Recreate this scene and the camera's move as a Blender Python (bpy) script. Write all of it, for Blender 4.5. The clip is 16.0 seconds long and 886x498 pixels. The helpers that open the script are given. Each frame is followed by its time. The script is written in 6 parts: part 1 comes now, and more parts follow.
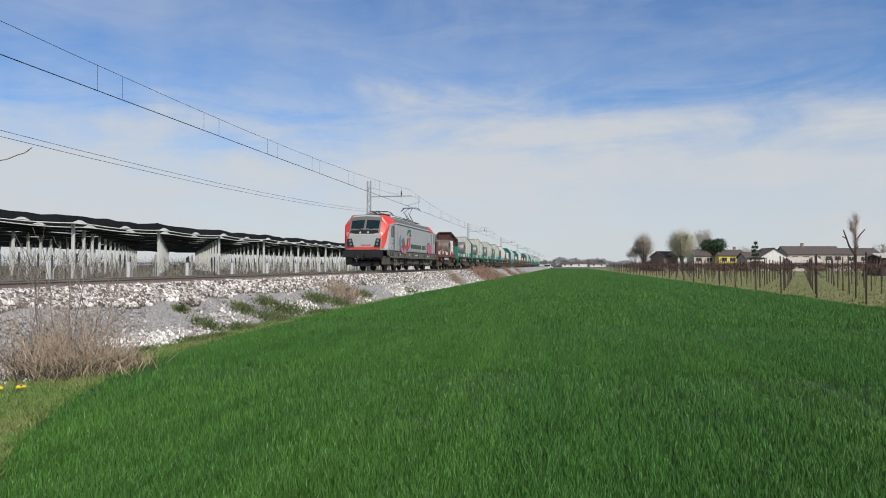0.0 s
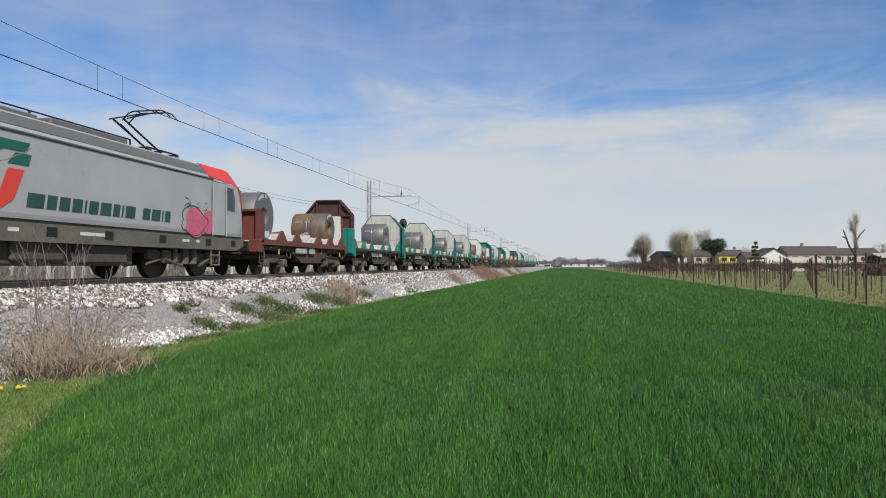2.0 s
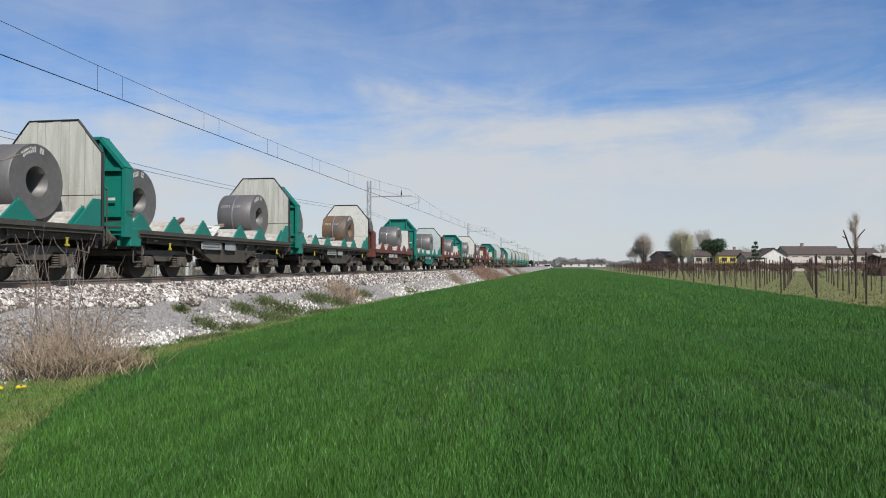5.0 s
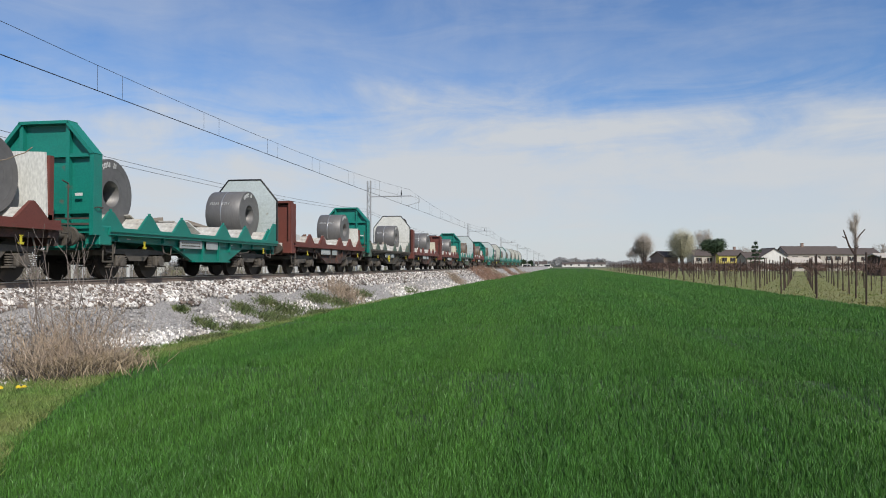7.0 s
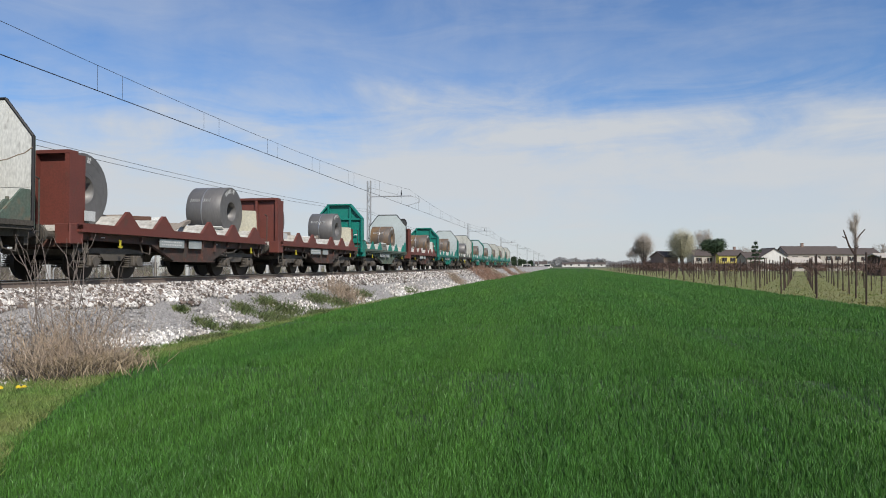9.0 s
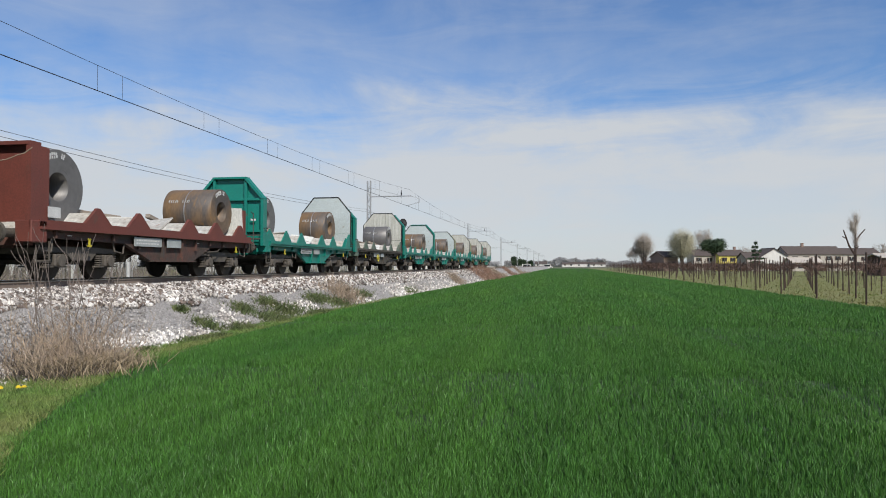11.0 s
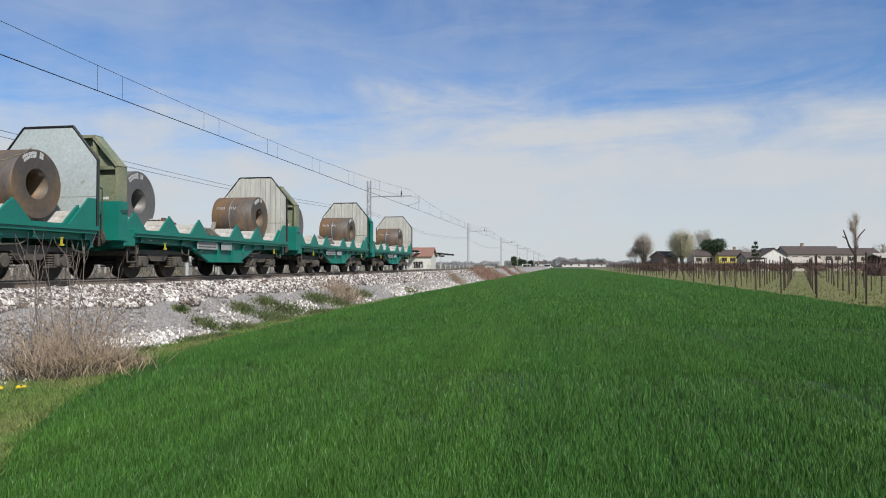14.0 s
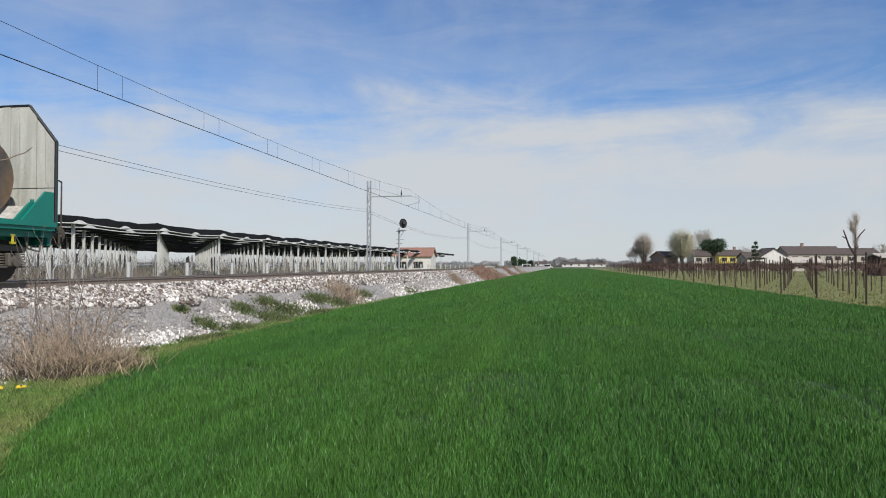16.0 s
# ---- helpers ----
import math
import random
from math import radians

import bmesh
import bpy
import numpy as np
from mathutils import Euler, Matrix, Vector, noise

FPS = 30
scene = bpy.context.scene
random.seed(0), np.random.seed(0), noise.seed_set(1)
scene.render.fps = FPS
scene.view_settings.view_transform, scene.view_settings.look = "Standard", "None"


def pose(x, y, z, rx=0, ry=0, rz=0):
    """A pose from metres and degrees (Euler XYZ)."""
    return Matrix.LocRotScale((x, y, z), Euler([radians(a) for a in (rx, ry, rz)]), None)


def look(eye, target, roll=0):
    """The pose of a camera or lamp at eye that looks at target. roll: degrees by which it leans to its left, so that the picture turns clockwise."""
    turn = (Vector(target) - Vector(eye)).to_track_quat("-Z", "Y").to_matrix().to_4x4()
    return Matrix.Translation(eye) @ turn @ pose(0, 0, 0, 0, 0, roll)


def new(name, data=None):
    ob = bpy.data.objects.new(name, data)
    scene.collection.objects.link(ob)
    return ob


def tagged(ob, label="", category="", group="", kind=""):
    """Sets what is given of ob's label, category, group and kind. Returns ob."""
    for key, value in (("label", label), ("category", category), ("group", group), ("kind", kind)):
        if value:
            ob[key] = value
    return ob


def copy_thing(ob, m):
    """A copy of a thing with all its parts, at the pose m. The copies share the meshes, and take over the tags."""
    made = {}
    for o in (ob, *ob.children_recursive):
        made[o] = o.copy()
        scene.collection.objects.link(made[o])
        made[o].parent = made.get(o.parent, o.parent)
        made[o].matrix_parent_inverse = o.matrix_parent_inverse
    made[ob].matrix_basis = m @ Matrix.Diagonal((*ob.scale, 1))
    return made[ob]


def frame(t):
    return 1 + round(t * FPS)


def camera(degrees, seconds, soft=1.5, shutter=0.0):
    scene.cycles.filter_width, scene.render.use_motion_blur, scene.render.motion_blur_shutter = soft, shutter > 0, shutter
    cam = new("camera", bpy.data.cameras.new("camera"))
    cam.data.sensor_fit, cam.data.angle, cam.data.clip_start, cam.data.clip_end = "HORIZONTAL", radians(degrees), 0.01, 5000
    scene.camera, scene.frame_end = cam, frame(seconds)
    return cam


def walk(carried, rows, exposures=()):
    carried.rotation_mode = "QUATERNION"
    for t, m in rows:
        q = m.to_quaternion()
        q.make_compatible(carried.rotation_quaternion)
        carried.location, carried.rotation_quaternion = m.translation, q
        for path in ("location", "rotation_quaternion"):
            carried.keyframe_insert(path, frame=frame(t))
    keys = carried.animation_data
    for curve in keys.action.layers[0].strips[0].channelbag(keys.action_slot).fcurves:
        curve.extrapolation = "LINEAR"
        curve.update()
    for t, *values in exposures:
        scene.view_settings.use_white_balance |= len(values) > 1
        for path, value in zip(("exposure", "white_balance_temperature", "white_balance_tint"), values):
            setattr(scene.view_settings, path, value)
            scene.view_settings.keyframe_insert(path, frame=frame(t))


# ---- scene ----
cam = camera(63.36, 16.0, soft=1.0)
EYE = Vector((0.0, 0.0, 1.72))
AIM = Vector((-0.16909, 0.98534, 0.02283))
walk(cam, [(0.0, look(EYE, EYE + AIM)), (16.0, look(EYE, EYE + AIM))])

# ---- plan numbers ----
TRACK = -12.6          # centre line of the track
RAIL = 1.36            # height of the rail head
SPEED = 18.80          # train speed, m/s, towards -y
WAGON = 12.09          # wagon length over buffers
NOSE = 43.30           # y of the locomotive's front buffers at 0 s
LOCO = 18.9

# ---- world and sun ----
SUN_TO = Vector((0.50, -0.66, 0.72)).normalized()
world = bpy.data.worlds.new("sky_world")
scene.world = world
world.use_nodes = True
wn, wl = world.node_tree.nodes, world.node_tree.links
wn.clear()
w_out = wn.new("ShaderNodeOutputWorld")
w_bg = wn.new("ShaderNodeBackground")
w_sky = wn.new("ShaderNodeTexSky")
w_sky.sky_type = "NISHITA"
w_sky.sun_disc = False
w_sky.sun_elevation = math.asin(SUN_TO.z)
w_sky.sun_rotation = math.atan2(SUN_TO.x, SUN_TO.y)
w_sky.air_density, w_sky.dust_density, w_sky.ozone_density = 1.0, 0.3, 6.0
w_bg.inputs["Strength"].default_value = 0.105
wl.new(w_bg.outputs[0], w_out.inputs[0])
# thin high cloud: a haze bank low down and combed streaks above it
w_co = wn.new("ShaderNodeTexCoord")
w_sep = wn.new("ShaderNodeSeparateXYZ")
wl.new(w_co.outputs["Generated"], w_sep.inputs[0])


def wmath(op, a, b=0.0, clamp=False):
    n = wn.new("ShaderNodeMath")
    n.operation, n.use_clamp = op, clamp
    for k, v in enumerate((a, b)):
        if isinstance(v, (int, float)):
            n.inputs[k].default_value = v
        else:
            wl.new(v, n.inputs[k])
    return n.outputs[0]


def wnoise(scale, stretch, turn, detail, rough, dist=0.0):
    m = wn.new("ShaderNodeMapping")
    m.inputs["Scale"].default_value = stretch
    m.inputs["Rotation"].default_value = turn
    wl.new(w_plane, m.inputs[0])
    n = wn.new("ShaderNodeTexNoise")
    n.inputs["Scale"].default_value, n.inputs["Detail"].default_value = scale, detail
    n.inputs["Roughness"].default_value, n.inputs["Distortion"].default_value = rough, dist
    wl.new(m.outputs[0], n.inputs["Vector"])
    return n.outputs["Fac"]


# cloud drawn over azimuth and height: a milky bank low down, thin combed streaks rising to the east above it
w_z = wmath("MAXIMUM", w_sep.outputs["Z"], 0.0)
w_az = wmath("ARCTAN2", w_sep.outputs["X"], w_sep.outputs["Y"])
w_comb = wn.new("ShaderNodeCombineXYZ")
wl.new(w_az, w_comb.inputs[0])
wl.new(w_z, w_comb.inputs[1])
w_plane = w_comb.outputs[0]
w_a = wnoise(1.5, (1.0, 3.6, 1.0), (0, 0, -0.30), 6.0, 0.55, 0.5)
w_b = wnoise(4.2, (1.0, 4.5, 1.0), (0, 0, -0.42), 8.0, 0.62, 0.7)
w_c = wnoise(2.6, (1.6, 1.0, 1.0), (0, 0, 0.5), 7.0, 0.6, 1.2)
w_streak = wmath("ADD", wmath("ADD", wmath("MULTIPLY", w_a, 0.5), wmath("MULTIPLY", w_b, 0.3)), wmath("MULTIPLY", w_c, 0.2))
w_edge = wmath("ADD", wmath("SUBTRACT", w_z, wmath("MULTIPLY", w_az, 0.015)), wmath("MULTIPLY", wmath("SUBTRACT", w_streak, 0.5), -0.42))
w_low = wmath("DIVIDE", wmath("SUBTRACT", 0.262, w_edge), 0.135, True)
w_low = wmath("MULTIPLY", wmath("MULTIPLY", w_low, w_low), wmath("SUBTRACT", 3.0, wmath("MULTIPLY", w_low, 2.0)))
w_thin = wmath("MULTIPLY", wmath("MAXIMUM", wmath("SUBTRACT", w_streak, 0.42), 0.0), 1.9)
w_cover = wmath("ADD", wmath("MULTIPLY", w_low, 0.80), wmath("ADD", w_thin, 0.05))
w_cover = wmath("MULTIPLY", wmath("MINIMUM", wmath("MAXIMUM", w_cover, 0.0), 1.0), 0.93)
w_mix = wn.new("ShaderNodeMix")
w_mix.data_type = "RGBA"
wl.new(w_cover, w_mix.inputs["Factor"])
w_tint = wn.new("ShaderNodeMix")
w_tint.data_type, w_tint.blend_type = "RGBA", "MULTIPLY"
w_tint.inputs["Factor"].default_value = 1.0
w_tint.inputs[7].default_value = (0.80, 0.95, 1.10, 1)
wl.new(w_sky.outputs[0], w_tint.inputs[6])
wl.new(w_tint.outputs[2], w_mix.inputs[6])
w_mix.inputs[7].default_value = (5.66, 5.86, 6.05, 1)
wl.new(w_mix.outputs[2], w_bg.inputs["Color"])

sun = new("sun", bpy.data.lights.new("sun", "SUN"))
sun.data.energy, sun.data.angle, sun.data.color = 4.4, radians(0.6), (1.0, 0.95, 0.87)
sun.matrix_world = look(SUN_TO * 50, (0, 0, 0))
scene.view_settings.exposure = 0.05


# ---- materials ----
def material(name, colour, rough=0.7, metal=0.0, second=None, scale=3.0, amount=0.5, fine=40.0, fine_amount=0.25,
             bump=0.2, bump_scale=None, stretch=(1, 1, 1), dirt=None, dirt_level=0.55, random_tint=0.0, spec=0.5):
    m = bpy.data.materials.new(name)
    m.use_nodes = True
    n, l = m.node_tree.nodes, m.node_tree.links
    b = n["Principled BSDF"]
    b.inputs["Roughness"].default_value, b.inputs["Metallic"].default_value = rough, metal
    b.inputs["Specular IOR Level"].default_value = spec
    co = n.new("ShaderNodeTexCoord")
    mp = n.new("ShaderNodeMapping")
    mp.inputs["Scale"].default_value = stretch
    l.new(co.outputs["Object"], mp.inputs[0])

    def noise_node(sc, detail=5.0):
        t = n.new("ShaderNodeTexNoise")
        t.inputs["Scale"].default_value, t.inputs["Detail"].default_value = sc, detail
        l.new(mp.outputs[0], t.inputs["Vector"])
        return t.outputs["Fac"]

    def ramp(fac, lo, hi):
        r = n.new("ShaderNodeMapRange")
        r.inputs["From Min"].default_value, r.inputs["From Max"].default_value = lo, hi
        l.new(fac, r.inputs["Value"])
        return r.outputs[0]

    def mixed(fac, a, c):
        x = n.new("ShaderNodeMix")
        x.data_type = "RGBA"
        l.new(fac, x.inputs["Factor"])
        for k, v in ((6, a), (7, c)):
            if isinstance(v, tuple):
                x.inputs[k].default_value = (*v[:3], 1)
            else:
                l.new(v, x.inputs[k])
        return x.outputs[2]

    second = second or tuple(c * 0.7 for c in colour)
    a = noise_node(scale)
    c1 = mixed(ramp(a, 0.5 - 0.25 / max(amount, 0.05) * 0.5, 0.5 + 0.25 / max(amount, 0.05) * 0.5), colour, second)
    f = noise_node(fine, 3.0)
    dark = n.new("ShaderNodeMix")
    dark.data_type, dark.blend_type = "RGBA", "MULTIPLY"
    dark.inputs["Factor"].default_value = fine_amount
    l.new(c1, dark.inputs[6])
    g = n.new("ShaderNodeValToRGB")
    g.color_ramp.elements[0].position, g.color_ramp.elements[1].position = 0.3, 0.7
    l.new(f, g.inputs[0])
    l.new(g.outputs[0], dark.inputs[7])
    out = dark.outputs[2]
    if dirt:
        out = mixed(ramp(noise_node(scale * 2.3, 8.0), dirt_level, dirt_level + 0.14), out, dirt)
    if random_tint:
        info = n.new("ShaderNodeNewGeometry")
        h = n.new("ShaderNodeHueSaturation")
        v = n.new("ShaderNodeMapRange")
        v.inputs["To Min"].default_value, v.inputs["To Max"].default_value = 1 - random_tint, 1 + random_tint
        l.new(info.outputs["Random Per Island"], v.inputs["Value"])
        l.new(v.outputs[0], h.inputs["Value"])
        l.new(out, h.inputs["Color"])
        out = h.outputs[0]
    l.new(out, b.inputs["Base Color"])
    if bump:
        bp = n.new("ShaderNodeBump")
        bp.inputs["Strength"].default_value, bp.inputs["Distance"].default_value = bump, 0.02
        l.new(noise_node(bump_scale or fine, 4.0), bp.inputs["Height"])
        l.new(bp.outputs[0], b.inputs["Normal"])
    return m


# ---- mesh helpers ----
def bm_box(bm, x0, x1, y0, y1, z0, z1, bevel=0.0):
    vs = [bm.verts.new(p) for p in ((x0, y0, z0), (x1, y0, z0), (x1, y1, z0), (x0, y1, z0), (x0, y0, z1), (x1, y0, z1), (x1, y1, z1), (x0, y1, z1))]
    fs = [bm.faces.new([vs[i] for i in q]) for q in ((3, 2, 1, 0), (4, 5, 6, 7), (0, 1, 5, 4), (1, 2, 6, 5), (2, 3, 7, 6), (3, 0, 4, 7))]
    if bevel:
        es = list({e for f in fs for e in f.edges})
        bmesh.ops.bevel(bm, geom=es, offset=bevel, segments=1, affect="EDGES")
    return bm


def bm_tube(bm, p, q, r, r2=None, seg=10, cap=True):
    p, q = Vector(p), Vector(q)
    r2 = r if r2 is None else r2
    d = (q - p).normalized()
    a = d.orthogonal().normalized()
    b = d.cross(a)
    rings = []
    for c, rr in ((p, r), (q, r2)):
        rings.append([bm.verts.new(c + (a * math.cos(2 * math.pi * k / seg) + b * math.sin(2 * math.pi * k / seg)) * rr) for k in range(seg)])
    for k in range(seg):
        bm.faces.new((rings[0][k], rings[0][(k + 1) % seg], rings[1][(k + 1) % seg], rings[1][k]))
    if cap:
        bm.faces.new(rings[0][::-1])
        bm.faces.new(rings[1])
    return bm


def bm_path(bm, pts, r, seg=6):
    """One unbroken tube through all the points."""
    pts = [Vector(p) for p in pts]
    rings = []
    for k, p in enumerate(pts):
        d = (pts[min(k + 1, len(pts) - 1)] - pts[max(k - 1, 0)]).normalized()
        a = d.cross(Vector((0.3, 0.2, 1.0)) if abs(d.z) < 0.9 else Vector((1, 0, 0))).normalized()
        b = d.cross(a)
        rings.append([bm.verts.new(p + (a * math.cos(2 * math.pi * j / seg) + b * math.sin(2 * math.pi * j / seg)) * r) for j in range(seg)])
    for u, v in zip(rings, rings[1:]):
        for j in range(seg):
            bm.faces.new((u[j], u[(j + 1) % seg], v[(j + 1) % seg], v[j]))
    bm.faces.new(rings[0][::-1])
    bm.faces.new(rings[-1])
    return bm


def bm_prism(bm, poly, axis, a, b):
    """A polygon drawn in the plane across axis (x: (y, z); y: (x, z); z: (x, y)), drawn out from a to b."""
    def at(u, v, w):
        return {"x": (w, u, v), "y": (u, w, v), "z": (u, v, w)}[axis]
    lo = [bm.verts.new(at(u, v, a)) for u, v in poly]
    hi = [bm.verts.new(at(u, v, b)) for u, v in poly]
    k = len(poly)
    fs = [bm.faces.new(lo), bm.faces.new(hi[::-1])]
    fs += [bm.faces.new((lo[i], hi[i], hi[(i + 1) % k], lo[(i + 1) % k])) for i in range(k)]
    bmesh.ops.recalc_face_normals(bm, faces=fs)
    return bm


def bm_ring(bm, cx, cy, cz, r, R, x0, x1, seg=32, lip=0.012):
    """A hollow roll about the x axis."""
    prof = [(x0, r), (x0, R - lip), (x0 + lip, R), (x1 - lip, R), (x1, R - lip), (x1, r)]
    rings = [[bm.verts.new((x, cy + rr * math.cos(2 * math.pi * k / seg), cz + rr * math.sin(2 * math.pi * k / seg))) for x, rr in prof] for k in range(seg)]
    m = len(prof)
    for k in range(seg):
        u, v = rings[k], rings[(k + 1) % seg]
        for j in range(m):
            f = bm.faces.new((u[j], u[(j + 1) % m], v[(j + 1) % m], v[j]))
            f.smooth = j in (2,) or j == 5
    return bm


MESHES = {}


def mesh_of(name, make, mat):
    bm = bmesh.new()
    make(bm)
    bmesh.ops.recalc_face_normals(bm, faces=bm.faces[:])
    me = bpy.data.meshes.new(name)
    bm.to_mesh(me)
    bm.free()
    me.materials.append(mat)
    return me


def part(name, make, mat, parent=None, label="", at=None, key=None):
    """One mesh object. make: a function that fills a bmesh. key: alike parts share one mesh."""
    if key is None or key not in MESHES:
        me = mesh_of(name, make, mat)
        if key is not None:
            MESHES[key] = me
    else:
        me = MESHES[key]
    ob = new(name, me)
    if parent is not None:
        ob.parent = parent
    if at is not None:
        ob.matrix_basis = at if isinstance(at, Matrix) else Matrix.Translation(at)
    if label:
        tagged(ob, label)
    return ob


def boxes(*bs, bevel=0.0):
    def make(bm):
        for b in bs:
            bm_box(bm, *b, bevel=bevel)
    return make


def tubes(*ts, seg=8):
    def make(bm):
        for p, q, r in ts:
            bm_tube(bm, p, q, r, seg=seg)
    return make


def raw_mesh(name, verts, faces, mat, smooth=False):
    me = bpy.data.meshes.new(name)
    faces = np.asarray(faces, dtype=np.int32)
    verts = np.asarray(verts, dtype=np.float32)
    k = faces.shape[1]
    me.vertices.add(len(verts))
    me.vertices.foreach_set("co", verts.ravel())
    me.loops.add(faces.size)
    me.loops.foreach_set("vertex_index", faces.ravel())
    me.polygons.add(len(faces))
    me.polygons.foreach_set("loop_start", np.arange(0, faces.size, k, dtype=np.int32))
    me.polygons.foreach_set("loop_total", np.full(len(faces), k, dtype=np.int32))
    me.update(calc_edges=True)
    me.materials.append(mat)
    if smooth:
        me.polygons.foreach_set("use_smooth", np.ones(len(faces), dtype=bool))
    return me


MOVERS = []            # (thing, y at 0 s relative to the world, x, z, turn about z)
SPINNERS = []          # (wheelset, radius)


def rides(ob, x, y, z, turn=None):
    """The thing travels with the train; y is its place at 0 s."""
    MOVERS.append((ob, x, y, z, turn or Matrix.Identity(4)))
    ob.matrix_basis = Matrix.Translation((x, y, z)) @ (turn or Matrix.Identity(4))
    return ob


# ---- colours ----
# deep green soil: the shade in the gaps between wheat blades is painted in
M_SOIL = material("shaded_field_soil", (0.024, 0.058, 0.017), 0.95, second=(0.034, 0.055, 0.020), scale=0.8, fine=14, fine_amount=0.5, bump=0.6)
M_WHEAT = material("wheat_blade", (0.047, 0.146, 0.025), 0.5, second=(0.072, 0.180, 0.028), scale=0.5, stretch=(1, 0.08, 1), amount=0.6, fine=3, fine_amount=0.25, bump=0, random_tint=0.6, spec=0.35)
M_VERGE = material("verge_grass", (0.11, 0.21, 0.035), 0.7, second=(0.19, 0.22, 0.065), scale=1.1, amount=0.9, fine=6, bump=0, random_tint=0.4)
M_SLOPE = material("dusty_slope", (0.43, 0.41, 0.39), 0.95, second=(0.33, 0.31, 0.29), scale=0.9, fine=22, fine_amount=0.55, bump=0.9, bump_scale=16)
M_STONE = material("ballast_stone", (0.70, 0.67, 0.63), 0.9, second=(0.42, 0.38, 0.34), scale=2.0, amount=0.9, fine=25, fine_amount=0.3, bump=0.3, random_tint=0.58)
# rust-brown stones, darkened to carry the shade of gaps between the pale ones
M_GAPSTONE = material("rusty_gap_stone", (0.22, 0.165, 0.135), 0.95, second=(0.10, 0.082, 0.072), scale=2.0, amount=0.9, fine=25, fine_amount=0.3, bump=0.3, random_tint=0.45)
M_GREYSTONE = material("old_ballast_stone", (0.42, 0.40, 0.38), 0.95, second=(0.31, 0.295, 0.28), scale=2.0, fine=25, fine_amount=0.3, bump=0.3, random_tint=0.35)
M_RAIL = material("rail_steel", (0.25, 0.20, 0.165), 0.85, 0.0, second=(0.17, 0.13, 0.105), scale=4, bump=0.1)
M_RAILTOP = material("polished_rail_head", (0.55, 0.54, 0.52), 0.28, 1.0, bump=0.02)
M_SLEEPER = material("concrete_sleeper", (0.36, 0.33, 0.30), 0.9, scale=4, bump=0.3)
M_STEEL = material("galvanised_steel", (0.46, 0.47, 0.48), 0.55, 0.35, second=(0.36, 0.37, 0.38), scale=5, bump=0.08)
M_WIRE = material("dark_wire", (0.03, 0.03, 0.035), 0.6, 0.3, bump=0)
M_WHITEPOST = material("white_concrete_post", (0.64, 0.64, 0.62), 0.8, second=(0.50, 0.50, 0.48), scale=2.5, bump=0.1)
M_WHITECAP = material("white_plastic", (0.80, 0.80, 0.78), 0.6, second=(0.70, 0.70, 0.68), scale=2.5, bump=0.05)
M_NET = material("black_hail_net", (0.010, 0.011, 0.012), 1.0, second=(0.018, 0.019, 0.020), scale=1.5, bump=0.3, bump_scale=8, spec=0.05)
M_CORDON = material("bare_brown_canes", (0.11, 0.055, 0.04), 0.9, second=(0.07, 0.045, 0.035), scale=3, bump=0, random_tint=0.35)
M_DEADGRASS = material("pale_dead_grass", (0.34, 0.32, 0.22), 0.95, second=(0.24, 0.25, 0.15), scale=0.6, bump=0, random_tint=0.3)
M_DRYGREY = material("dry_grey_growth", (0.24, 0.205, 0.18), 0.95, second=(0.17, 0.145, 0.125), scale=2, bump=0, random_tint=0.35)
M_RUSTPOST = material("rusty_post", (0.085, 0.055, 0.045), 0.85, 0.2, scale=6, bump=0.15)
M_VINEGRASS = material("vineyard_grass", (0.165, 0.195, 0.050), 0.95, second=(0.225, 0.205, 0.072), scale=0.6, amount=0.9, fine=9, fine_amount=0.4, bump=0.5)
M_FARFIELD = material("far_field", (0.10, 0.125, 0.06), 0.95, second=(0.16, 0.14, 0.09), scale=0.02, fine=0.6, bump=0)
M_BRUSH = material("dry_brush_stem", (0.40, 0.31, 0.22), 0.9, second=(0.26, 0.20, 0.15), scale=3, bump=0, random_tint=0.35)
M_SAPLING = material("sapling_bark", (0.22, 0.185, 0.16), 0.9, second=(0.16, 0.13, 0.115), scale=4, bump=0)
M_STRAW = material("dry_straw", (0.43, 0.34, 0.22), 0.9, second=(0.31, 0.24, 0.155), scale=2, bump=0, random_tint=0.3)
M_REDBRUSH = material("reddish_dry_stems", (0.32, 0.19, 0.13), 0.9, second=(0.24, 0.15, 0.11), scale=2, bump=0, random_tint=0.35)
M_WEED = material("weed_leaf", (0.075, 0.12, 0.035), 0.7, second=(0.13, 0.14, 0.05), scale=3, bump=0, random_tint=0.4)
M_YELLOW = material("dandelion_petal", (0.85, 0.62, 0.02), 0.6, bump=0)
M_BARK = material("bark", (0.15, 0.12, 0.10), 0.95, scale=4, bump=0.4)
# twig colour paled: the bright sky showing between fine twigs is blended in
M_TWIG = material("sky_paled_twigs", (0.40, 0.36, 0.31), 0.9, second=(0.32, 0.28, 0.24), scale=1, bump=0, random_tint=0.2)
M_BUD = material("budding_twigs", (0.48, 0.46, 0.33), 0.9, second=(0.40, 0.38, 0.28), scale=1, bump=0, random_tint=0.25)
M_PINE = material("pine_needles", (0.030, 0.060, 0.028), 0.8, second=(0.045, 0.075, 0.03), scale=1, bump=0, random_tint=0.4)
# tree grey lightened for distance: the aerial haze is put into the colour
M_HAZEWOOD = material("far_wood", (0.42, 0.42, 0.42), 0.95, second=(0.34, 0.34, 0.34), scale=0.3, bump=0, random_tint=0.2)
M_PLASTER = material("white_plaster", (0.74, 0.72, 0.68), 0.9, second=(0.62, 0.60, 0.56), scale=0.6, bump=0.05)
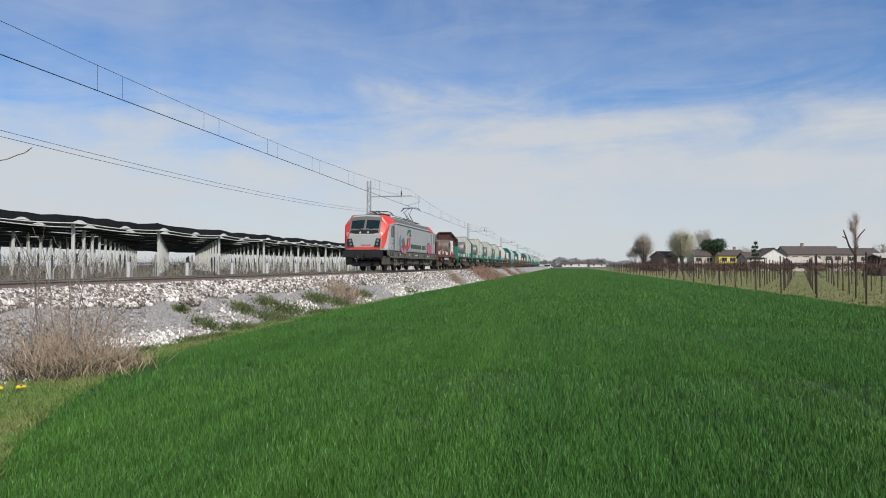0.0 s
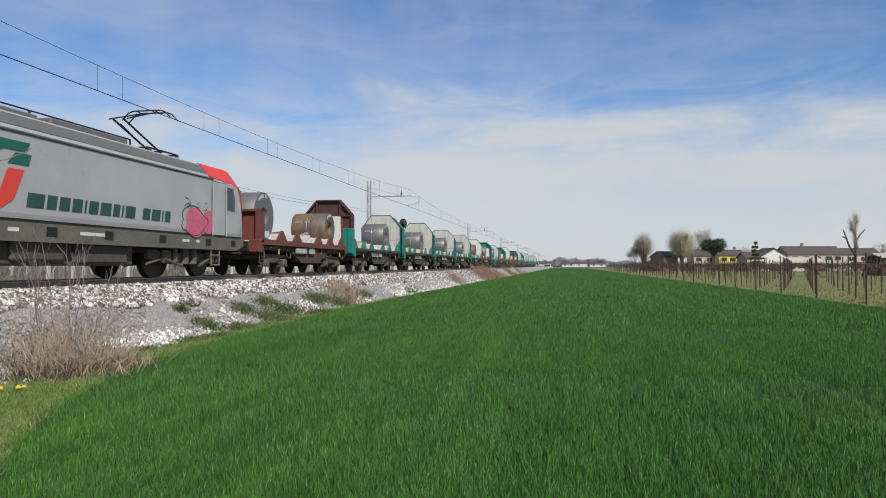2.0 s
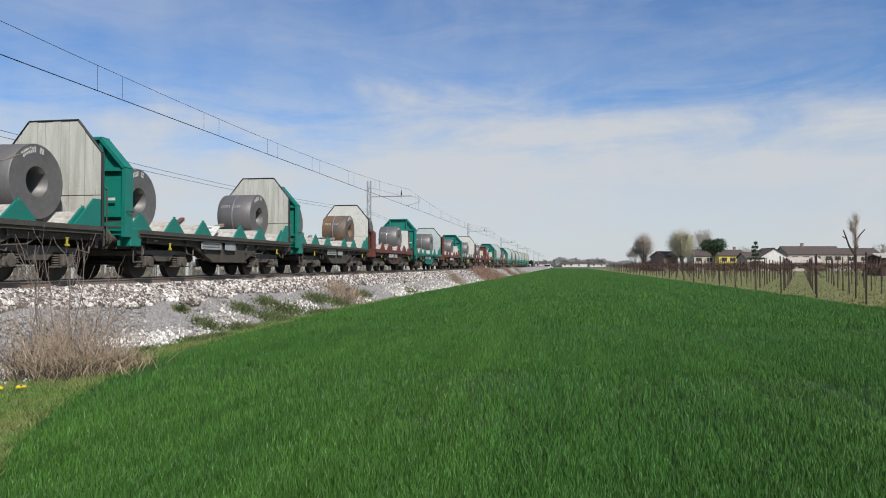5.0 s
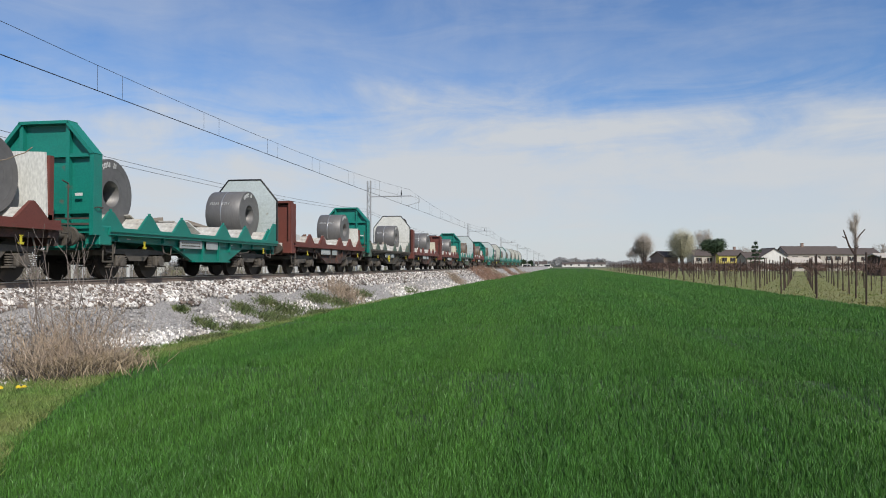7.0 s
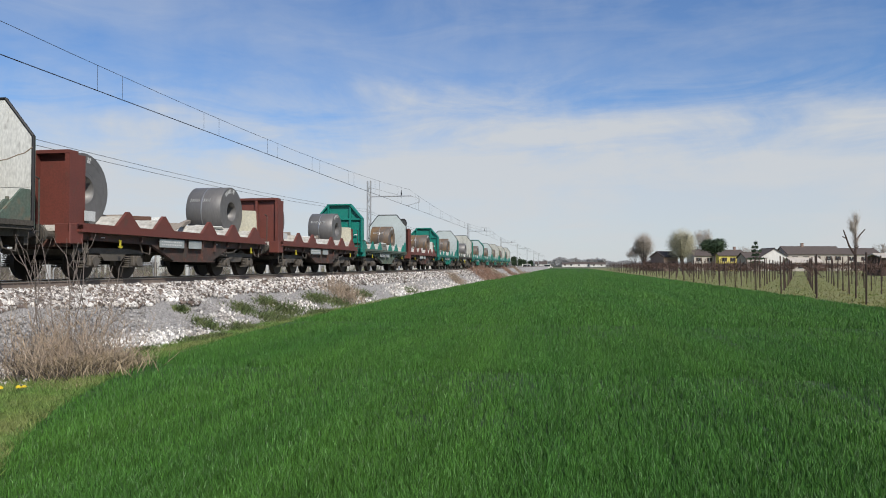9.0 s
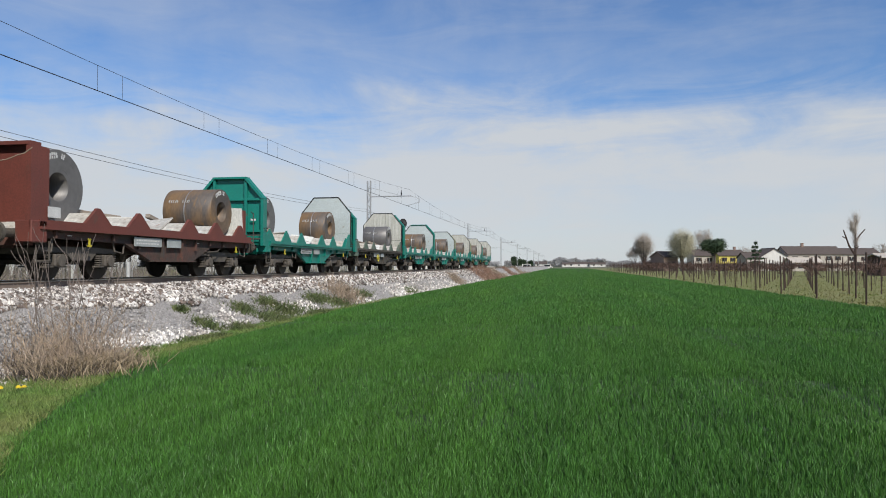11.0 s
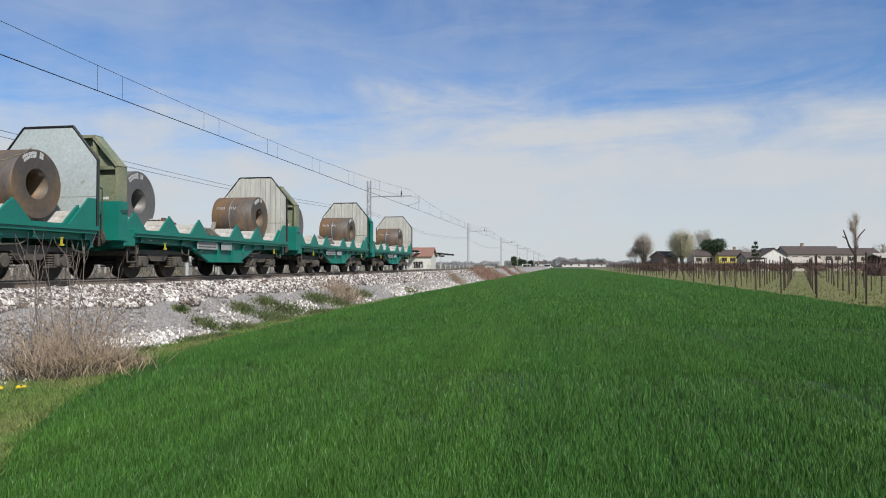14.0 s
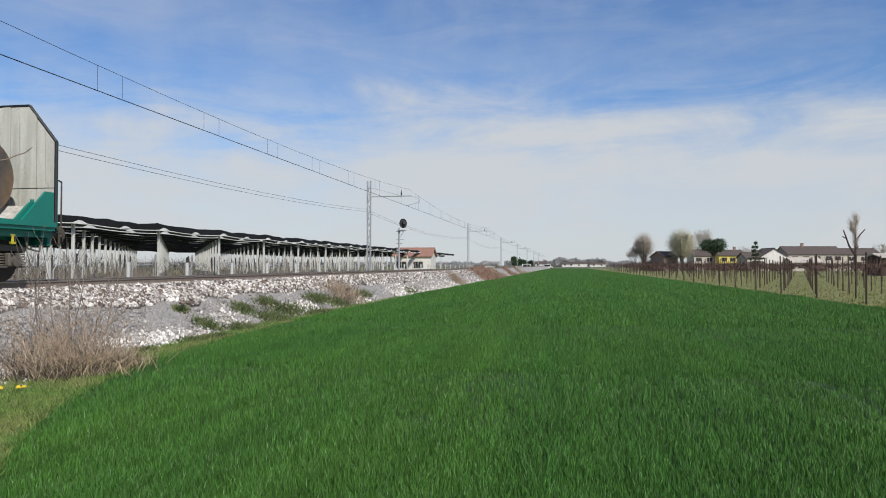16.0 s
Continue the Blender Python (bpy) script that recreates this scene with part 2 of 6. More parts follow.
M_GREYPLASTER = material("weathered_plaster", (0.52, 0.47, 0.41), 0.9, second=(0.40, 0.36, 0.32), scale=0.6, bump=0.05)
M_YPLASTER = material("yellow_plaster", (0.78, 0.66, 0.16), 0.9, second=(0.70, 0.58, 0.15), scale=0.6, bump=0.05)
M_TILE = material("brown_roof_tile", (0.11, 0.085, 0.074), 0.9, second=(0.078, 0.062, 0.055), scale=1.5, bump=0.5, bump_scale=6, stretch=(1, 1, 1))
M_REDTILE = material("red_roof_tile", (0.36, 0.19, 0.14), 0.9, second=(0.28, 0.15, 0.11), scale=1.5, bump=0.5, bump_scale=6)
M_BRICK = material("old_brick_wall", (0.33, 0.23, 0.19), 0.9, second=(0.25, 0.18, 0.15), scale=1.5, bump=0.2)
M_DARKPANE = material("window_pane", (0.03, 0.035, 0.04), 0.15, bump=0)



# ---- train materials ----
M_TEAL = material("teal_wagon_paint", (0.008, 0.215, 0.165), 0.45, second=(0.007, 0.175, 0.135), scale=1.6, fine=30, fine_amount=0.2, bump=0.05, dirt=(0.10, 0.11, 0.09), dirt_level=0.66)
M_OLDTEAL = material("faded_teal_paint", (0.085, 0.155, 0.12), 0.75, second=(0.14, 0.15, 0.115), scale=1.4, fine=20, fine_amount=0.35, bump=0.1, dirt=(0.16, 0.13, 0.09), dirt_level=0.58)
M_FADEDWALL = material("faded_olive_paint", (0.30, 0.30, 0.19), 0.75, second=(0.16, 0.22, 0.15), scale=1.3, amount=0.8, fine=20, fine_amount=0.35, bump=0.1, dirt=(0.12, 0.11, 0.07), dirt_level=0.60)
M_BROWN = material("oxide_brown_paint", (0.175, 0.047, 0.033), 0.6, second=(0.13, 0.040, 0.030), scale=1.6, fine=30, fine_amount=0.25, bump=0.06, dirt=(0.10, 0.05, 0.035), dirt_level=0.62)
M_BROWNSILL = material("grimy_brown_sill", (0.125, 0.056, 0.042), 0.8, second=(0.065, 0.048, 0.040), scale=2.2, amount=0.8, fine=20, fine_amount=0.35, bump=0.12, dirt=(0.055, 0.045, 0.038), dirt_level=0.52)
M_DARKBROWN = material("dark_brown_paint", (0.085, 0.030, 0.024), 0.65, scale=1.6, fine=30, bump=0.06)
M_UNDER = material("grimy_underframe", (0.068, 0.062, 0.052), 0.85, second=(0.10, 0.085, 0.066), scale=3, fine=18, fine_amount=0.4, bump=0.2)
M_BOGIE = material("oily_bogie_metal", (0.10, 0.088, 0.075), 0.75, 0.15, second=(0.14, 0.12, 0.098), scale=5, fine=25, bump=0.2)
M_WHEEL = material("worn_wheel_steel", (0.060, 0.048, 0.040), 0.6, 0.5, scale=4, bump=0.1)
M_TREAD = material("bright_wheel_tread", (0.40, 0.39, 0.38), 0.35, 0.9, bump=0.03)
M_PLANK = material("bleached_planks", (0.62, 0.62, 0.56), 0.9, second=(0.48, 0.48, 0.42), scale=1.2, stretch=(6, 6, 0.8), amount=0.8, fine=30, fine_amount=0.4, bump=0.25, dirt=(0.24, 0.19, 0.11), dirt_level=0.64)
M_GALV = material("galvanised_sheet", (0.56, 0.62, 0.61), 0.5, 0.1, second=(0.47, 0.53, 0.52), scale=1.1, fine=14, fine_amount=0.2, bump=0.05, dirt=(0.25, 0.22, 0.16), dirt_level=0.68)
M_WHITEWALL = material("chipped_white_wall", (0.72, 0.72, 0.67), 0.8, second=(0.62, 0.62, 0.57), scale=1.0, fine=14, fine_amount=0.3, bump=0.1, dirt=(0.10, 0.08, 0.06), dirt_level=0.62, stretch=(1.6, 1.6, 0.6))
M_CREAM = material("cream_liner_sheet", (0.66, 0.62, 0.46), 0.7, second=(0.58, 0.57, 0.50), scale=2.2, fine=14, bump=0.05, dirt=(0.20, 0.13, 0.08), dirt_level=0.66)
M_SADDLE = material("scuffed_saddle_lining", (0.60, 0.59, 0.55), 0.75, second=(0.42, 0.39, 0.34), scale=2.4, amount=0.8, fine=12, fine_amount=0.4, bump=0.2, dirt=(0.28, 0.10, 0.05), dirt_level=0.63)
M_SADDLETAN = material("worn_tan_saddle_lining", (0.46, 0.33, 0.20), 0.8, second=(0.52, 0.44, 0.33), scale=2.4, amount=0.8, fine=12, fine_amount=0.4, bump=0.2, dirt=(0.25, 0.14, 0.08), dirt_level=0.62)
M_BEAM = material("squared_timber", (0.34, 0.30, 0.25), 0.9, second=(0.24, 0.19, 0.15), scale=2, stretch=(6, 1, 6), fine=30, bump=0.3)
M_RUSTBEAM = material("rust_red_timber", (0.18, 0.085, 0.055), 0.9, second=(0.12, 0.07, 0.05), scale=2, stretch=(6, 1, 6), fine=30, bump=0.3)
M_COIL = material("mill_scale_steel", (0.185, 0.178, 0.172), 0.5, 0.3, second=(0.145, 0.138, 0.132), scale=1.1, stretch=(3, 0.8, 0.8), fine=9, fine_amount=0.2, bump=0.04, dirt=(0.15, 0.105, 0.075), dirt_level=0.66)
M_COILRUST = material("rusted_steel_roll", (0.27, 0.165, 0.080), 0.6, 0.2, second=(0.11, 0.095, 0.085), scale=0.9, stretch=(2.2, 0.8, 0.8), amount=0.9, fine=9, fine_amount=0.25, bump=0.06, dirt=(0.27, 0.15, 0.05), dirt_level=0.60)
M_CHALK = material("white_paint_marks", (0.72, 0.72, 0.70), 0.8, bump=0)
M_STRAP = material("steel_strap", (0.55, 0.55, 0.55), 0.35, 0.8, bump=0)
M_BOARD = material("grey_data_board", (0.42, 0.45, 0.44), 0.7, scale=3, bump=0.03)
M_SIGNYEL = material("yellow_lever_paint", (0.72, 0.62, 0.05), 0.6, bump=0)
M_LOCO = material("grey_loco_paint", (0.40, 0.40, 0.395), 0.38, 0.0, second=(0.345, 0.345, 0.337), scale=0.9, fine=30, fine_amount=0.12, bump=0.02, dirt=(0.22, 0.21, 0.19), dirt_level=0.64)
M_LOCOHIGHLIGHT = material("highlit_loco_grey", (0.52, 0.52, 0.52), 0.35, second=(0.45, 0.45, 0.45), scale=1.2, fine=30, fine_amount=0.1, bump=0.02)
M_LOCOROOF = material("grimy_roof_paint", (0.155, 0.155, 0.14), 0.6, second=(0.12, 0.12, 0.105), scale=1.5, fine=20, bump=0.05)
M_SKIRT = material("grimy_skirt_paint", (0.165, 0.155, 0.115), 0.7, second=(0.115, 0.105, 0.08), scale=1.8, fine=20, fine_amount=0.3, bump=0.05)
M_RED = material("red_loco_paint", (0.72, 0.055, 0.035), 0.5, second=(0.64, 0.05, 0.035), scale=1.5, fine=30, fine_amount=0.1, bump=0.02)
M_GLASS = material("dark_cab_glass", (0.010, 0.020, 0.022), 0.06, bump=0, fine_amount=0)
M_BLACK = material("black_rubber", (0.012, 0.012, 0.013), 0.6, bump=0.05)
M_LAMP = material("lamp_lens", (0.75, 0.76, 0.78), 0.15, bump=0)
M_GREEN = material("green_mark_paint", (0.008, 0.15, 0.09), 0.5, bump=0)
M_LETTER = material("dark_green_letter_paint", (0.02, 0.085, 0.065), 0.5, bump=0)
M_CYAN = material("cyan_spray_paint", (0.04, 0.36, 0.46), 0.6, bump=0, fine=12)
M_PINK = material("pink_spray_paint", (0.56, 0.17, 0.26), 0.6, second=(0.48, 0.22, 0.30), bump=0, fine=12)
M_ROSE = material("rose_spray_paint", (0.60, 0.10, 0.20), 0.6, second=(0.55, 0.14, 0.22), bump=0, fine=12)
M_SPRAYRED = material("red_spray_paint", (0.50, 0.09, 0.06), 0.6, second=(0.42, 0.10, 0.08), bump=0, fine=12)
M_ISOL = material("brown_insulator", (0.10, 0.045, 0.03), 0.3, bump=0)


# ---- ground ----
G_TOE = -8.5


def toe(y):
    return G_TOE - 0.8 * (1 - math.exp(-max(y - 12, 0) / 22)) + 0.8 * math.exp(-max(y - 4, 0) / 5)


def crop_edge(y):
    return toe(y) + 0.22 + 3.3 * math.exp(-max(y - 4.6, 0) / 5.0)


def ground_sheet():
    v, f = [], []
    xs, ys = [-3000, -400, 400, 3000], [-3000, -300, 600, 4500]
    for y in ys:
        for x in xs:
            v.append((x, y, -0.03))
    for j in range(3):
        for i in range(3):
            a = j * 4 + i
            f.append((a, a + 1, a + 5, a + 4))
    ob = new("ground", raw_mesh("ground", v, f, M_FARFIELD))
    tagged(ob, "flat farmland of pale green and brown fields", "ground", kind="structure")


ground_sheet()


def strip(name, x_left, x_right, y0, y1, step, z, mat, label, bumpy=0.02):
    """A piece of field between two edges that may wander with y."""
    v, f = [], []
    y, n = y0, 0
    while y <= y1 + 0.01:
        a = x_left(y) if callable(x_left) else x_left
        b = x_right(y) if callable(x_right) else x_right
        for k in range(13):
            x = a + (b - a) * k / 12
            v.append((x, y, z + bumpy * noise.noise((x * 0.8, y * 0.8, 3.1))))
        y += step * max(1.0, y / 30)
        n += 1
    for j in range(n - 1):
        for k in range(12):
            a = j * 13 + k
            f.append((a, a + 1, a + 14, a + 13))
    ob = new(name, raw_mesh(name, v, f, mat, True))
    return tagged(ob, label, "ground", kind="structure")


strip("wheat_field_ground", crop_edge, 12.1, -20, 420, 0.5, 0.0, M_SOIL, "soil under young green wheat, darkened for the shade between blades")
strip("verge_ground", lambda y: toe(y) - 0.3, lambda y: crop_edge(y) + 0.02, -20, 420, 0.5, 0.012, M_VERGE, "strip of thin grass beside the embankment")
strip("vineyard_ground", 12.1, 150, -20, 420, 1.0, 0.004, M_VINEGRASS, "mown yellowish grass between the vineyard rows")
strip("orchard_ground", -150, -17.2, -40, 420, 1.0, 0.004, M_VINEGRASS, "grass and soil under the orchard nets")


def embankment():
    prof = [(3.95, 0.0), (3.2, 0.42), (2.45, 0.86), (1.75, 1.17), (0.0, 1.17), (-1.75, 1.17), (-3.3, 0.45), (-4.6, 0.0)]
    v, f = [], []
    y, n = -320.0, 0
    m = 0
    while y < 520:
        row = []
        for (a, za), (b, zb) in zip(prof, prof[1:]):
            for k in range(6):
                row.append((a + (b - a) * k / 6, za + (zb - za) * k / 6))
        row.append(prof[-1])
        m = len(row)
        for x, z in row:
            wide = (toe(y) - TRACK) / 3.95 if x > 1.75 else 1.0
            x2 = 1.75 + (x - 1.75) * ((toe(y) - TRACK - 1.75) / 2.2) if x > 1.75 else x
            r = noise.noise((x2 * 1.1, y * 0.7, 0)) * 0.07 + noise.noise((x2 * 4, y * 4, 5)) * 0.03
            v.append((TRACK + x2, y, z - 0.03 + (r if abs(x) > 1.8 else r * 0.15)))
        y += 0.16 if 5 < y < 40 else (0.6 if 40 <= y < 120 else 4.0)
        n += 1
    for j in range(n - 1):
        for k in range(m - 1):
            a = j * m + k
            f.append((a, a + m, a + m + 1, a + 1))
    ob = new("embankment", raw_mesh("embankment", v, f, M_SLOPE, True))
    tagged(ob, "grey dusty railway embankment of gravel", "embankment", kind="structure")


embankment()


# a rough stone: a squashed icosahedron; many are joined into one mesh
def stones(name, n, place, size, mat, label, seed):
    rng = np.random.default_rng(seed)
    bm = bmesh.new()
    bmesh.ops.create_icosphere(bm, subdivisions=1, radius=1.0)
    base = np.array([v.co[:] for v in bm.verts])
    tri = np.array([[v.index for v in f.verts] for f in bm.faces])
    bm.free()
    pts = place(rng, n)
    n = len(pts)
    s = size * rng.uniform(0.55, 1.35, (n, 1, 1)) * rng.uniform(0.6, 1.15, (n, 1, 3))
    v = base[None] * s * rng.uniform(0.62, 1.28, (n, len(base), 1))
    ang = rng.uniform(0, 2 * np.pi, n)
    c, si = np.cos(ang), np.sin(ang)
    x, y = v[..., 0] * c[:, None] - v[..., 1] * si[:, None], v[..., 0] * si[:, None] + v[..., 1] * c[:, None]
    tl = rng.uniform(-0.6, 0.6, n)[:, None]
    z = v[..., 2] + x * tl
    out = np.stack([x, y, z], -1) + pts[:, None, :]
    faces = (tri[None] + (np.arange(n) * len(base))[:, None, None]).reshape(-1, 3)
    ob = new(name, raw_mesh(name, out.reshape(-1, 3), faces, mat))
    return tagged(ob, label, "gravel", kind="stuff")


def slope_z(x, y):
    """Height of the near slope at x offset from the track."""
    k = (toe(y) - TRACK - 1.75) / 2.2
    u = 1.75 + (x - 1.75) / k if x > 1.75 else x
    pr = [(1.75, 1.17), (2.45, 0.86), (3.2, 0.42), (3.95, 0.0)]
    if u <= 1.75:
        return 1.17
    for (a, za), (b, zb) in zip(pr, pr[1:]):
        if u <= b:
            return za + (zb - za) * (u - a) / (b - a)
    return 0.0


def near_far(rng, n, y0, y1):
    """Distances along the track, denser close by."""
    u = rng.uniform(0, 1, n)
    return 1.0 / (1 / y0 + (1 / y1 - 1 / y0) * u)


def shoulder(rng, n):
    y = near_far(rng, n, 7.0, 110.0) - 0
    x = rng.triangular(0.95, 2.1, 2.95, n)
    keep = np.array([x[i] < 2.48 + 0.35 * noise.noise((y[i] * 0.7, 2.2, 0)) + 0.1 for i in range(n)])
    x, y = x[keep], y[keep]
    z = np.array([slope_z(a, b) for a, b in zip(x, y)])
    return np.stack([TRACK + x, y, z + 0.01], -1)


def foot(rng, n):
    """White stones lie in a few heaps where they slid to the foot."""
    heaps = ((-8.72, 14.7, 0.20, 0.55), (-8.74, 13.6, 0.14, 0.45), (-8.66, 15.8, 0.16, 0.5), (-9.12, 18.6, 0.22, 0.45), (-8.75, 12.9, 0.12, 0.4), (-8.40, 9.4, 0.3, 0.5), (-9.45, 42.0, 0.25, 2.2), (-9.25, 31.8, 0.25, 1.2), (-9.3, 24.5, 0.2, 0.8), (-8.3, 8.2, 0.35, 0.5))
    w = rng.integers(0, len(heaps), n)
    h = np.array(heaps)[w]
    x = h[:, 0] - TRACK + rng.normal(0, 1, n) * h[:, 2]
    y = h[:, 1] + rng.normal(0, 1, n) * h[:, 3]
    z = np.array([slope_z(a, b) for a, b in zip(x, y)])
    return np.stack([TRACK + x, y, z + 0.005], -1)


def litter(rng, n):
    y = near_far(rng, n, 6.0, 60.0)
    x = rng.uniform(2.2, 4.2, n)
    z = np.array([slope_z(a, b) for a, b in zip(x, y)])
    return np.stack([TRACK + x, y, z - 0.01], -1)


stones("ballast_stones", 15000, shoulder, 0.060, M_STONE, "pale angular ballast stones along the track", 11)
stones("rusty_ballast_stones", 9500, shoulder, 0.058, M_GAPSTONE, "rust-brown ballast stones, dark like the shaded gaps between the pale ones", 31)
stones("spilled_stones", 1500, foot, 0.050, M_STONE, "white stones spilled at the foot of the embankment", 12)


def far_foot(rng, n):
    y = near_far(rng, n, 38.0, 130.0)
    x = rng.triangular(2.6, 3.7, 4.2, n) - 0.1
    x = x * 1.0 + np.array([0.12 * noise.noise((v * 0.3, 1.0, 0)) for v in y])
    z = np.array([slope_z(a, b) for a, b in zip(x, y)])
    return np.stack([TRACK + x, y, z], -1)


stones("far_spilled_stones", 1500, far_foot, 0.085, M_STONE, "pale stones scattered down the embankment", 14)
stones("slope_gravel", 9000, litter, 0.035, M_GREYSTONE, "dull grey gravel on the embankment slope", 13)


# ---- track ----
def rails():
    for side in (-1, 1):
        x = TRACK + side * 0.7525
        prof = [(-0.07, 0), (0.07, 0), (0.07, 0.012), (0.009, 0.03), (0.009, 0.115), (0.034, 0.13), (0.034, 0.148), (-0.034, 0.148), (-0.034, 0.13), (-0.009, 0.115), (-0.009, 0.03), (-0.07, 0.012)]
        rail = part("rail", lambda bm: bm_prism(bm, [(x + a, RAIL - 0.16 + b) for a, b in prof], "y", -320, 520), M_RAIL)
        tagged(rail, "rusty steel rail with a polished head", "rail", "rails of the track", "structure")
        part("rail_head", boxes((x - 0.031, x + 0.031, -320, 520, RAIL - 0.012, RAIL)), M_RAILTOP, rail, "polished running surface")


rails()


def sleepers():
    first = part("sleeper", boxes((-1.25, 1.25, -0.13, 0.13, -0.17, 0.0), bevel=0.02), M_SLEEPER)
    tagged(first, "concrete sleeper under the rails, sunk in ballast", "sleeper", "sleepers of the track")
    first.matrix_basis = Matrix.Translation((TRACK, 4.0, RAIL - 0.162))
    for k in range(1, 160):
        copy_thing(first, Matrix.Translation((TRACK, 4.0 + 0.6 * k, RAIL - 0.162)))


sleepers()


# ---- overhead line ----
WIRE_Z = RAIL + 5.15
MAST_Y = [-3.5 + 60.5 * k for k in range(0, 8)]


def mast(y):
    x = TRACK - 3.35
    top = RAIL + 7.3
    m = new("catenary_mast")
    tagged(m, "grey lattice steel catenary mast beside the track", "mast", "catenary masts")
    m.location = (x, y, 0)

    def lattice(bm):
        for sx in (-0.13, 0.13):
            for sy in (-0.10, 0.10):
                bm_box(bm, sx - 0.035, sx + 0.035, sy - 0.03, sy + 0.03, 0.5, top)
        z, s = 0.8, 1
        while z < top - 0.5:
            for sy in (-0.1, 0.1):
                bm_tube(bm, (-0.13 * s, sy, z), (0.13 * s, sy, z + 0.5), 0.018, seg=5)
            z, s = z + 0.5, -s
    part("column", lattice, M_STEEL, m, key="mast_column")
    part("footing", boxes((-0.45, 0.45, -0.45, 0.45, -0.1, 1.0), bevel=0.03), M_SLEEPER, m, "concrete footing", key="mast_foot")
    arm_z = WIRE_Z + 0.85
    part("bracket_arm", tubes(((0.1, 0, arm_z), (3.55, 0, arm_z + 0.02), 0.045), ((0.1, 0, arm_z + 0.75), (2.7, 0, arm_z + 0.05), 0.014)), M_STEEL, m, key="mast_arm")
    part("insulator", tubes(((2.72, 0, arm_z), (2.72, 0, arm_z + 0.30), 0.05), ((2.72, 0, arm_z + 0.3), (2.72, 0, arm_z + 0.5), 0.025)), M_WIRE, m, key="mast_ins")
    part("steady_arm", tubes(((3.55, 0, arm_z), (4.25, 0, arm_z - 0.25), 0.02), ((4.25, 0, arm_z - 0.25), (4.2, 0, arm_z - 0.55), 0.02), ((4.2, 0, arm_z - 0.52), (3.1, 0, WIRE_Z + 0.05), 0.022)), M_STEEL, m, key="mast_steady")
    return m


for yy in MAST_Y:
    mast(yy)


def line_wire(name, x, z, sag, r, label, y0=None, y1=None):
    def make(bm):
        pts = []
        for a, b in zip(MAST_Y, MAST_Y[1:]):
            for k in range(12):
                u = k / 12
                pts.append((x, a + (b - a) * u, z - sag * 4 * u * (1 - u)))
        bm_path(bm, pts + [(x, MAST_Y[-1], z)], r, 5)
    ob = part(name, make, M_WIRE)
    return tagged(ob, label, "wire")


line_wire("contact_wire", TRACK, WIRE_Z, 0.02, 0.013, "dark contact wire over the track")
line_wire("messenger_wire", TRACK, WIRE_Z + 1.4, 0.8, 0.007, "thin sagging messenger wire above the contact wire")
for zz, sg in ((RAIL + 4.98, 0.74), (RAIL + 4.80, 0.74)):
    line_wire("feeder_wire", TRACK - 3.65, zz, sg, 0.008, "thin dark feeder wire along the masts")


def droppers():
    for a, b in zip(MAST_Y[:4], MAST_Y[1:5]):
        for mid in (3.3, 9.6, 15.5, 21.68, 27.53, 33.0, 38.5, 44.6, 50.6, 57.2):
            for dy in (-0.56, 0.56):
                y = a + mid + dy
                u = (y - a) / (b - a)
                zt = WIRE_Z + 1.4 - 0.8 * 4 * u * (1 - u)
                d = part("dropper", tubes(((TRACK, y, WIRE_Z), (TRACK, y, zt), 0.005), seg=5), M_WIRE)
                tagged(d, "thin dropper wire of the overhead line", "wire", "droppers of the overhead line")


droppers()


# ---- netted orchard behind the track ----
NET_X, NET_DY, NET_DX = -30.0, 9.45, 2.75
NET_Y0 = 22.8


def orchard_nets():
    first = None
    for i in range(15):
        for j in range(-3, 17):
            x, y = NET_X - NET_DX * i, NET_Y0 + 17.0 + NET_DY * (j - 2 + 0.5 * (i % 2))
            if first is None:
                first = new("net_post")
                tagged(first, "white concrete post carrying orchard nets", "post", "posts of the orchard nets")
                part("shaft", boxes((-0.085, 0.085, -0.085, 0.085, -0.1, 4.3), bevel=0.02), M_WHITEPOST, first)
                part("cap", lambda bm: (bm_tube(bm, (0, 0, 4.3), (0, 0, 4.45), 0.28, 0.08, 10), bm_prism(bm, [(-0.7, 4.33), (0.7, 4.33), (0.15, 4.50), (-0.15, 4.50)], "x", 0.44, 0.47)), M_WHITECAP, first, "white plastic cap")
                first.location = (x, y, 0)
            else:
                copy_thing(first, Matrix.Translation((x, y, 0)))


orchard_nets()


def net_sag(y, i):
    ph = ((y - NET_Y0 - 17) / NET_DY - 0.5 * (i % 2)) % 1.0
    return 0.15 * 4 * ph * (1 - ph)


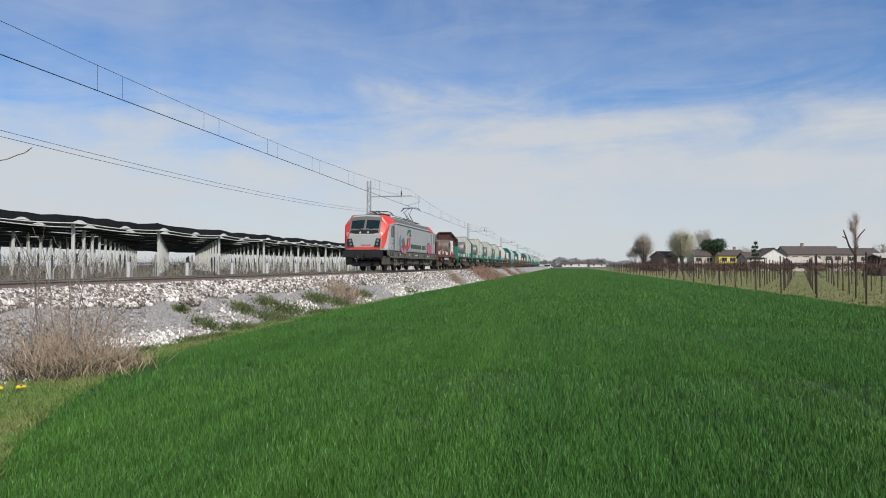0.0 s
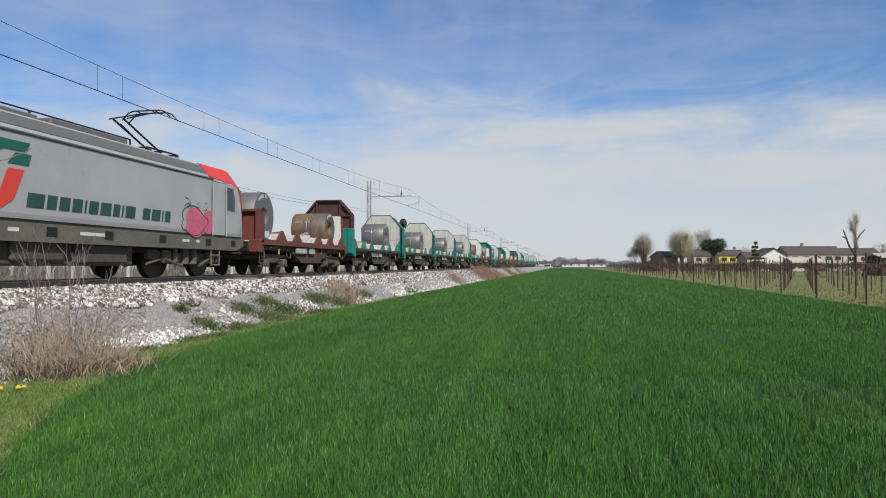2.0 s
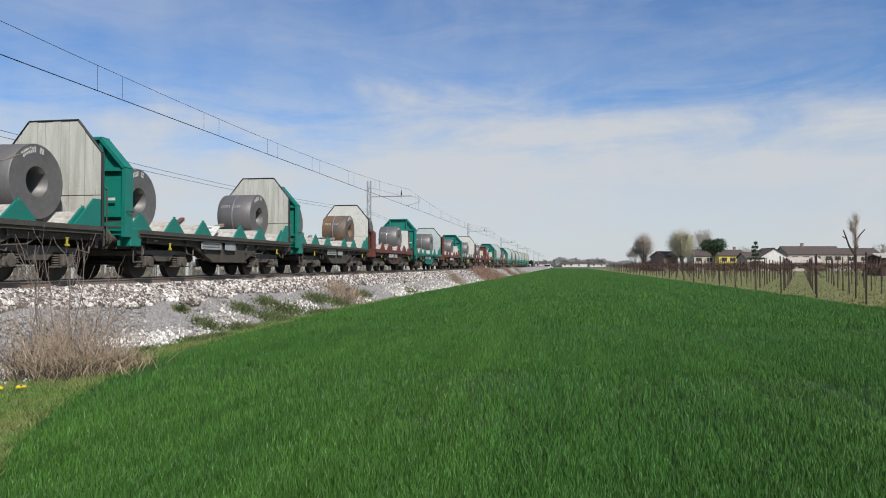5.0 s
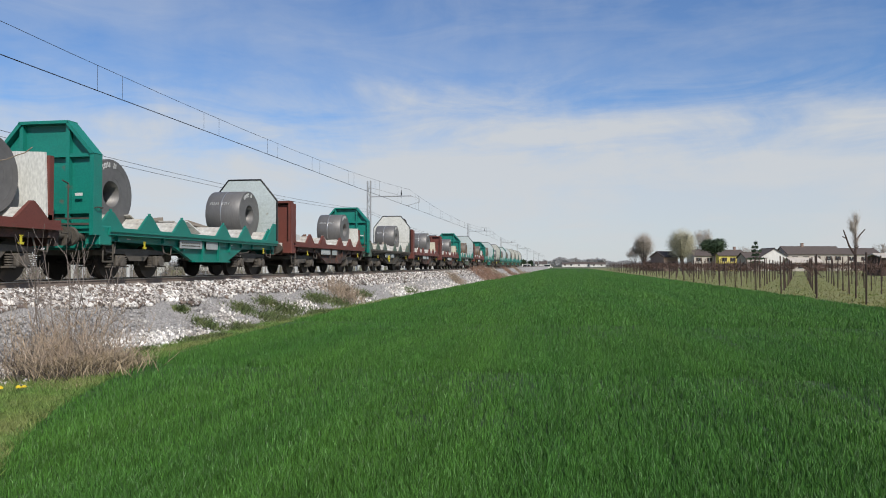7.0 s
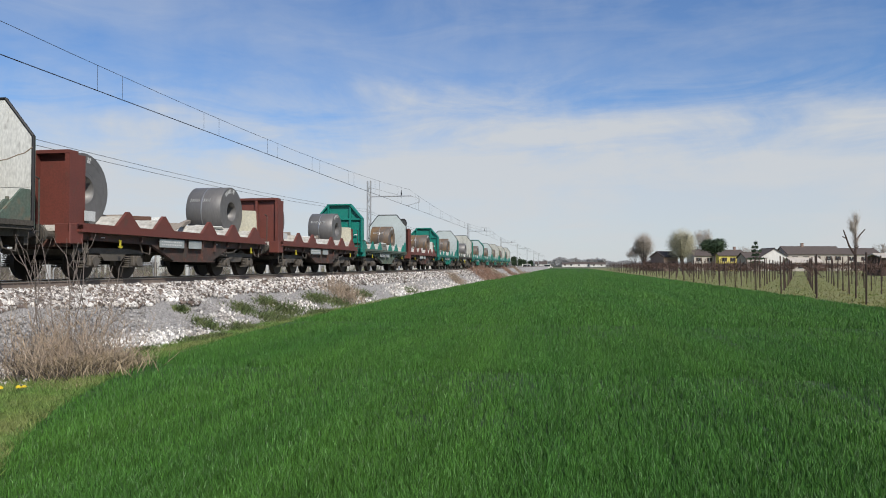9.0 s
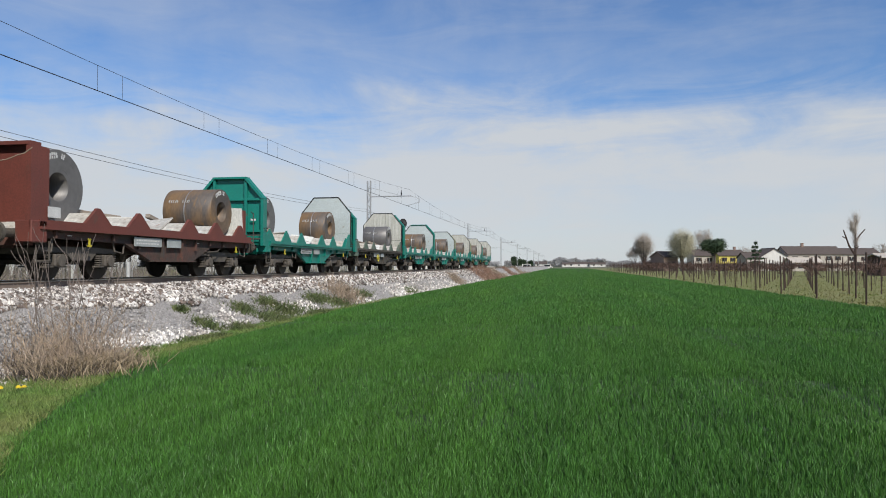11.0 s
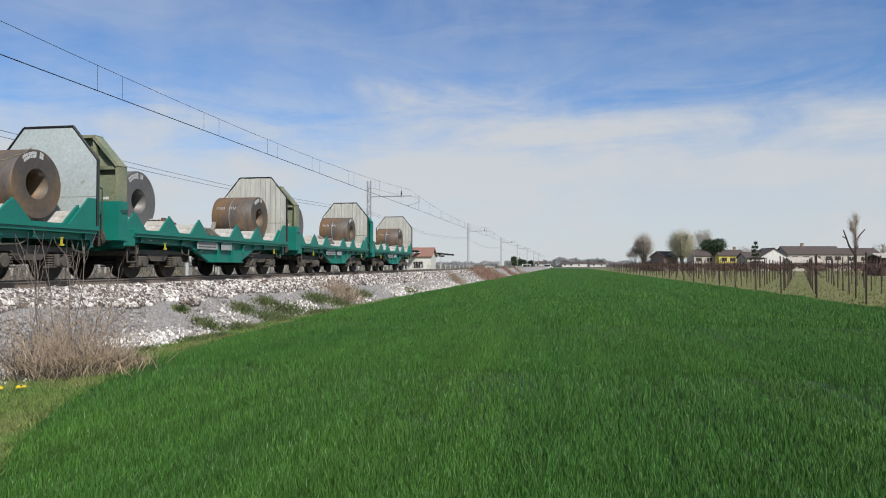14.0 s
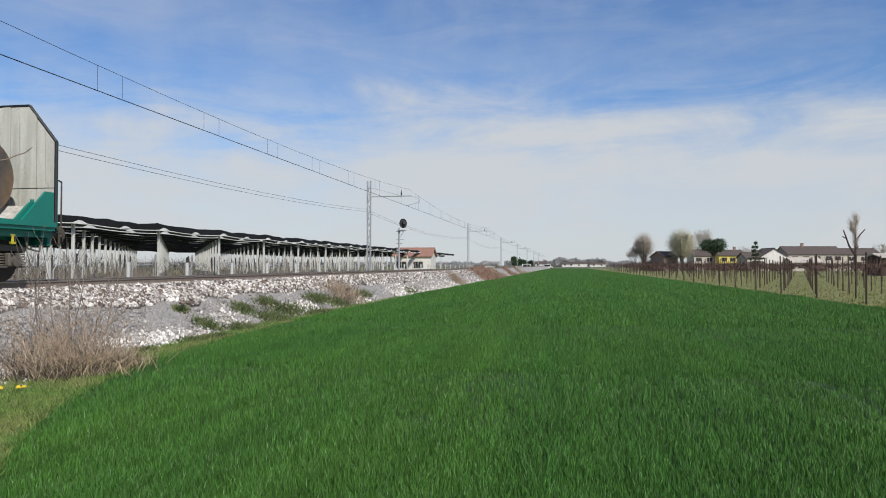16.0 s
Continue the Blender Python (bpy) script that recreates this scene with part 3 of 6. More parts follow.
def net_sheet():
    """Bunched black net lying over the ridge wires, a pale cable under each."""
    y0, y1 = NET_Y0 + 17 - 5 * NET_DY, NET_Y0 + 17 + 16 * NET_DY
    for i in range(15):
        xr = NET_X - NET_DX * i

        def make(bm):
            prof = [(0.42, -0.04), (0.30, 0.12), (0.12, 0.33), (0.0, 0.40), (-0.12, 0.33), (-0.30, 0.12), (-0.42, -0.04), (0.0, 0.04), (0.42, -0.04)]
            n = int((y1 - y0) / 1.2)
            rows = []
            for k in range(n + 1):
                y = y0 + (y1 - y0) * k / n
                low = 0.26 + 0.16 * noise.noise((y * 0.25, 3.0 * i, 1.0)) if i else 0.0
                rows.append([bm.verts.new((xr + a, y, 4.42 + b * (1 + 0.35 * noise.noise((y * 0.5, a, i))) - (low if b < 0.1 else 0.0) - net_sag(y, i) * 0.6)) for a, b in prof])
            for u, v in zip(rows, rows[1:]):
                for k in range(len(prof) - 1):
                    bm.faces.new((u[k], u[k + 1], v[k + 1], v[k]))
        ob = part("hail_net", make, M_NET)
        tagged(ob, "black hail net gathered along the post tops", "net", "hail nets of the orchard")

        def cable(bm):
            n = int((y1 - y0) / 1.6)
            bm_path(bm, [(xr + 0.47, y0 + (y1 - y0) * k / n, 4.34 - net_sag(y0 + (y1 - y0) * k / n, i)) for k in range(n + 1)], 0.036, 5)
        tagged(part("tie_cable", cable, M_WHITECAP), "white sheathed cable sagging between the net posts", "cable", "tie cables of the orchard nets")
        # white plastic clamps where the net is pinned half-way between posts
        for j in range(0, 17 if i < 4 else 0):
            y = y0 + NET_DY * (j + 0.5 + 0.5 * (i % 2))
            c = part("net_clamp", lambda bm: bm_prism(bm, [(-0.6, -0.04), (0.6, -0.04), (0.12, 0.10), (-0.12, 0.10)], "x", -0.03, 0.03), M_WHITECAP, key="net_clamp", at=(xr + 0.40, y, 4.30))
            tagged(c, "white plastic sheet pinning the black net", "clamp", "clamps on the orchard nets")


net_sheet()


# ---- vineyard ----
VX, VY, VDX, VDY = 12.85, 34.0, 1.83, 6.1


def vineyard():
    rng = random.Random(5)
    first = None
    n = 0
    for i in range(26):
        for j in range(-1, 34):
            if n > 290 and (i > 8 or j > 24):
                continue
            x, y = VX + VDX * i, VY + VDY * j
            lean = pose(0, 0, 0, rng.uniform(-1.5, 1.5), rng.uniform(-1.5, 1.5), rng.uniform(0, 90))
            m = Matrix.Translation((x + rng.uniform(-0.06, 0.06), y + rng.uniform(-0.15, 0.15), 0)) @ lean
            if first is None:
                first = part("vine_post", boxes((-0.031, 0.031, -0.031, 0.031, -0.1, 2.3), bevel=0.006), M_RUSTPOST)
                tagged(first, "dark rusty vineyard post in the grass", "post", "posts of the vineyard")
                first.matrix_basis = m
            else:
                copy_thing(first, m)
            n += 1


vineyard()


def blades(name, pts, height, width, mat, label, category, rng, lean=0.35, segs=1):
    """Many thin upright leaves in one mesh."""
    n = len(pts)
    ang = rng.uniform(0, 2 * np.pi, n)
    h = height * rng.uniform(0.6, 1.2, n)
    w = width * rng.uniform(0.7, 1.3, n)
    lx, ly = rng.normal(0, lean, n) * h, rng.normal(0, lean, n) * h
    dx, dy = np.cos(ang) * w / 2, np.sin(ang) * w / 2
    p = pts
    a = np.stack([p[:, 0] - dx, p[:, 1] - dy, p[:, 2]], -1)
    b = np.stack([p[:, 0] + dx, p[:, 1] + dy, p[:, 2]], -1)
    if segs == 1:
        c = np.stack([p[:, 0] + lx, p[:, 1] + ly, p[:, 2] + h], -1)
        v = np.stack([a, b, c], 1).reshape(-1, 3)
        f = np.arange(3 * n).reshape(-1, 3)
    else:
        c = np.stack([p[:, 0] + lx * 0.35 - dx * 0.8, p[:, 1] + ly * 0.35 - dy * 0.8, p[:, 2] + h * 0.62], -1)
        d = np.stack([p[:, 0] + lx * 0.35 + dx * 0.8, p[:, 1] + ly * 0.35 + dy * 0.8, p[:, 2] + h * 0.62], -1)
        e = np.stack([p[:, 0] + lx * 1.2, p[:, 1] + ly * 1.2, p[:, 2] + h * 0.97], -1)
        v = np.stack([a, b, c, d, e], 1).reshape(-1, 3)
        o = (np.arange(n) * 5)[:, None]
        f = np.concatenate([o + np.array([0, 1, 3]), o + np.array([0, 3, 2]), o + np.array([2, 3, 4])])
    ob = new(name, raw_mesh(name, v, f, mat))
    return tagged(ob, label, category, kind="stuff")


def patches(x, y, size, long, seed):
    """Smooth random patches over the ground, 0 to 1; long: how much longer they are along y."""
    g = np.random.default_rng(seed).uniform(0, 1, (128, 128))
    u, v = x / size + 40.0, y / (size * long) + 7.0
    i, j = np.floor(u).astype(int), np.floor(v).astype(int)
    a, b = u - i, v - j
    a, b = a * a * (3 - 2 * a), b * b * (3 - 2 * b)
    i, j, i2, j2 = i % 128, j % 128, (i + 1) % 128, (j + 1) % 128
    return (g[i, j] * (1 - a) + g[i2, j] * a) * (1 - b) + (g[i, j2] * (1 - a) + g[i2, j2] * a) * b


def wheat():
    rng = np.random.default_rng(4)

    def patch(n, y0, y1):
        y = 1.0 / (1 / y0 + (1 / y1 - 1 / y0) * rng.uniform(0, 1, n))
        lo = np.array([crop_edge(v) for v in y])
        left, right = np.maximum(lo, -(y * 0.86 + 1)), np.minimum(12.1, y * 0.50 + 1.5)
        x = left + (right - left) * rng.uniform(0, 1, n)
        x = np.round(x / 0.14) * 0.14 + rng.normal(0, 0.045, n)
        # wheel tracks of the drill and a ragged margin
        track = np.abs(x - 3.6 - 0.12 * np.sin(y * 0.35)) < 0.15
        keep = (x > lo - 0.05) & ~(track & (rng.uniform(0, 1, n) < 0.3)) & (rng.uniform(0, 1, n) < 0.35 + (x - lo) / 0.7)
        # thin and short spots between the tufts
        tuft = 0.6 * patches(x, y, 0.22, 2.2, 1) + 0.4 * patches(x, y, 1.3, 3.0, 2)
        keep &= rng.uniform(0, 1, n) < 0.35 + 1.3 * tuft
        x, y, tuft, track = x[keep], y[keep], tuft[keep], track[keep]
        rise = (0.66 + 0.68 * tuft) * np.where(track, 0.72, 1.0) * np.clip(0.55 + (x - lo[keep]) / 1.6, 0.55, 1.0)
        return np.stack([x, y, np.full(len(x), -0.01)], -1), rise
    for name, n, y0, y1, high, wide, lean, segs in (("wheat_near", 500000, 3.6, 17.0, 0.112, 0.0058, 0.16, 2), ("wheat_middle", 300000, 11.5, 28.0, 0.118, 0.0105, 0.18, 1),
                                                    ("wheat_middle", 220000, 21.0, 48.0, 0.145, 0.026, 0.2, 1), ("wheat_far", 210000, 38.0, 400.0, 0.16, 0.06, 0.2, 1)):
        pts, rise = patch(n, y0, y1)
        blades(name, pts, high * rise, wide, M_WHEAT, "young green wheat in drilled rows", "crop", rng, lean, segs)


wheat()


# ---- things under and before the nets ----
def orchard_growth():
    rng = np.random.default_rng(21)
    n = 95000
    row = rng.integers(0, 24, n)
    x = -28.6 - 2.75 * row + rng.normal(0, 0.28, n)
    y = near_far(rng, n, 16.0, 200.0)
    z = np.clip(np.abs(rng.normal(0.3, 0.85, n)), 0, 2.1) * np.where(row > 12, 1.25, 1.0)
    blades("orchard_canes", np.stack([x, y, z], -1), 0.7, 0.034, M_DRYGREY, "bare grey-brown branches of trained fruit trees", "orchard", rng, 0.6)
    n = 16000
    y = near_far(rng, n, 14.0, 150.0)
    x = rng.uniform(-27.5, -17.3, n)
    blades("orchard_grass", np.stack([x, y, np.zeros(n)], -1), 0.28, 0.05, M_DEADGRASS, "pale dead grass beyond the fence", "grass", rng, 0.5)


orchard_growth()


def orchard_stakes():
    """Short pale stakes that hold the young trees, two rows of every three posts deep."""
    rng = random.Random(61)
    first = None
    for i in range(4):
        for j in range(18):
            m = Matrix.Translation((-28.6 - 2.75 * i, 18.0 + 4.75 * j + rng.uniform(-0.2, 0.2), 0)) @ pose(0, 0, 0, rng.uniform(-1.5, 1.5), rng.uniform(-1.5, 1.5), 0)
            if first is None:
                first = part("tree_stake", boxes((-0.045, 0.045, -0.045, 0.045, -0.1, 2.5), bevel=0.012), M_SLEEPER)
                tagged(first, "slim grey concrete stake among young fruit trees", "stake", "stakes of the orchard")
                first.matrix_basis = m
            else:
                copy_thing(first, m)


orchard_stakes()


def lineside_fence():
    first = None
    for k in range(26):
        y = 17.5 + 4.6 * k
        m = Matrix.Translation((-17.6, y, 0))
        if first is None:
            first = new("fence_panel")
            tagged(first, "pale concrete fence post with a hooped grey rail", "fence", "panels of the lineside fence")
            part("post", boxes((-0.06, 0.06, -0.06, 0.06, -0.1, 1.85), bevel=0.015), M_WHITEPOST, first, "pale concrete post")

            def hoop(bm):
                bm_path(bm, [(0, a, b) for a, b in ((0.25, 0.0), (0.25, 1.55), (0.40, 1.72), (1.6, 1.76), (1.78, 1.6), (1.8, 0.0))], 0.018)
            part("hoop_rail", hoop, M_STEEL, first)

            def low_rail(bm):
                bm_tube(bm, (0, 0.0, 0.72), (0, 4.6, 0.72), 0.03, seg=6)
                bm_tube(bm, (0, 0.0, 0.40), (0, 4.6, 0.40), 0.03, seg=6)
            part("low_rail", low_rail, M_DRYGREY, first, "grey low fence rails")
            first.matrix_basis = m
        else:
            copy_thing(first, m)


lineside_fence()


# ---- vines ----
def vines():
    """Canes fan out from the head of each vine; the vines stand in a regular grid."""
    rng = np.random.default_rng(6)
    per = 26
    heads = [(VX + VDX * i, VY + VDY * j) for i in range(22) for j in range(-1, 30)]
    h = np.repeat(np.array(heads), per, axis=0)
    n = len(h)
    u = rng.uniform(0, 1, n)
    x = h[:, 0] + rng.normal(0, 0.08, n)
    y = h[:, 1] + rng.normal(0, 1, n) * (0.15 + 0.95 * u)
    z = 1.05 + 0.78 * u
    blades("vine_canes", np.stack([x, y, z], -1), 0.34, 0.045, M_CORDON, "bare brown vine canes tied to the wires", "vines", rng, 0.9)
    far = 12000
    row = rng.integers(0, 30, far)
    xf = VX + VDX * row + rng.normal(0, 0.10, far)
    yf = near_far(rng, far, 90.0, 240.0)
    zf = np.clip(rng.normal(1.62, 0.14, far), 1.2, 1.9)
    blades("far_vine_canes", np.stack([xf, yf, zf], -1), 0.38, 0.05, M_CORDON, "bare brown vine canes in far rows", "vines", rng, 0.9)
    t = np.array(heads) + np.array([0.05, 0.12])
    blades("vine_trunks", np.stack([t[:, 0], t[:, 1], np.zeros(len(t))], -1), 1.5, 0.05, M_RUSTPOST, "thin dark vine trunks", "vines", rng, 0.03)


vines()


def vine_wires():
    for i in range(8):
        x = VX + VDX * i
        for z in (1.1, 1.75):
            wv = part("vine_wire", tubes(((x, 28, z), (x, 230, z), 0.006), seg=4), M_WIRE, key=("vw", i, z))
            tagged(wv, "thin wire between vineyard posts", "wire", "wires of the vineyard")


vine_wires()


# ---- houses ----
def house(name, x, y, width, depth, eave, ridge, turn, wall_mat, roof_mat, label, windows=(), chimney=None, hip=0.0, overhang=0.35):
    h = new(name)
    tagged(h, label, "house")
    h.matrix_basis = pose(x, y, 0, 0, 0, turn)
    a, b = width / 2, depth / 2

    def walls(bm):
        lo = 0.01
        bm_box(bm, -a, a, -b, b, -0.1, eave)
        for s in (-1, 1):
            bm_prism(bm, [(-b, eave), (b, eave), (0, ridge - 0.12)], "x", *sorted((s * (a - hip - lo), s * (a - hip - 0.25))))
    part("wall", walls, wall_mat, h)

    def roof(bm):
        o, t = overhang, 0.16
        dz = o * (ridge - eave) / b
        for s in (-1, 1):
            bm_prism(bm, [(s * (b + o), eave - dz), (s * (b + o), eave - dz + t), (0, ridge + t), (0, ridge)], "x", -a - o + hip * 0.6, a + o - hip * 0.6)
        bm_tube(bm, (-a - o, 0, ridge + t), (a + o, 0, ridge + t), 0.13, seg=6)
    part("roof", roof, roof_mat, h)
    for wx, wz, ww, wh in windows:
        win = part("window", boxes((wx - ww / 2, wx + ww / 2, -b - 0.03, -b + 0.05, wz, wz + wh)), M_DARKPANE, h, "dark window")
        part("frame", boxes((wx - ww / 2 - 0.1, wx + ww / 2 + 0.1, -b - 0.06, -b + 0.02, wz - 0.12, wz - 0.01), (wx - 0.03, wx + 0.03, -b - 0.05, -b - 0.031, wz, wz + wh)), M_PLASTER, win)
        for s in (-1, 1):
            part("shutter", boxes((*sorted((wx + s * (ww / 2 + 0.03), wx + s * (ww / 2 + 0.45))), -b - 0.08, -b - 0.02, wz, wz + wh)), M_RUSTPOST, win)
    if chimney is not None:
        part("chimney", boxes((chimney - 0.35, chimney + 0.35, -0.35, 0.35, ridge - 0.6, ridge + 1.1), (chimney - 0.45, chimney + 0.45, -0.45, 0.45, ridge + 1.1, ridge + 1.25)), M_BRICK, h)
    return h


house("farmhouse", 76.6, 247.0, 17.5, 9, 5.3, 7.6, 10, M_GREYPLASTER, M_TILE, "long plastered farmhouse with a brown tiled roof",
      [(-6.5, 3.3, 1.0, 1.3), (-3.0, 3.3, 1.0, 1.3), (0.6, 3.3, 1.0, 1.3), (4.2, 3.3, 1.0, 1.3), (7, 3.3, 1.0, 1.3), (-6.5, 0.9, 1.0, 1.4), (-3.0, 0.9, 1.0, 1.4), (4.2, 0.9, 1.0, 1.4)], chimney=-2.0)
house("farm_barn", 91.2, 249.6, 12.0, 9, 5.2, 7.0, 10, M_GREYPLASTER, M_TILE, "pale barn wing with a brown tiled roof",
      [(-3.5, 3.2, 1.1, 1.2), (0.5, 3.2, 1.1, 1.2), (3.5, 3.2, 1.1, 1.2), (-2, 0.6, 2.0, 2.2), (2.5, 0.6, 2.0, 2.2)])
house("white_house", 62.6, 240.0, 8.5, 9.0, 4.2, 6.9, 100, M_PLASTER, M_TILE, "white rendered house with a low gable", [(-2.0, 2.6, 0.9, 1.1), (1.8, 2.6, 0.9, 1.1)])
house("grey_shed", 57.2, 238.5, 6.0, 7.0, 4.0, 5.6, 10, M_GREYPLASTER, M_TILE, "grey shed with a brown roof beside the white house", [(0, 1.2, 1.8, 1.8)])
house("low_outbuilding", 68.5, 226.0, 9.0, 5.0, 2.6, 3.9, 14, M_GREYPLASTER, M_GREYPLASTER, "low beige outbuilding before the farmhouse", [(-2, 0.8, 1.0, 1.0)])
house("yellow_house", 53.2, 252.5, 8.6, 8.0, 5.0, 6.7, 8, M_YPLASTER, M_TILE, "yellow house with dark shutters and brown roof",
      [(-2.6, 3.0, 0.9, 1.3), (0.2, 3.0, 0.9, 1.3), (2.9, 3.0, 0.9, 1.3), (-2.6, 0.7, 0.9, 1.4), (0.2, 0.4, 1.1, 2.0), (2.9, 0.7, 0.9, 1.4)], chimney=2.2)
house("olive_house", 45.2, 255.5, 7.2, 8.0, 5.0, 6.9, 8, M_GREYPLASTER, M_TILE, "dull plastered house with a brown roof", [(-2, 3.0, 0.9, 1.3), (1.5, 3.0, 0.9, 1.3)])
house("brick_barn", 29.6, 228.5, 5.2, 6.5, 4.3, 5.8, 30, M_BRICK, M_TILE, "old brick barn with a shallow roof", [(0, 1.0, 1.6, 1.8)])
house("open_shed", 55.0, 131.5, 8.0, 5.0, 3.0, 3.5, 6, M_RUSTPOST, M_GREYPLASTER, "dark open shed at the end of the vineyard", [])
house("track_house", -31.2, 147.5, 7.6, 9.0, 3.6, 5.2, 4, M_PLASTER, M_REDTILE, "white single-storey house with a red tiled roof", [(-2.2, 1.2, 1.0, 1.3), (1.2, 1.2, 1.0, 1.3)])
for gx, gy, gw, gh in ((2.0, 860, 14, 3.0), (20.0, 870, 22, 3.4), (36.0, 865, 18, 3.0), (-22.0, 640, 10, 3.0)):
    house("far_house", gx, gy, gw, 10, gh, gh + 2.0, 3, M_PLASTER, M_TILE, "small pale house far across the fields", [(-gw * 0.25, 1.4, 1.2, 1.4), (gw * 0.25, 1.4, 1.2, 1.4)])


# ---- trees ----
def twigs_mesh(name, segs, mat):
    """Thin three-sided twigs from (start, end, radius) rows."""
    v, f = [], []
    for p, q, r in segs:
        d = (q - p).normalized()
        a = d.orthogonal().normalized() * r
        b = d.cross(a)
        k = len(v)
        v += [tuple(p + a), tuple(p - a * 0.5 + b * 0.87), tuple(p - a * 0.5 - b * 0.87), tuple(q)]
        f += [(k, k + 1, k + 3), (k + 1, k + 2, k + 3), (k + 2, k, k + 3)]
    return raw_mesh(name, v, f, mat)


def bare_tree(x, y, height, spread, mat, seed, label, upright=0.5, levels=5, z0=0.0, twig=0.024):
    rng = random.Random(seed)
    t = new("tree")
    tagged(t, label, "tree")
    t.location = (x, y, z0)
    thick, thin = [], []

    def grow(p, d, ln, r, lev):
        q = p + d * ln
        (thick if lev < 2 else thin).append((p, q, r))
        if lev >= levels:
            return
        n = 6 if lev == 0 else rng.choice((3, 3, 4))
        for k in range(n):
            s = Vector((rng.uniform(-1, 1), rng.uniform(-1, 1), rng.uniform(-0.15, 0.9) + upright * 0.5))
            e = (d * (0.55 + upright * 0.35) + s.normalized() * spread).normalized()
            grow(p.lerp(q, rng.uniform(0.6, 1.0)), e, (height * rng.uniform(0.26, 0.36) if lev == 0 else ln * rng.uniform(0.6, 0.82)), max(r * 0.55, twig * 0.5), lev + 1)
    grow(Vector((0, 0, -0.1)), Vector((0, 0, 1)), height * 0.22, height * 0.020, 0)

    def trunk(bm):
        for p, q, r in thick:
            bm_tube(bm, p, q, r, r * 0.65, seg=7)
    part("trunk", trunk, M_BARK, t)
    crown = new("crown", twigs_mesh("crown", [(p, q, max(r, twig)) for p, q, r in thin], mat))
    crown.parent = t
    return t


def twiggy_tree(x, y, height, radius, mat, seed, label, n):
    """A bare tree whose many fine twigs fill a round crown."""
    rng = random.Random(seed)
    t = new("tree")
    tagged(t, label, "tree")
    t.location = (x, y, 0)
    mid = Vector((0, 0, height * 0.54))
    limbs = []
    for k in range(11):
        a = 2 * math.pi * k / 11 + rng.uniform(-0.2, 0.2)
        u = rng.uniform(0.35, 0.75)
        limbs.append((Vector((0, 0, height * rng.uniform(0.14, 0.24))), mid + Vector((math.cos(a) * radius * u, math.sin(a) * radius * u, height * rng.uniform(-0.05, 0.26)))))

    def trunk(bm):
        bm_tube(bm, (0, 0, -0.1), (0, 0, height * 0.24), height * 0.028, height * 0.022, seg=9)
        for p, q in limbs:
            bm_tube(bm, p, q, height * 0.011, 0.03, seg=6)
    part("trunk", trunk, M_BARK, t)
    segs = []
    for _ in range(n):
        p, q = limbs[rng.randrange(11)]
        a = p.lerp(q, rng.uniform(0.25, 1.0))
        d = Vector((rng.gauss(0, 1), rng.gauss(0, 1), rng.gauss(0.35, 0.8))).normalized()
        e = mid + Vector((d.x * radius, d.y * radius, d.z * height * 0.45)) * rng.uniform(0.55, 1.0)
        if e.z < height * 0.10:
            continue
        m = a.lerp(e, 0.55) + Vector((0, 0, 0.3))
        segs += [(a, m, 0.026), (m, e + Vector((0, 0, 0.2)), 0.022)]
    crown = new("crown", twigs_mesh("crown", segs, mat))
    crown.parent = t
    return t


def leafy_crown(t, name, centre, size, n, leaf, mat, seed, clumps=14, flat=1.0):
    """Small leaf cards gathered in clumps with gaps between them."""
    rng = np.random.default_rng(seed)
    c = rng.normal(0, 1, (clumps, 3))
    c /= np.linalg.norm(c, axis=1)[:, None]
    c = c * rng.uniform(0.45, 0.85, (clumps, 1)) * np.array(size) + np.array(centre)
    who = rng.integers(0, clumps, n)
    p = c[who] + rng.normal(0, 0.20, (n, 3)) * np.array(size) * np.array([1, 1, flat])
    a, b = rng.normal(0, leaf, (n, 3)), rng.normal(0, leaf, (n, 3))
    v = np.stack([p - a, p + b, p + a * 0.8], 1).reshape(-1, 3)
    ob = new(name, raw_mesh(name, v, np.arange(3 * n).reshape(-1, 3), mat))
    ob.parent = t
    return ob


def umbrella_pine(x, y, h, r):
    t = new("tree")
    tagged(t, "dark green umbrella pine with a broad crown", "tree")
    t.location = (x, y, 0)
    part("trunk", lambda bm: (bm_tube(bm, (0, 0, -0.1), (0.3, 0, h * 0.55), 0.32, 0.22), [bm_tube(bm, (0.3, 0, h * 0.5), (math.cos(k) * r * 0.5, math.sin(k) * r * 0.5, h * 0.75), 0.14, 0.06) for k in range(6)]), M_BARK, t)
    leafy_crown(t, "crown", (0.2, 0, h * 0.76), (r * 0.86, r * 0.86, h * 0.20), 5200, 0.22, M_PINE, 31, 20)


def cedar(x, y, h):
    t = new("tree")
    tagged(t, "dark ragged cedar beside the white house", "tree")
    t.location = (x, y, 0)
    part("trunk", lambda bm: bm_tube(bm, (0, 0, -0.1), (0, 0, h), 0.22, 0.04), M_BARK, t)
    rng = np.random.default_rng(33)
    n = 1300
    lev = rng.integers(0, 6, n)
    z = h * (0.30 + 0.135 * lev) + rng.normal(0, 0.13, n)
    rad = (h * (0.34 + 0.12 * np.sin(lev * 2.3)) * (1.12 - z / h)) * np.sqrt(rng.uniform(0, 1, n))
    ang = rng.integers(0, 3, n) * 2.09 + lev * 1.3 + rng.normal(0, 0.2, n)
    p = np.stack([np.cos(ang) * rad, np.sin(ang) * rad, z], -1)
    a, b = rng.normal(0, 0.2, (n, 3)), rng.normal(0, 0.2, (n, 3))
    v = np.stack([p - a, p + b, p + a * 0.8], 1).reshape(-1, 3)
    ob = new("crown", raw_mesh("crown", v, np.arange(3 * n).reshape(-1, 3), M_PINE))
    ob.parent = t


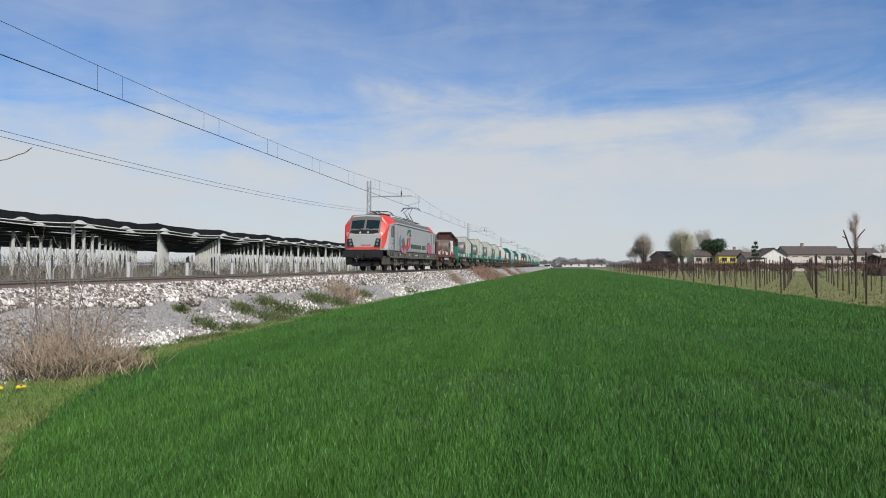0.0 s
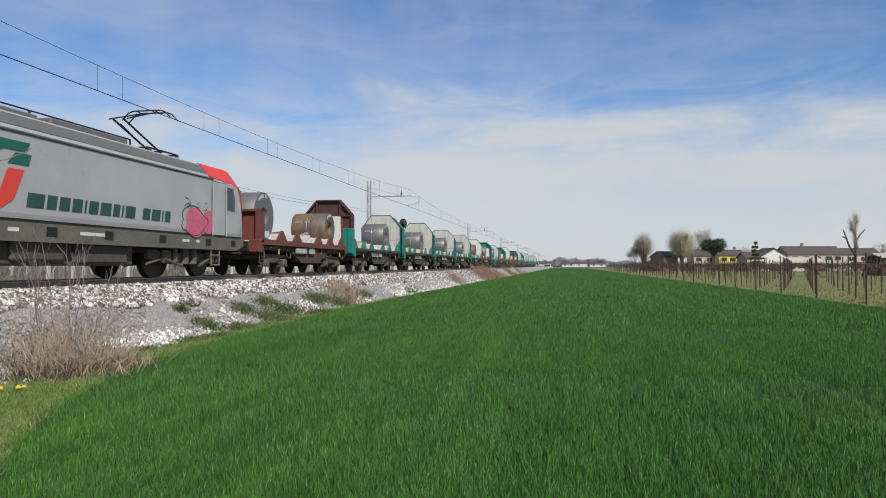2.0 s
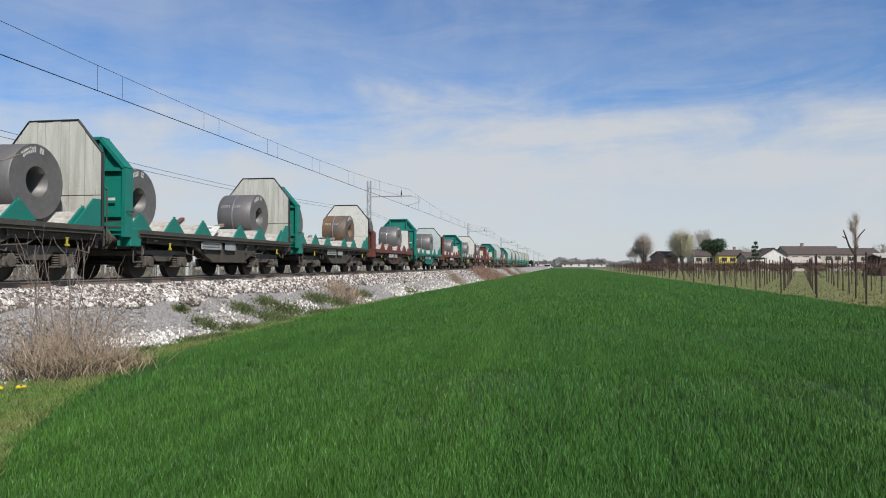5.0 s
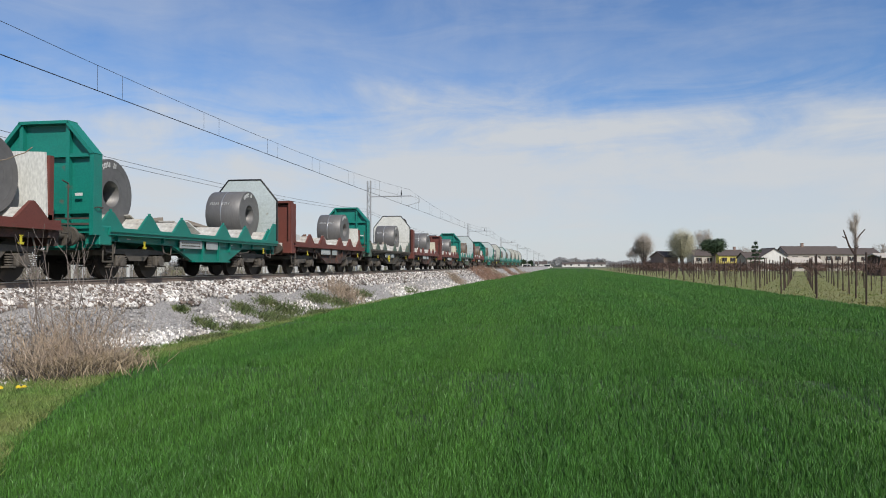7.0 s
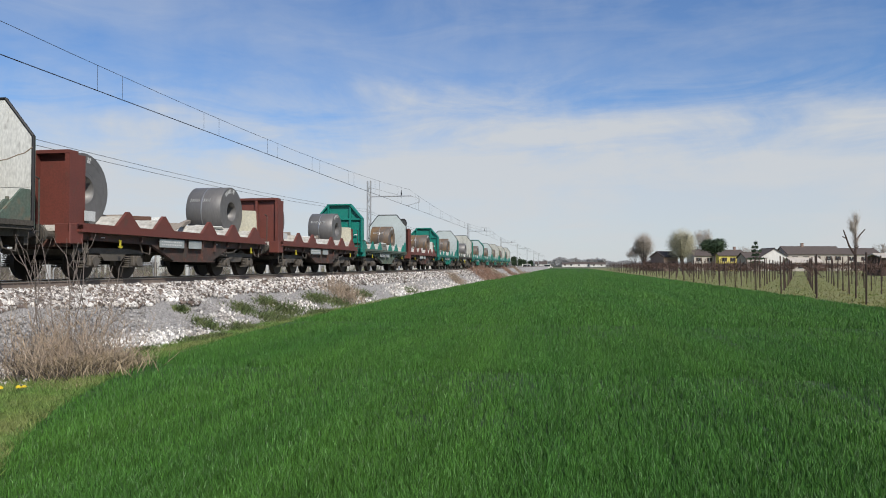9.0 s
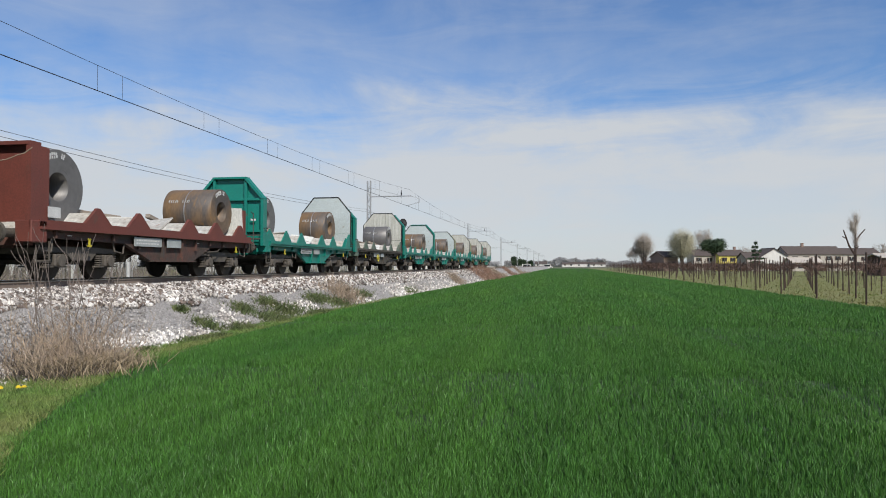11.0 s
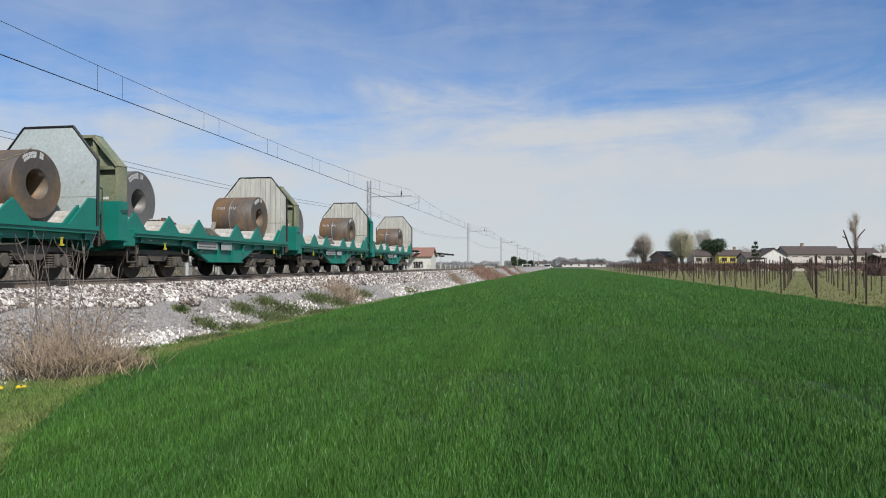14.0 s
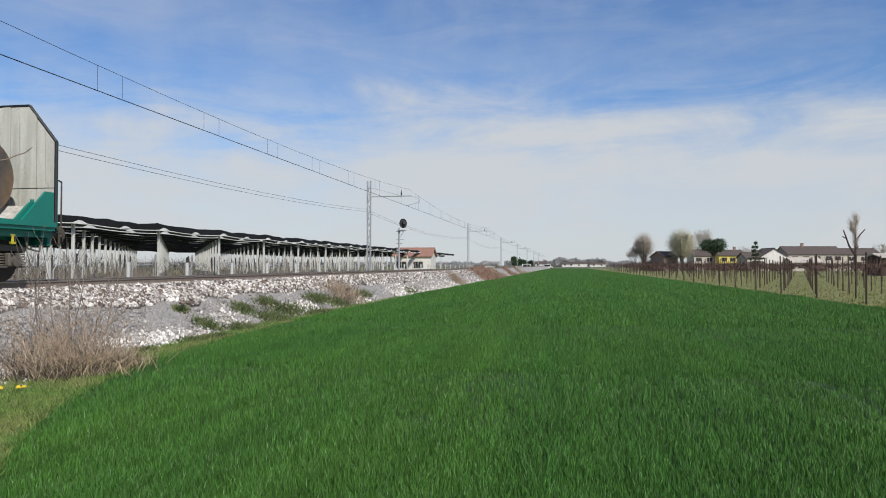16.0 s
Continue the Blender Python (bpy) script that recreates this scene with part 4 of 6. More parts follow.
def pollard(x, y, h):
    """A cut-back poplar: stubby limbs with a haze of shoots on top."""
    t = new("tree")
    tagged(t, "heavily pruned dark poplar with stubby limbs", "tree")
    t.location = (x, y, 0)
    limbs = [((0, 0, -0.1), (0, 0, h * 0.32), 0.46, 0.38), ((0, 0, h * 0.30), (-1.5, 0.2, h * 0.47), 0.32, 0.26), ((-1.5, 0.2, h * 0.47), (-2.2, 0.2, h * 0.62), 0.26, 0.20), ((-2.2, 0.2, h * 0.62), (-3.0, 0.1, h * 0.76), 0.20, 0.16), ((-2.1, 0.2, h * 0.60), (-3.2, 0.2, h * 0.64), 0.17, 0.14),
             ((0, 0, h * 0.30), (0.25, 0, h * 0.55), 0.38, 0.28), ((0.25, 0, h * 0.55), (0.0, 0.1, h * 0.74), 0.27, 0.22), ((0.0, 0.1, h * 0.74), (0.5, 0.2, h * 0.95), 0.22, 0.14), ((0.05, 0.1, h * 0.72), (-0.8, 0, h * 0.84), 0.16, 0.13), ((0.25, 0, h * 0.56), (1.5, 0, h * 0.68), 0.24, 0.18), ((1.5, 0, h * 0.68), (2.7, 0, h * 0.77), 0.18, 0.13),
             ((0.0, 0, h * 0.40), (1.1, 0.2, h * 0.46), 0.2, 0.15)]
    part("trunk", lambda bm: [bm_tube(bm, a, b, r, s, seg=8) for a, b, r, s in limbs], M_RUSTPOST, t)
    rng = random.Random(9)
    segs = []
    for _ in range(1100):
        base = Vector(rng.choice(limbs[5:9])[1]) + Vector((rng.uniform(-0.4, 0.4), rng.uniform(-0.4, 0.4), rng.uniform(-2.0, 0.5)))
        segs.append((base, base + Vector((rng.uniform(-1.4, 1.4), rng.uniform(-1, 1), rng.uniform(1.2, 3.4))), 0.016))
    sh = new("shoots", twigs_mesh("shoots", segs, M_TWIG))
    sh.parent = t


bare_tree(21.2, 238.0, 8.0, 0.7, M_TWIG, 4, "bare pale bushy tree by the barn", 0.5, 6)
twiggy_tree(34.0, 223.8, 13.8, 5.5, M_BUD, 5, "broad round willow with pale budding twigs", 3600)
twiggy_tree(24.4, 236.5, 13.4, 4.3, M_TWIG, 51, "bare grey tree with fine twigs by the barn", 2200)
bare_tree(49.5, 272.0, 14.0, 0.6, M_TWIG, 6, "bare tree behind the houses", 0.7, 6)
bare_tree(45.5, 275.0, 11.0, 0.6, M_TWIG, 16, "bare tree behind the houses", 0.7, 5)
bare_tree(62.0, 262.0, 9.5, 0.7, M_TWIG, 7, "bare bushy tree behind the white house", 0.5, 5)
bare_tree(100.0, 252.0, 9.0, 0.6, M_TWIG, 10, "bare tree at the end of the farm", 0.6, 5)
umbrella_pine(42.6, 220.2, 9.7, 4.3)
cedar(55.9, 227.6, 8.6)
pollard(81.2, 221.6, 15.6)


def reddish_bush(x, y, w, h, n, seed, z=0.0, mat=None, label="reddish bare bush"):
    rng = np.random.default_rng(seed)
    p = rng.normal(0, 0.33, (n, 3)) * np.array([w, w, h * 0.9]) + np.array([x, y, z])
    p[:, 2] = z + np.abs(p[:, 2] - z)
    ob = blades("bush", p, 0.35 * h, 0.03 + 0.0003 * y, mat or M_CORDON, label, "bush", rng, 0.7)
    return ob


reddish_bush(26.0, 231.0, 6.0, 4.2, 1500, 40, label="tall reddish bare bush before the barn")
for k, (bx, by) in enumerate(((46.0, 226.0), (52.0, 224.0), (60.0, 222.0), (72.0, 223.0), (86.0, 224.0), (36.5, 224.5))):
    reddish_bush(bx, by, 4.5, 2.0, 700, 50 + k, label="low reddish hedge by the farm")


# ---- distance ----
def far_woods():
    rng = np.random.default_rng(70)
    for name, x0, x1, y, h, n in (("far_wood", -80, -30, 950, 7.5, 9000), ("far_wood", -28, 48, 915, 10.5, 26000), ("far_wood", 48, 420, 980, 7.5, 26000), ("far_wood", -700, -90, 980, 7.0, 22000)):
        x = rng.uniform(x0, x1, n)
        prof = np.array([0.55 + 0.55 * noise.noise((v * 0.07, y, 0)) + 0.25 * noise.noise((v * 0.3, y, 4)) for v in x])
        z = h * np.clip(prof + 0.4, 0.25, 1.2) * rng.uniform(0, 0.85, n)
        blades(name, np.stack([x, y + rng.uniform(-8, 8, n), z], -1), 2.0, 1.0, M_HAZEWOOD, "line of bare trees on the horizon, haze painted into their grey", "trees", rng, 0.5)


far_woods()


def dark_tree(x, y, h, seed):
    t = new("tree")
    tagged(t, "dark evergreen tree far beside the track", "tree")
    t.location = (x, y, 0)
    part("trunk", lambda bm: bm_tube(bm, (0, 0, -0.1), (0, 0, h * 0.6), 0.25, 0.15), M_BARK, t)
    leafy_crown(t, "crown", (0, 0, h * 0.58), (h * 0.36, h * 0.36, h * 0.36), 1200, 0.4, M_PINE, seed)


for k, (tx, ty, th) in enumerate(((-30.5, 431, 7.0), (-28.0, 433, 6.2), (-25.5, 436, 5.4), (-21.5, 440, 5.0))):
    dark_tree(tx, ty, th, 80 + k)


def van(x, y, mat, label, long):
    v = new("van" if long > 4.5 else "car")
    tagged(v, label, "vehicle")
    v.matrix_basis = pose(x, y, 0, 0, 0, 12)
    hgt = 2.3 if long > 4.5 else 1.45
    part("body", lambda bm: bm_prism(bm, [(-long / 2, 0.35), (long / 2, 0.35), (long / 2, 0.95), (long / 2 - 0.8, 1.1), (long / 2 - 1.4, hgt), (-long / 2 + 0.2, hgt), (-long / 2, 1.0)], "y", -0.9, 0.9), mat, v)
    part("window", boxes((-long / 2 + 0.5, long / 2 - 1.5, -0.92, 0.92, 1.1, hgt - 0.2)), M_DARKPANE, v, "dark side window")
    for wx in (-long / 2 + 0.8, long / 2 - 0.9):
        for s in (-1, 1):
            part("wheel", lambda bm: bm_tube(bm, (wx, s * 0.75, 0.33), (wx, s * 0.95, 0.33), 0.33, seg=14), M_BLACK, v, key=("vwheel", wx, s))


van(-17.5, 330, M_PLASTER, "white van parked far down the line", 5.2)
van(-20.8, 332, M_PLASTER, "white car parked far down the line", 4.2)
van(-10.5, 418, M_PLASTER, "white van parked far down the line", 5.4)
van(-26.0, 250, M_PLASTER, "pale car parked beside the line", 4.2)


# ---- signal ----
def signal():
    s = new("railway_signal")
    tagged(s, "railway signal with a black target on a grey mast", "signal")
    s.location = (-17.2, 73.1, 0)
    part("mast", lambda bm: bm_tube(bm, (0, 0, 0.0), (0, 0, 5.6), 0.11, 0.09, seg=10), M_STEEL, s)

    def head(bm):
        bm_prism(bm, [(0.42 * math.cos(a), 0.5 * math.sin(a)) for a in (2 * math.pi * k / 18 for k in range(18))], "y", -0.12, -0.06)
        bm_box(bm, -0.17, 0.17, -0.06, 0.35, -0.3, 0.3)
        bm_tube(bm, (0, -0.45, 0.05), (0, -0.12, 0.0), 0.17, seg=10)
    part("head", head, M_BLACK, s, "black round target with hood", at=pose(0.40, 0, 6.1, 0, 0, 35))
    part("platform", boxes((-0.1, 0.7, -0.35, 0.35, 5.35, 5.42)), M_STEEL, s)

    def brackets(bm):
        for z, l in ((5.3, 0.55), (4.4, 0.5), (4.0, 0.35), (3.4, 0.4)):
            bm_tube(bm, (-0.3, 0, z), (l, 0, z), 0.04, seg=6)
        for z in (5.42, 5.8, 6.2):
            bm_tube(bm, (0.7, -0.3, z), (0.7, 0.3, z), 0.015, seg=5)
        bm_tube(bm, (0.65, -0.3, 5.4), (0.05, 0, 4.6), 0.03, seg=6)
    part("bracket", brackets, M_STEEL, s)
    part("footing", boxes((-0.3, 0.3, -0.3, 0.3, -0.1, 0.9)), M_SLEEPER, s, "concrete footing")


signal()

# ---- bogie of a wagon ----
def wheelset(parent, y, z, r, key, gauge=0.755):
    def make(bm):
        bm_tube(bm, (-1.0, 0, 0), (1.0, 0, 0), 0.08, seg=10)
        for s in (-1, 1):
            bm_tube(bm, (s * (gauge - 0.07), 0, 0), (s * (gauge + 0.065), 0, 0), r, r - 0.006, seg=28)
            bm_tube(bm, (s * (gauge - 0.095), 0, 0), (s * (gauge - 0.07), 0, 0), r + 0.028, seg=28)
            bm_tube(bm, (s * (gauge + 0.065), 0, 0), (s * (gauge + 0.09), 0, 0), 0.16, 0.13, seg=14)
            # webs that show the wheel turning
            for k in range(3):
                a = 2 * math.pi * k / 3
                c, d = math.cos(a), math.sin(a)
                bm_tube(bm, (s * (gauge + 0.05), c * 0.22, d * 0.22), (s * (gauge + 0.072), c * 0.22, d * 0.22), 0.05, seg=8)
    ob = part("wheelset", make, M_WHEEL, parent, "steel wheels on one axle", at=(0, y, z), key=key)
    SPINNERS.append((ob, r))
    return ob


def wagon_bogie(parent, y):
    bg = part("bogie", lambda bm: bogie_frame(bm), M_BOGIE, parent, "greasy cast bogie frame", at=(0, y, 0), key="bogie_frame")
    for k in (-1, 1):
        wheelset(bg, 0.9 * k, 0.46, 0.46, "wagon_wheelset")
    return bg


def bogie_frame(bm):
    for s in (-1, 1):
        x0, x1 = sorted((s * 0.93, s * 1.05))
        bm_prism(bm, [(-1.35, 0.66), (-1.35, 0.76), (-0.55, 0.80), (0.55, 0.80), (1.35, 0.76), (1.35, 0.66), (0.55, 0.66), (0.35, 0.48), (-0.35, 0.48), (-0.55, 0.66)], "x", x0, x1)
        for k in (-1, 1):
            bm_box(bm, *sorted((s * 0.98, s * 1.17)), 0.9 * k - 0.17, 0.9 * k + 0.17, 0.33, 0.62, bevel=0.03)
            bm_tube(bm, (s * 1.15, 0.9 * k, 0.46), (s * 1.22, 0.9 * k, 0.46), 0.13, seg=12)
            for m in (-1, 1):
                yy = 0.9 * k + 0.28 * m
                for q in range(5):
                    bm_tube(bm, (s * 1.05, yy, 0.36 + 0.055 * q), (s * 1.05, yy, 0.388 + 0.055 * q), 0.085, seg=10)
                bm_box(bm, *sorted((s * 0.95, s * 1.14)), yy - 0.1, yy + 0.1, 0.31, 0.35)
            # brake blocks
            bm_box(bm, *sorted((s * 0.70, s * 0.82)), 0.9 * k + 0.47 * (1 if k < 0 else -1) - 0.04, 0.9 * k + 0.47 * (1 if k < 0 else -1) + 0.04, 0.36, 0.62)
    bm_box(bm, -1.0, 1.0, -0.22, 0.22, 0.55, 0.80, bevel=0.03)
    for k in (-1.3, 1.3):
        bm_box(bm, -1.0, 1.0, k - 0.06, k + 0.06, 0.62, 0.76)


PEAKS = [2.72, 4.42, 7.05, 8.72]



def buffers(parent, y, way, z=1.06, mat=None):
    for s in (-1, 1):
        def make(bm):
            bm_tube(bm, (0, 0, 0), (0, way * 0.42, 0), 0.10, seg=12)
            bm_tube(bm, (0, way * 0.30, 0), (0, way * 0.56, 0), 0.075, seg=12)
            if mat is None:
                bm_tube(bm, (0, way * 0.56, 0), (0, way * 0.62, 0), 0.235, 0.215, seg=18)
            else:
                bm_box(bm, -0.33, 0.33, *sorted((way * 0.55, way * 0.62)), -0.19, 0.19, bevel=0.03)
        part("buffer", make, mat or M_UNDER, parent, at=(s * 0.875, y, z), key=("buffer", way, (mat or M_UNDER).name))

    def hook(bm):
        bm_box(bm, -0.05, 0.05, min(0, way * 0.38), max(0, way * 0.38), -0.06, 0.06)
        bm_tube(bm, (0, way * 0.30, 0.0), (0, way * 0.55, -0.28), 0.03, seg=6)
        bm_tube(bm, (-0.28, 0, -0.02), (-0.33, way * 0.28, -0.32), 0.028, seg=6)
        bm_tube(bm, (-0.33, way * 0.28, -0.32), (-0.22, way * 0.55, -0.18), 0.028, seg=6)
    part("coupling", hook, M_BLACK, parent, at=(0, y, z - 0.05), key=("hook", way))


def ribbed_wall(parent, mat, key, top):
    """The outer end wall that leads the wagon: a sheet with ribs towards the front."""
    key = (key, top)
    sh = top - 0.81
    fy = -0.27

    def sheet(bm):
        bm_prism(bm, [(-1.36, 1.15), (-1.36, sh), (-0.64, top), (0.64, top), (1.36, sh), (1.36, 1.15)], "y", 0.62 + fy, 0.67 + fy)
    wall = part("end_wall", sheet, mat, parent, key=(key, "sheet"))

    for s in (-1, 1):
        part("rib", boxes((s * 0.64 - 0.05, s * 0.64 + 0.05, 0.50 + fy, 0.618 + fy, 1.15, top - 0.06)), mat, wall, key=(key, "rib", s))
        part("side_post", boxes((*sorted((s * 1.26, s * 1.37)), 0.47 + fy, 0.80 + fy, 1.10, sh)), mat, wall, key=(key, "post", s))
        part("sloped_rail", lambda bm: bm_prism(bm, [(s * 0.66, top + 0.01), (s * 0.62, top - 0.08), (s * 1.28, sh - 0.01), (s * 1.38, sh + 0.01)], "y", 0.45 + fy, 0.80 + fy), mat, wall, key=(key, "slope", s))
        # grab rail and the two ladder bars low on the side post
        part("grab_rail", lambda bm: bm_path(bm, [(s * 1.37, 0.52 + fy, 1.75), (s * 1.44, 0.52 + fy, 1.77), (s * 1.44, 0.74 + fy, 1.77), (s * 1.37, 0.74 + fy, 1.75)], 0.016), M_UNDER, wall, key=(key, "grab", s))
    for z in (1.62, sh - 0.07):
        part("cross_rib", boxes((-1.25, 1.25, 0.505 + fy, 0.616 + fy, z, z + 0.09)), mat, wall, key=(key, "cross", z))
    part("lattice_bar", boxes((-1.30, 1.30, 0.48 + fy, 0.50 + fy, 1.34, 1.39), (-1.30, 1.30, 0.48 + fy, 0.50 + fy, 1.48, 1.52)), M_UNDER, wall, "dark ladder bars low on the wall", key=(key, "lattice"))
    part("notice_plate", boxes((0.86, 1.06, 0.49 + fy, 0.50 + fy, 2.05, 2.12)), M_CHALK, wall, "small white plate", key=(key, "blank"))
    part("top_rail", boxes((-0.68, 0.68, 0.45 + fy, 0.80 + fy, top - 0.06, top + 0.015)), mat, wall, key=(key, "top"))
    return wall


def lined_wall(parent, mat, frame_mat, key, planks, peak):
    """The rear wall, seen from inside: boards or sheet in a thin dark rim."""
    y = 11.36
    key = (key, peak)
    oct_rear = [(-1.36, 1.15), (-1.36, peak - 0.83), (-0.68, peak), (0.68, peak), (1.36, peak - 0.83), (1.36, 1.15)]

    def rim(bm):
        for (a, b), (c, d) in zip(oct_rear, oct_rear[1:]):
            bm_tube(bm, (a, y, b), (c, y, d), 0.035, seg=6)
    wall = part("rear_wall", lambda bm: bm_prism(bm, oct_rear, "y", y + 0.03, y + 0.07), frame_mat, parent, key=(key, "back"))
    part("rim", rim, M_BLACK, wall, "dark steel rim", key=(key, "rim"))

    def top(x):
        return peak - 0.02 if abs(x) < 0.68 else peak - 0.02 - (abs(x) - 0.68) * 0.83 / 0.68
    if planks:
        n, w = 12, 2.66 / 12
        for k in range(n):
            x0 = -1.33 + w * k + 0.006
            x1 = x0 + w - 0.012
            sh = 0.0 if k % 3 else 0.012
            for z0, z1 in ((1.16, 2.08), (2.10, None)):
                part("plank", lambda bm: bm_prism(bm, [(x0, z0), (x1, z0), (x1, z1 or top(x1)), (x0, z1 or top(x0))], "y", y - 0.02 - sh, y + 0.026), mat, wall, key=(key, "plank", k, z0))
    else:
        for k, (a, b) in enumerate(((-1.33, 0.0), (0.005, 1.33))):
            for z0, z1 in ((1.16, 2.03), (2.04, None)):
                xs = [a, b]
                if z1 is None:
                    xs = sorted({a, b, *(v for v in (-0.68, 0.68) if a < v < b)})
                poly = [(xs[0], z0), (xs[-1], z0)] + [(x, z1 or top(x)) for x in reversed(xs)]
                part("panel", lambda bm: bm_prism(bm, poly, "y", y - 0.015, y + 0.026), mat, wall, key=(key, "panel", k, z0))
    return wall


def wagon(y, paint, front, rear, sill, label, saddle, serrated, top, peak, low_top, liner):
    w = new("coil_wagon")
    tagged(w, label, "freight wagon", "wagons of the train")
    rides(w, TRACK, y, RAIL)
    pk = paint.name

    def frame_make(bm):
        for s in (-1, 1):
            x0, x1 = sorted((s * 1.12, s * 1.24))
            bm_prism(bm, [(0.62, 1.14), (11.42, 1.14), (11.42, 0.98), (8.55, 0.93), (7.40, 0.48), (5.15, 0.48), (3.95, 0.93), (0.62, 0.98)], "x", x0, x1)
            for yy in (1.3, 3.4, 4.5, 5.65, 6.7, 7.5, 8.4, 9.3, 11.0):
                zb = 0.50 if 5.2 <= yy <= 7.4 else 0.80 if 4.2 < yy < 8.2 else 0.98
                bm_box(bm, *sorted((s * 1.235, s * 1.32)), yy - 0.03, yy + 0.03, zb, 1.14)
            bm_box(bm, *sorted((s * 1.12, s * 1.34)), 5.1, 7.45, 0.46, 0.50)
        bm_box(bm, -1.2, 1.2, 0.60, 0.72, 0.80, 1.20)
        bm_box(bm, -1.2, 1.2, 11.32, 11.44, 0.80, 1.20)
        bm_box(bm, -1.25, 1.25, 0.72, 11.32, 1.06, 1.14)
        bm_box(bm, -0.35, 0.35, 0.72, 11.32, 0.75, 1.06)
    part("underframe", frame_make, sill, w, key=("frame", sill.name))
    buffers(w, 0.62, -1)
    buffers(w, 11.42, 1)
    for yy in (2.52, 9.52):
        wagon_bogie(w, yy)

    def gear(bm):
        bm_tube(bm, (-0.5, 5.0, 0.62), (0.5, 5.0, 0.62), 0.17, seg=12)
        bm_box(bm, 0.55, 1.10, 5.6, 6.6, 0.50, 0.85, bevel=0.03)
        bm_box(bm, 0.9, 1.12, 7.0, 7.5, 0.55, 0.80)
        for k in range(5):
            bm_tube(bm, (1.15, 4.7 + 0.14 * k, 0.55), (1.15, 4.9 + 0.12 * k, 0.86), 0.02, seg=5)
        bm_tube(bm, (0.2, 1.2, 0.70), (0.2, 10.8, 0.70), 0.035, seg=6)
        for yy in (1.1, 3.75, 8.3, 10.9):
            bm_path(bm, [(1.18, yy - 0.25, 0.98), (1.22, yy - 0.2, 0.72), (1.22, yy + 0.15, 0.66), (1.18, yy + 0.25, 0.95)], 0.022)
        bm_tube(bm, (0.75, 7.75, 0.70), (1.1, 7.75, 0.70), 0.14, seg=12)
        bm_box(bm, 1.05, 1.20, 6.75, 7.05, 0.58, 0.82, bevel=0.02)
        bm_path(bm, [(1.2, 8.0, 0.9), (1.24, 8.3, 0.78), (1.24, 9.0, 0.82), (1.2, 9.3, 0.95)], 0.018)
    part("brake_gear", gear, M_BOGIE, w, key="brake_gear")

    # ledge on which the hoods slide
    if not serrated:
        for s in (-1, 1):
            part("side_ledge", boxes((*sorted((s * 1.18, s * 1.44)), 0.80, 11.30, 1.20, 1.25), (*sorted((s * 1.38, s * 1.44)), 0.80, 11.30, 1.25, 1.31), (*sorted((s * 1.30, s * 1.40)), 0.80, 11.30, 1.12, 1.20)), sill, w, key=("ledge", s, sill.name))
    else:
        for s in (-1, 1):
            def teeth(bm):
                poly = [(0.72, 1.16), (0.72, 1.36)]
                for c in PEAKS + [10.45]:
                    poly += [(c - 0.50, 1.36), (c - 0.05, 1.75), (c + 0.05, 1.75), (c + 0.50, 1.36)]
                poly += [(11.32, 1.38), (11.32, 1.16)]
                bm_prism(bm, poly, "x", *sorted((s * 1.28, s * 1.36)))
                bm_box(bm, *sorted((s * 1.15, s * 1.40)), 0.72, 11.32, 1.15, 1.21)
            part("toothed_side", teeth, paint, w, "oxide brown toothed side plate", key=("teeth", s))
    # saddles: ridges across the floor with lined flanks and painted gables
    for c in [1.02] + PEAKS + [10.75]:
        def ridge(bm):
            bm_prism(bm, [(-0.55, 1.16), (-0.06, 1.64), (0.06, 1.64), (0.55, 1.16)], "x", -1.24, 1.24)
        part("saddle", ridge, saddle, w, at=(0, c, 0), key=("saddle", saddle.name))
        if not serrated:
            for s in (-1, 1):
                def gable(bm):
                    bm_prism(bm, [(-0.54, 1.24), (-0.54, 1.30), (-0.08, 1.72), (0.08, 1.72), (0.54, 1.30), (0.54, 1.24)], "x", *sorted((s * 1.245, s * 1.30)))
                    bm_tube(bm, (s * 1.27, 0, 1.72), (s * 1.27, 0, 1.78), 0.04, seg=8)
                part("gable_plate", gable, paint, w, at=(0, c, 0), key=("gable", s, pk))
    part("floor", boxes((-1.24, 1.24, 0.7, 11.35, 1.145, 1.19)), saddle, w, key=("wfloor", saddle.name))
    # corner plates that rise to the end walls
    for s in (-1, 1):
        if not serrated:
            part("corner_plate", lambda bm: bm_prism(bm, [(10.35, 1.30), (11.30, 1.30), (11.30, 1.98), (11.05, 1.98)], "x", *sorted((s * 1.31, s * 1.36))), paint, w, key=("corner", s, pk))
        part("headstock_box", lambda bm: bm_box(bm, *sorted((s * 0.95, s * 1.36)), 0.47, 0.95, 0.86, 1.34, bevel=0.02), paint, w, key=("hbox", s, pk))
        part("step", tubes(((s * 1.25, 0.75, 0.9), (s * 1.25, 0.75, 0.45), 0.02), ((s * 1.25, 1.15, 0.9), (s * 1.25, 1.15, 0.45), 0.02), ((s * 1.25, 0.75, 0.45), (s * 1.25, 1.15, 0.45), 0.025)), M_UNDER, w, key=("step", s))
        part("handrail", tubes(((s * 1.30, 11.62, 1.0), (s * 1.30, 11.62, 2.25), 0.018), ((s * 1.30, 11.62, 2.25), (s * 1.30, 11.42, 2.30), 0.018), ((s * 1.30, 11.40, 1.1), (s * 1.30, 11.62, 1.1), 0.018)), M_UNDER, w, key=("hrail", s))
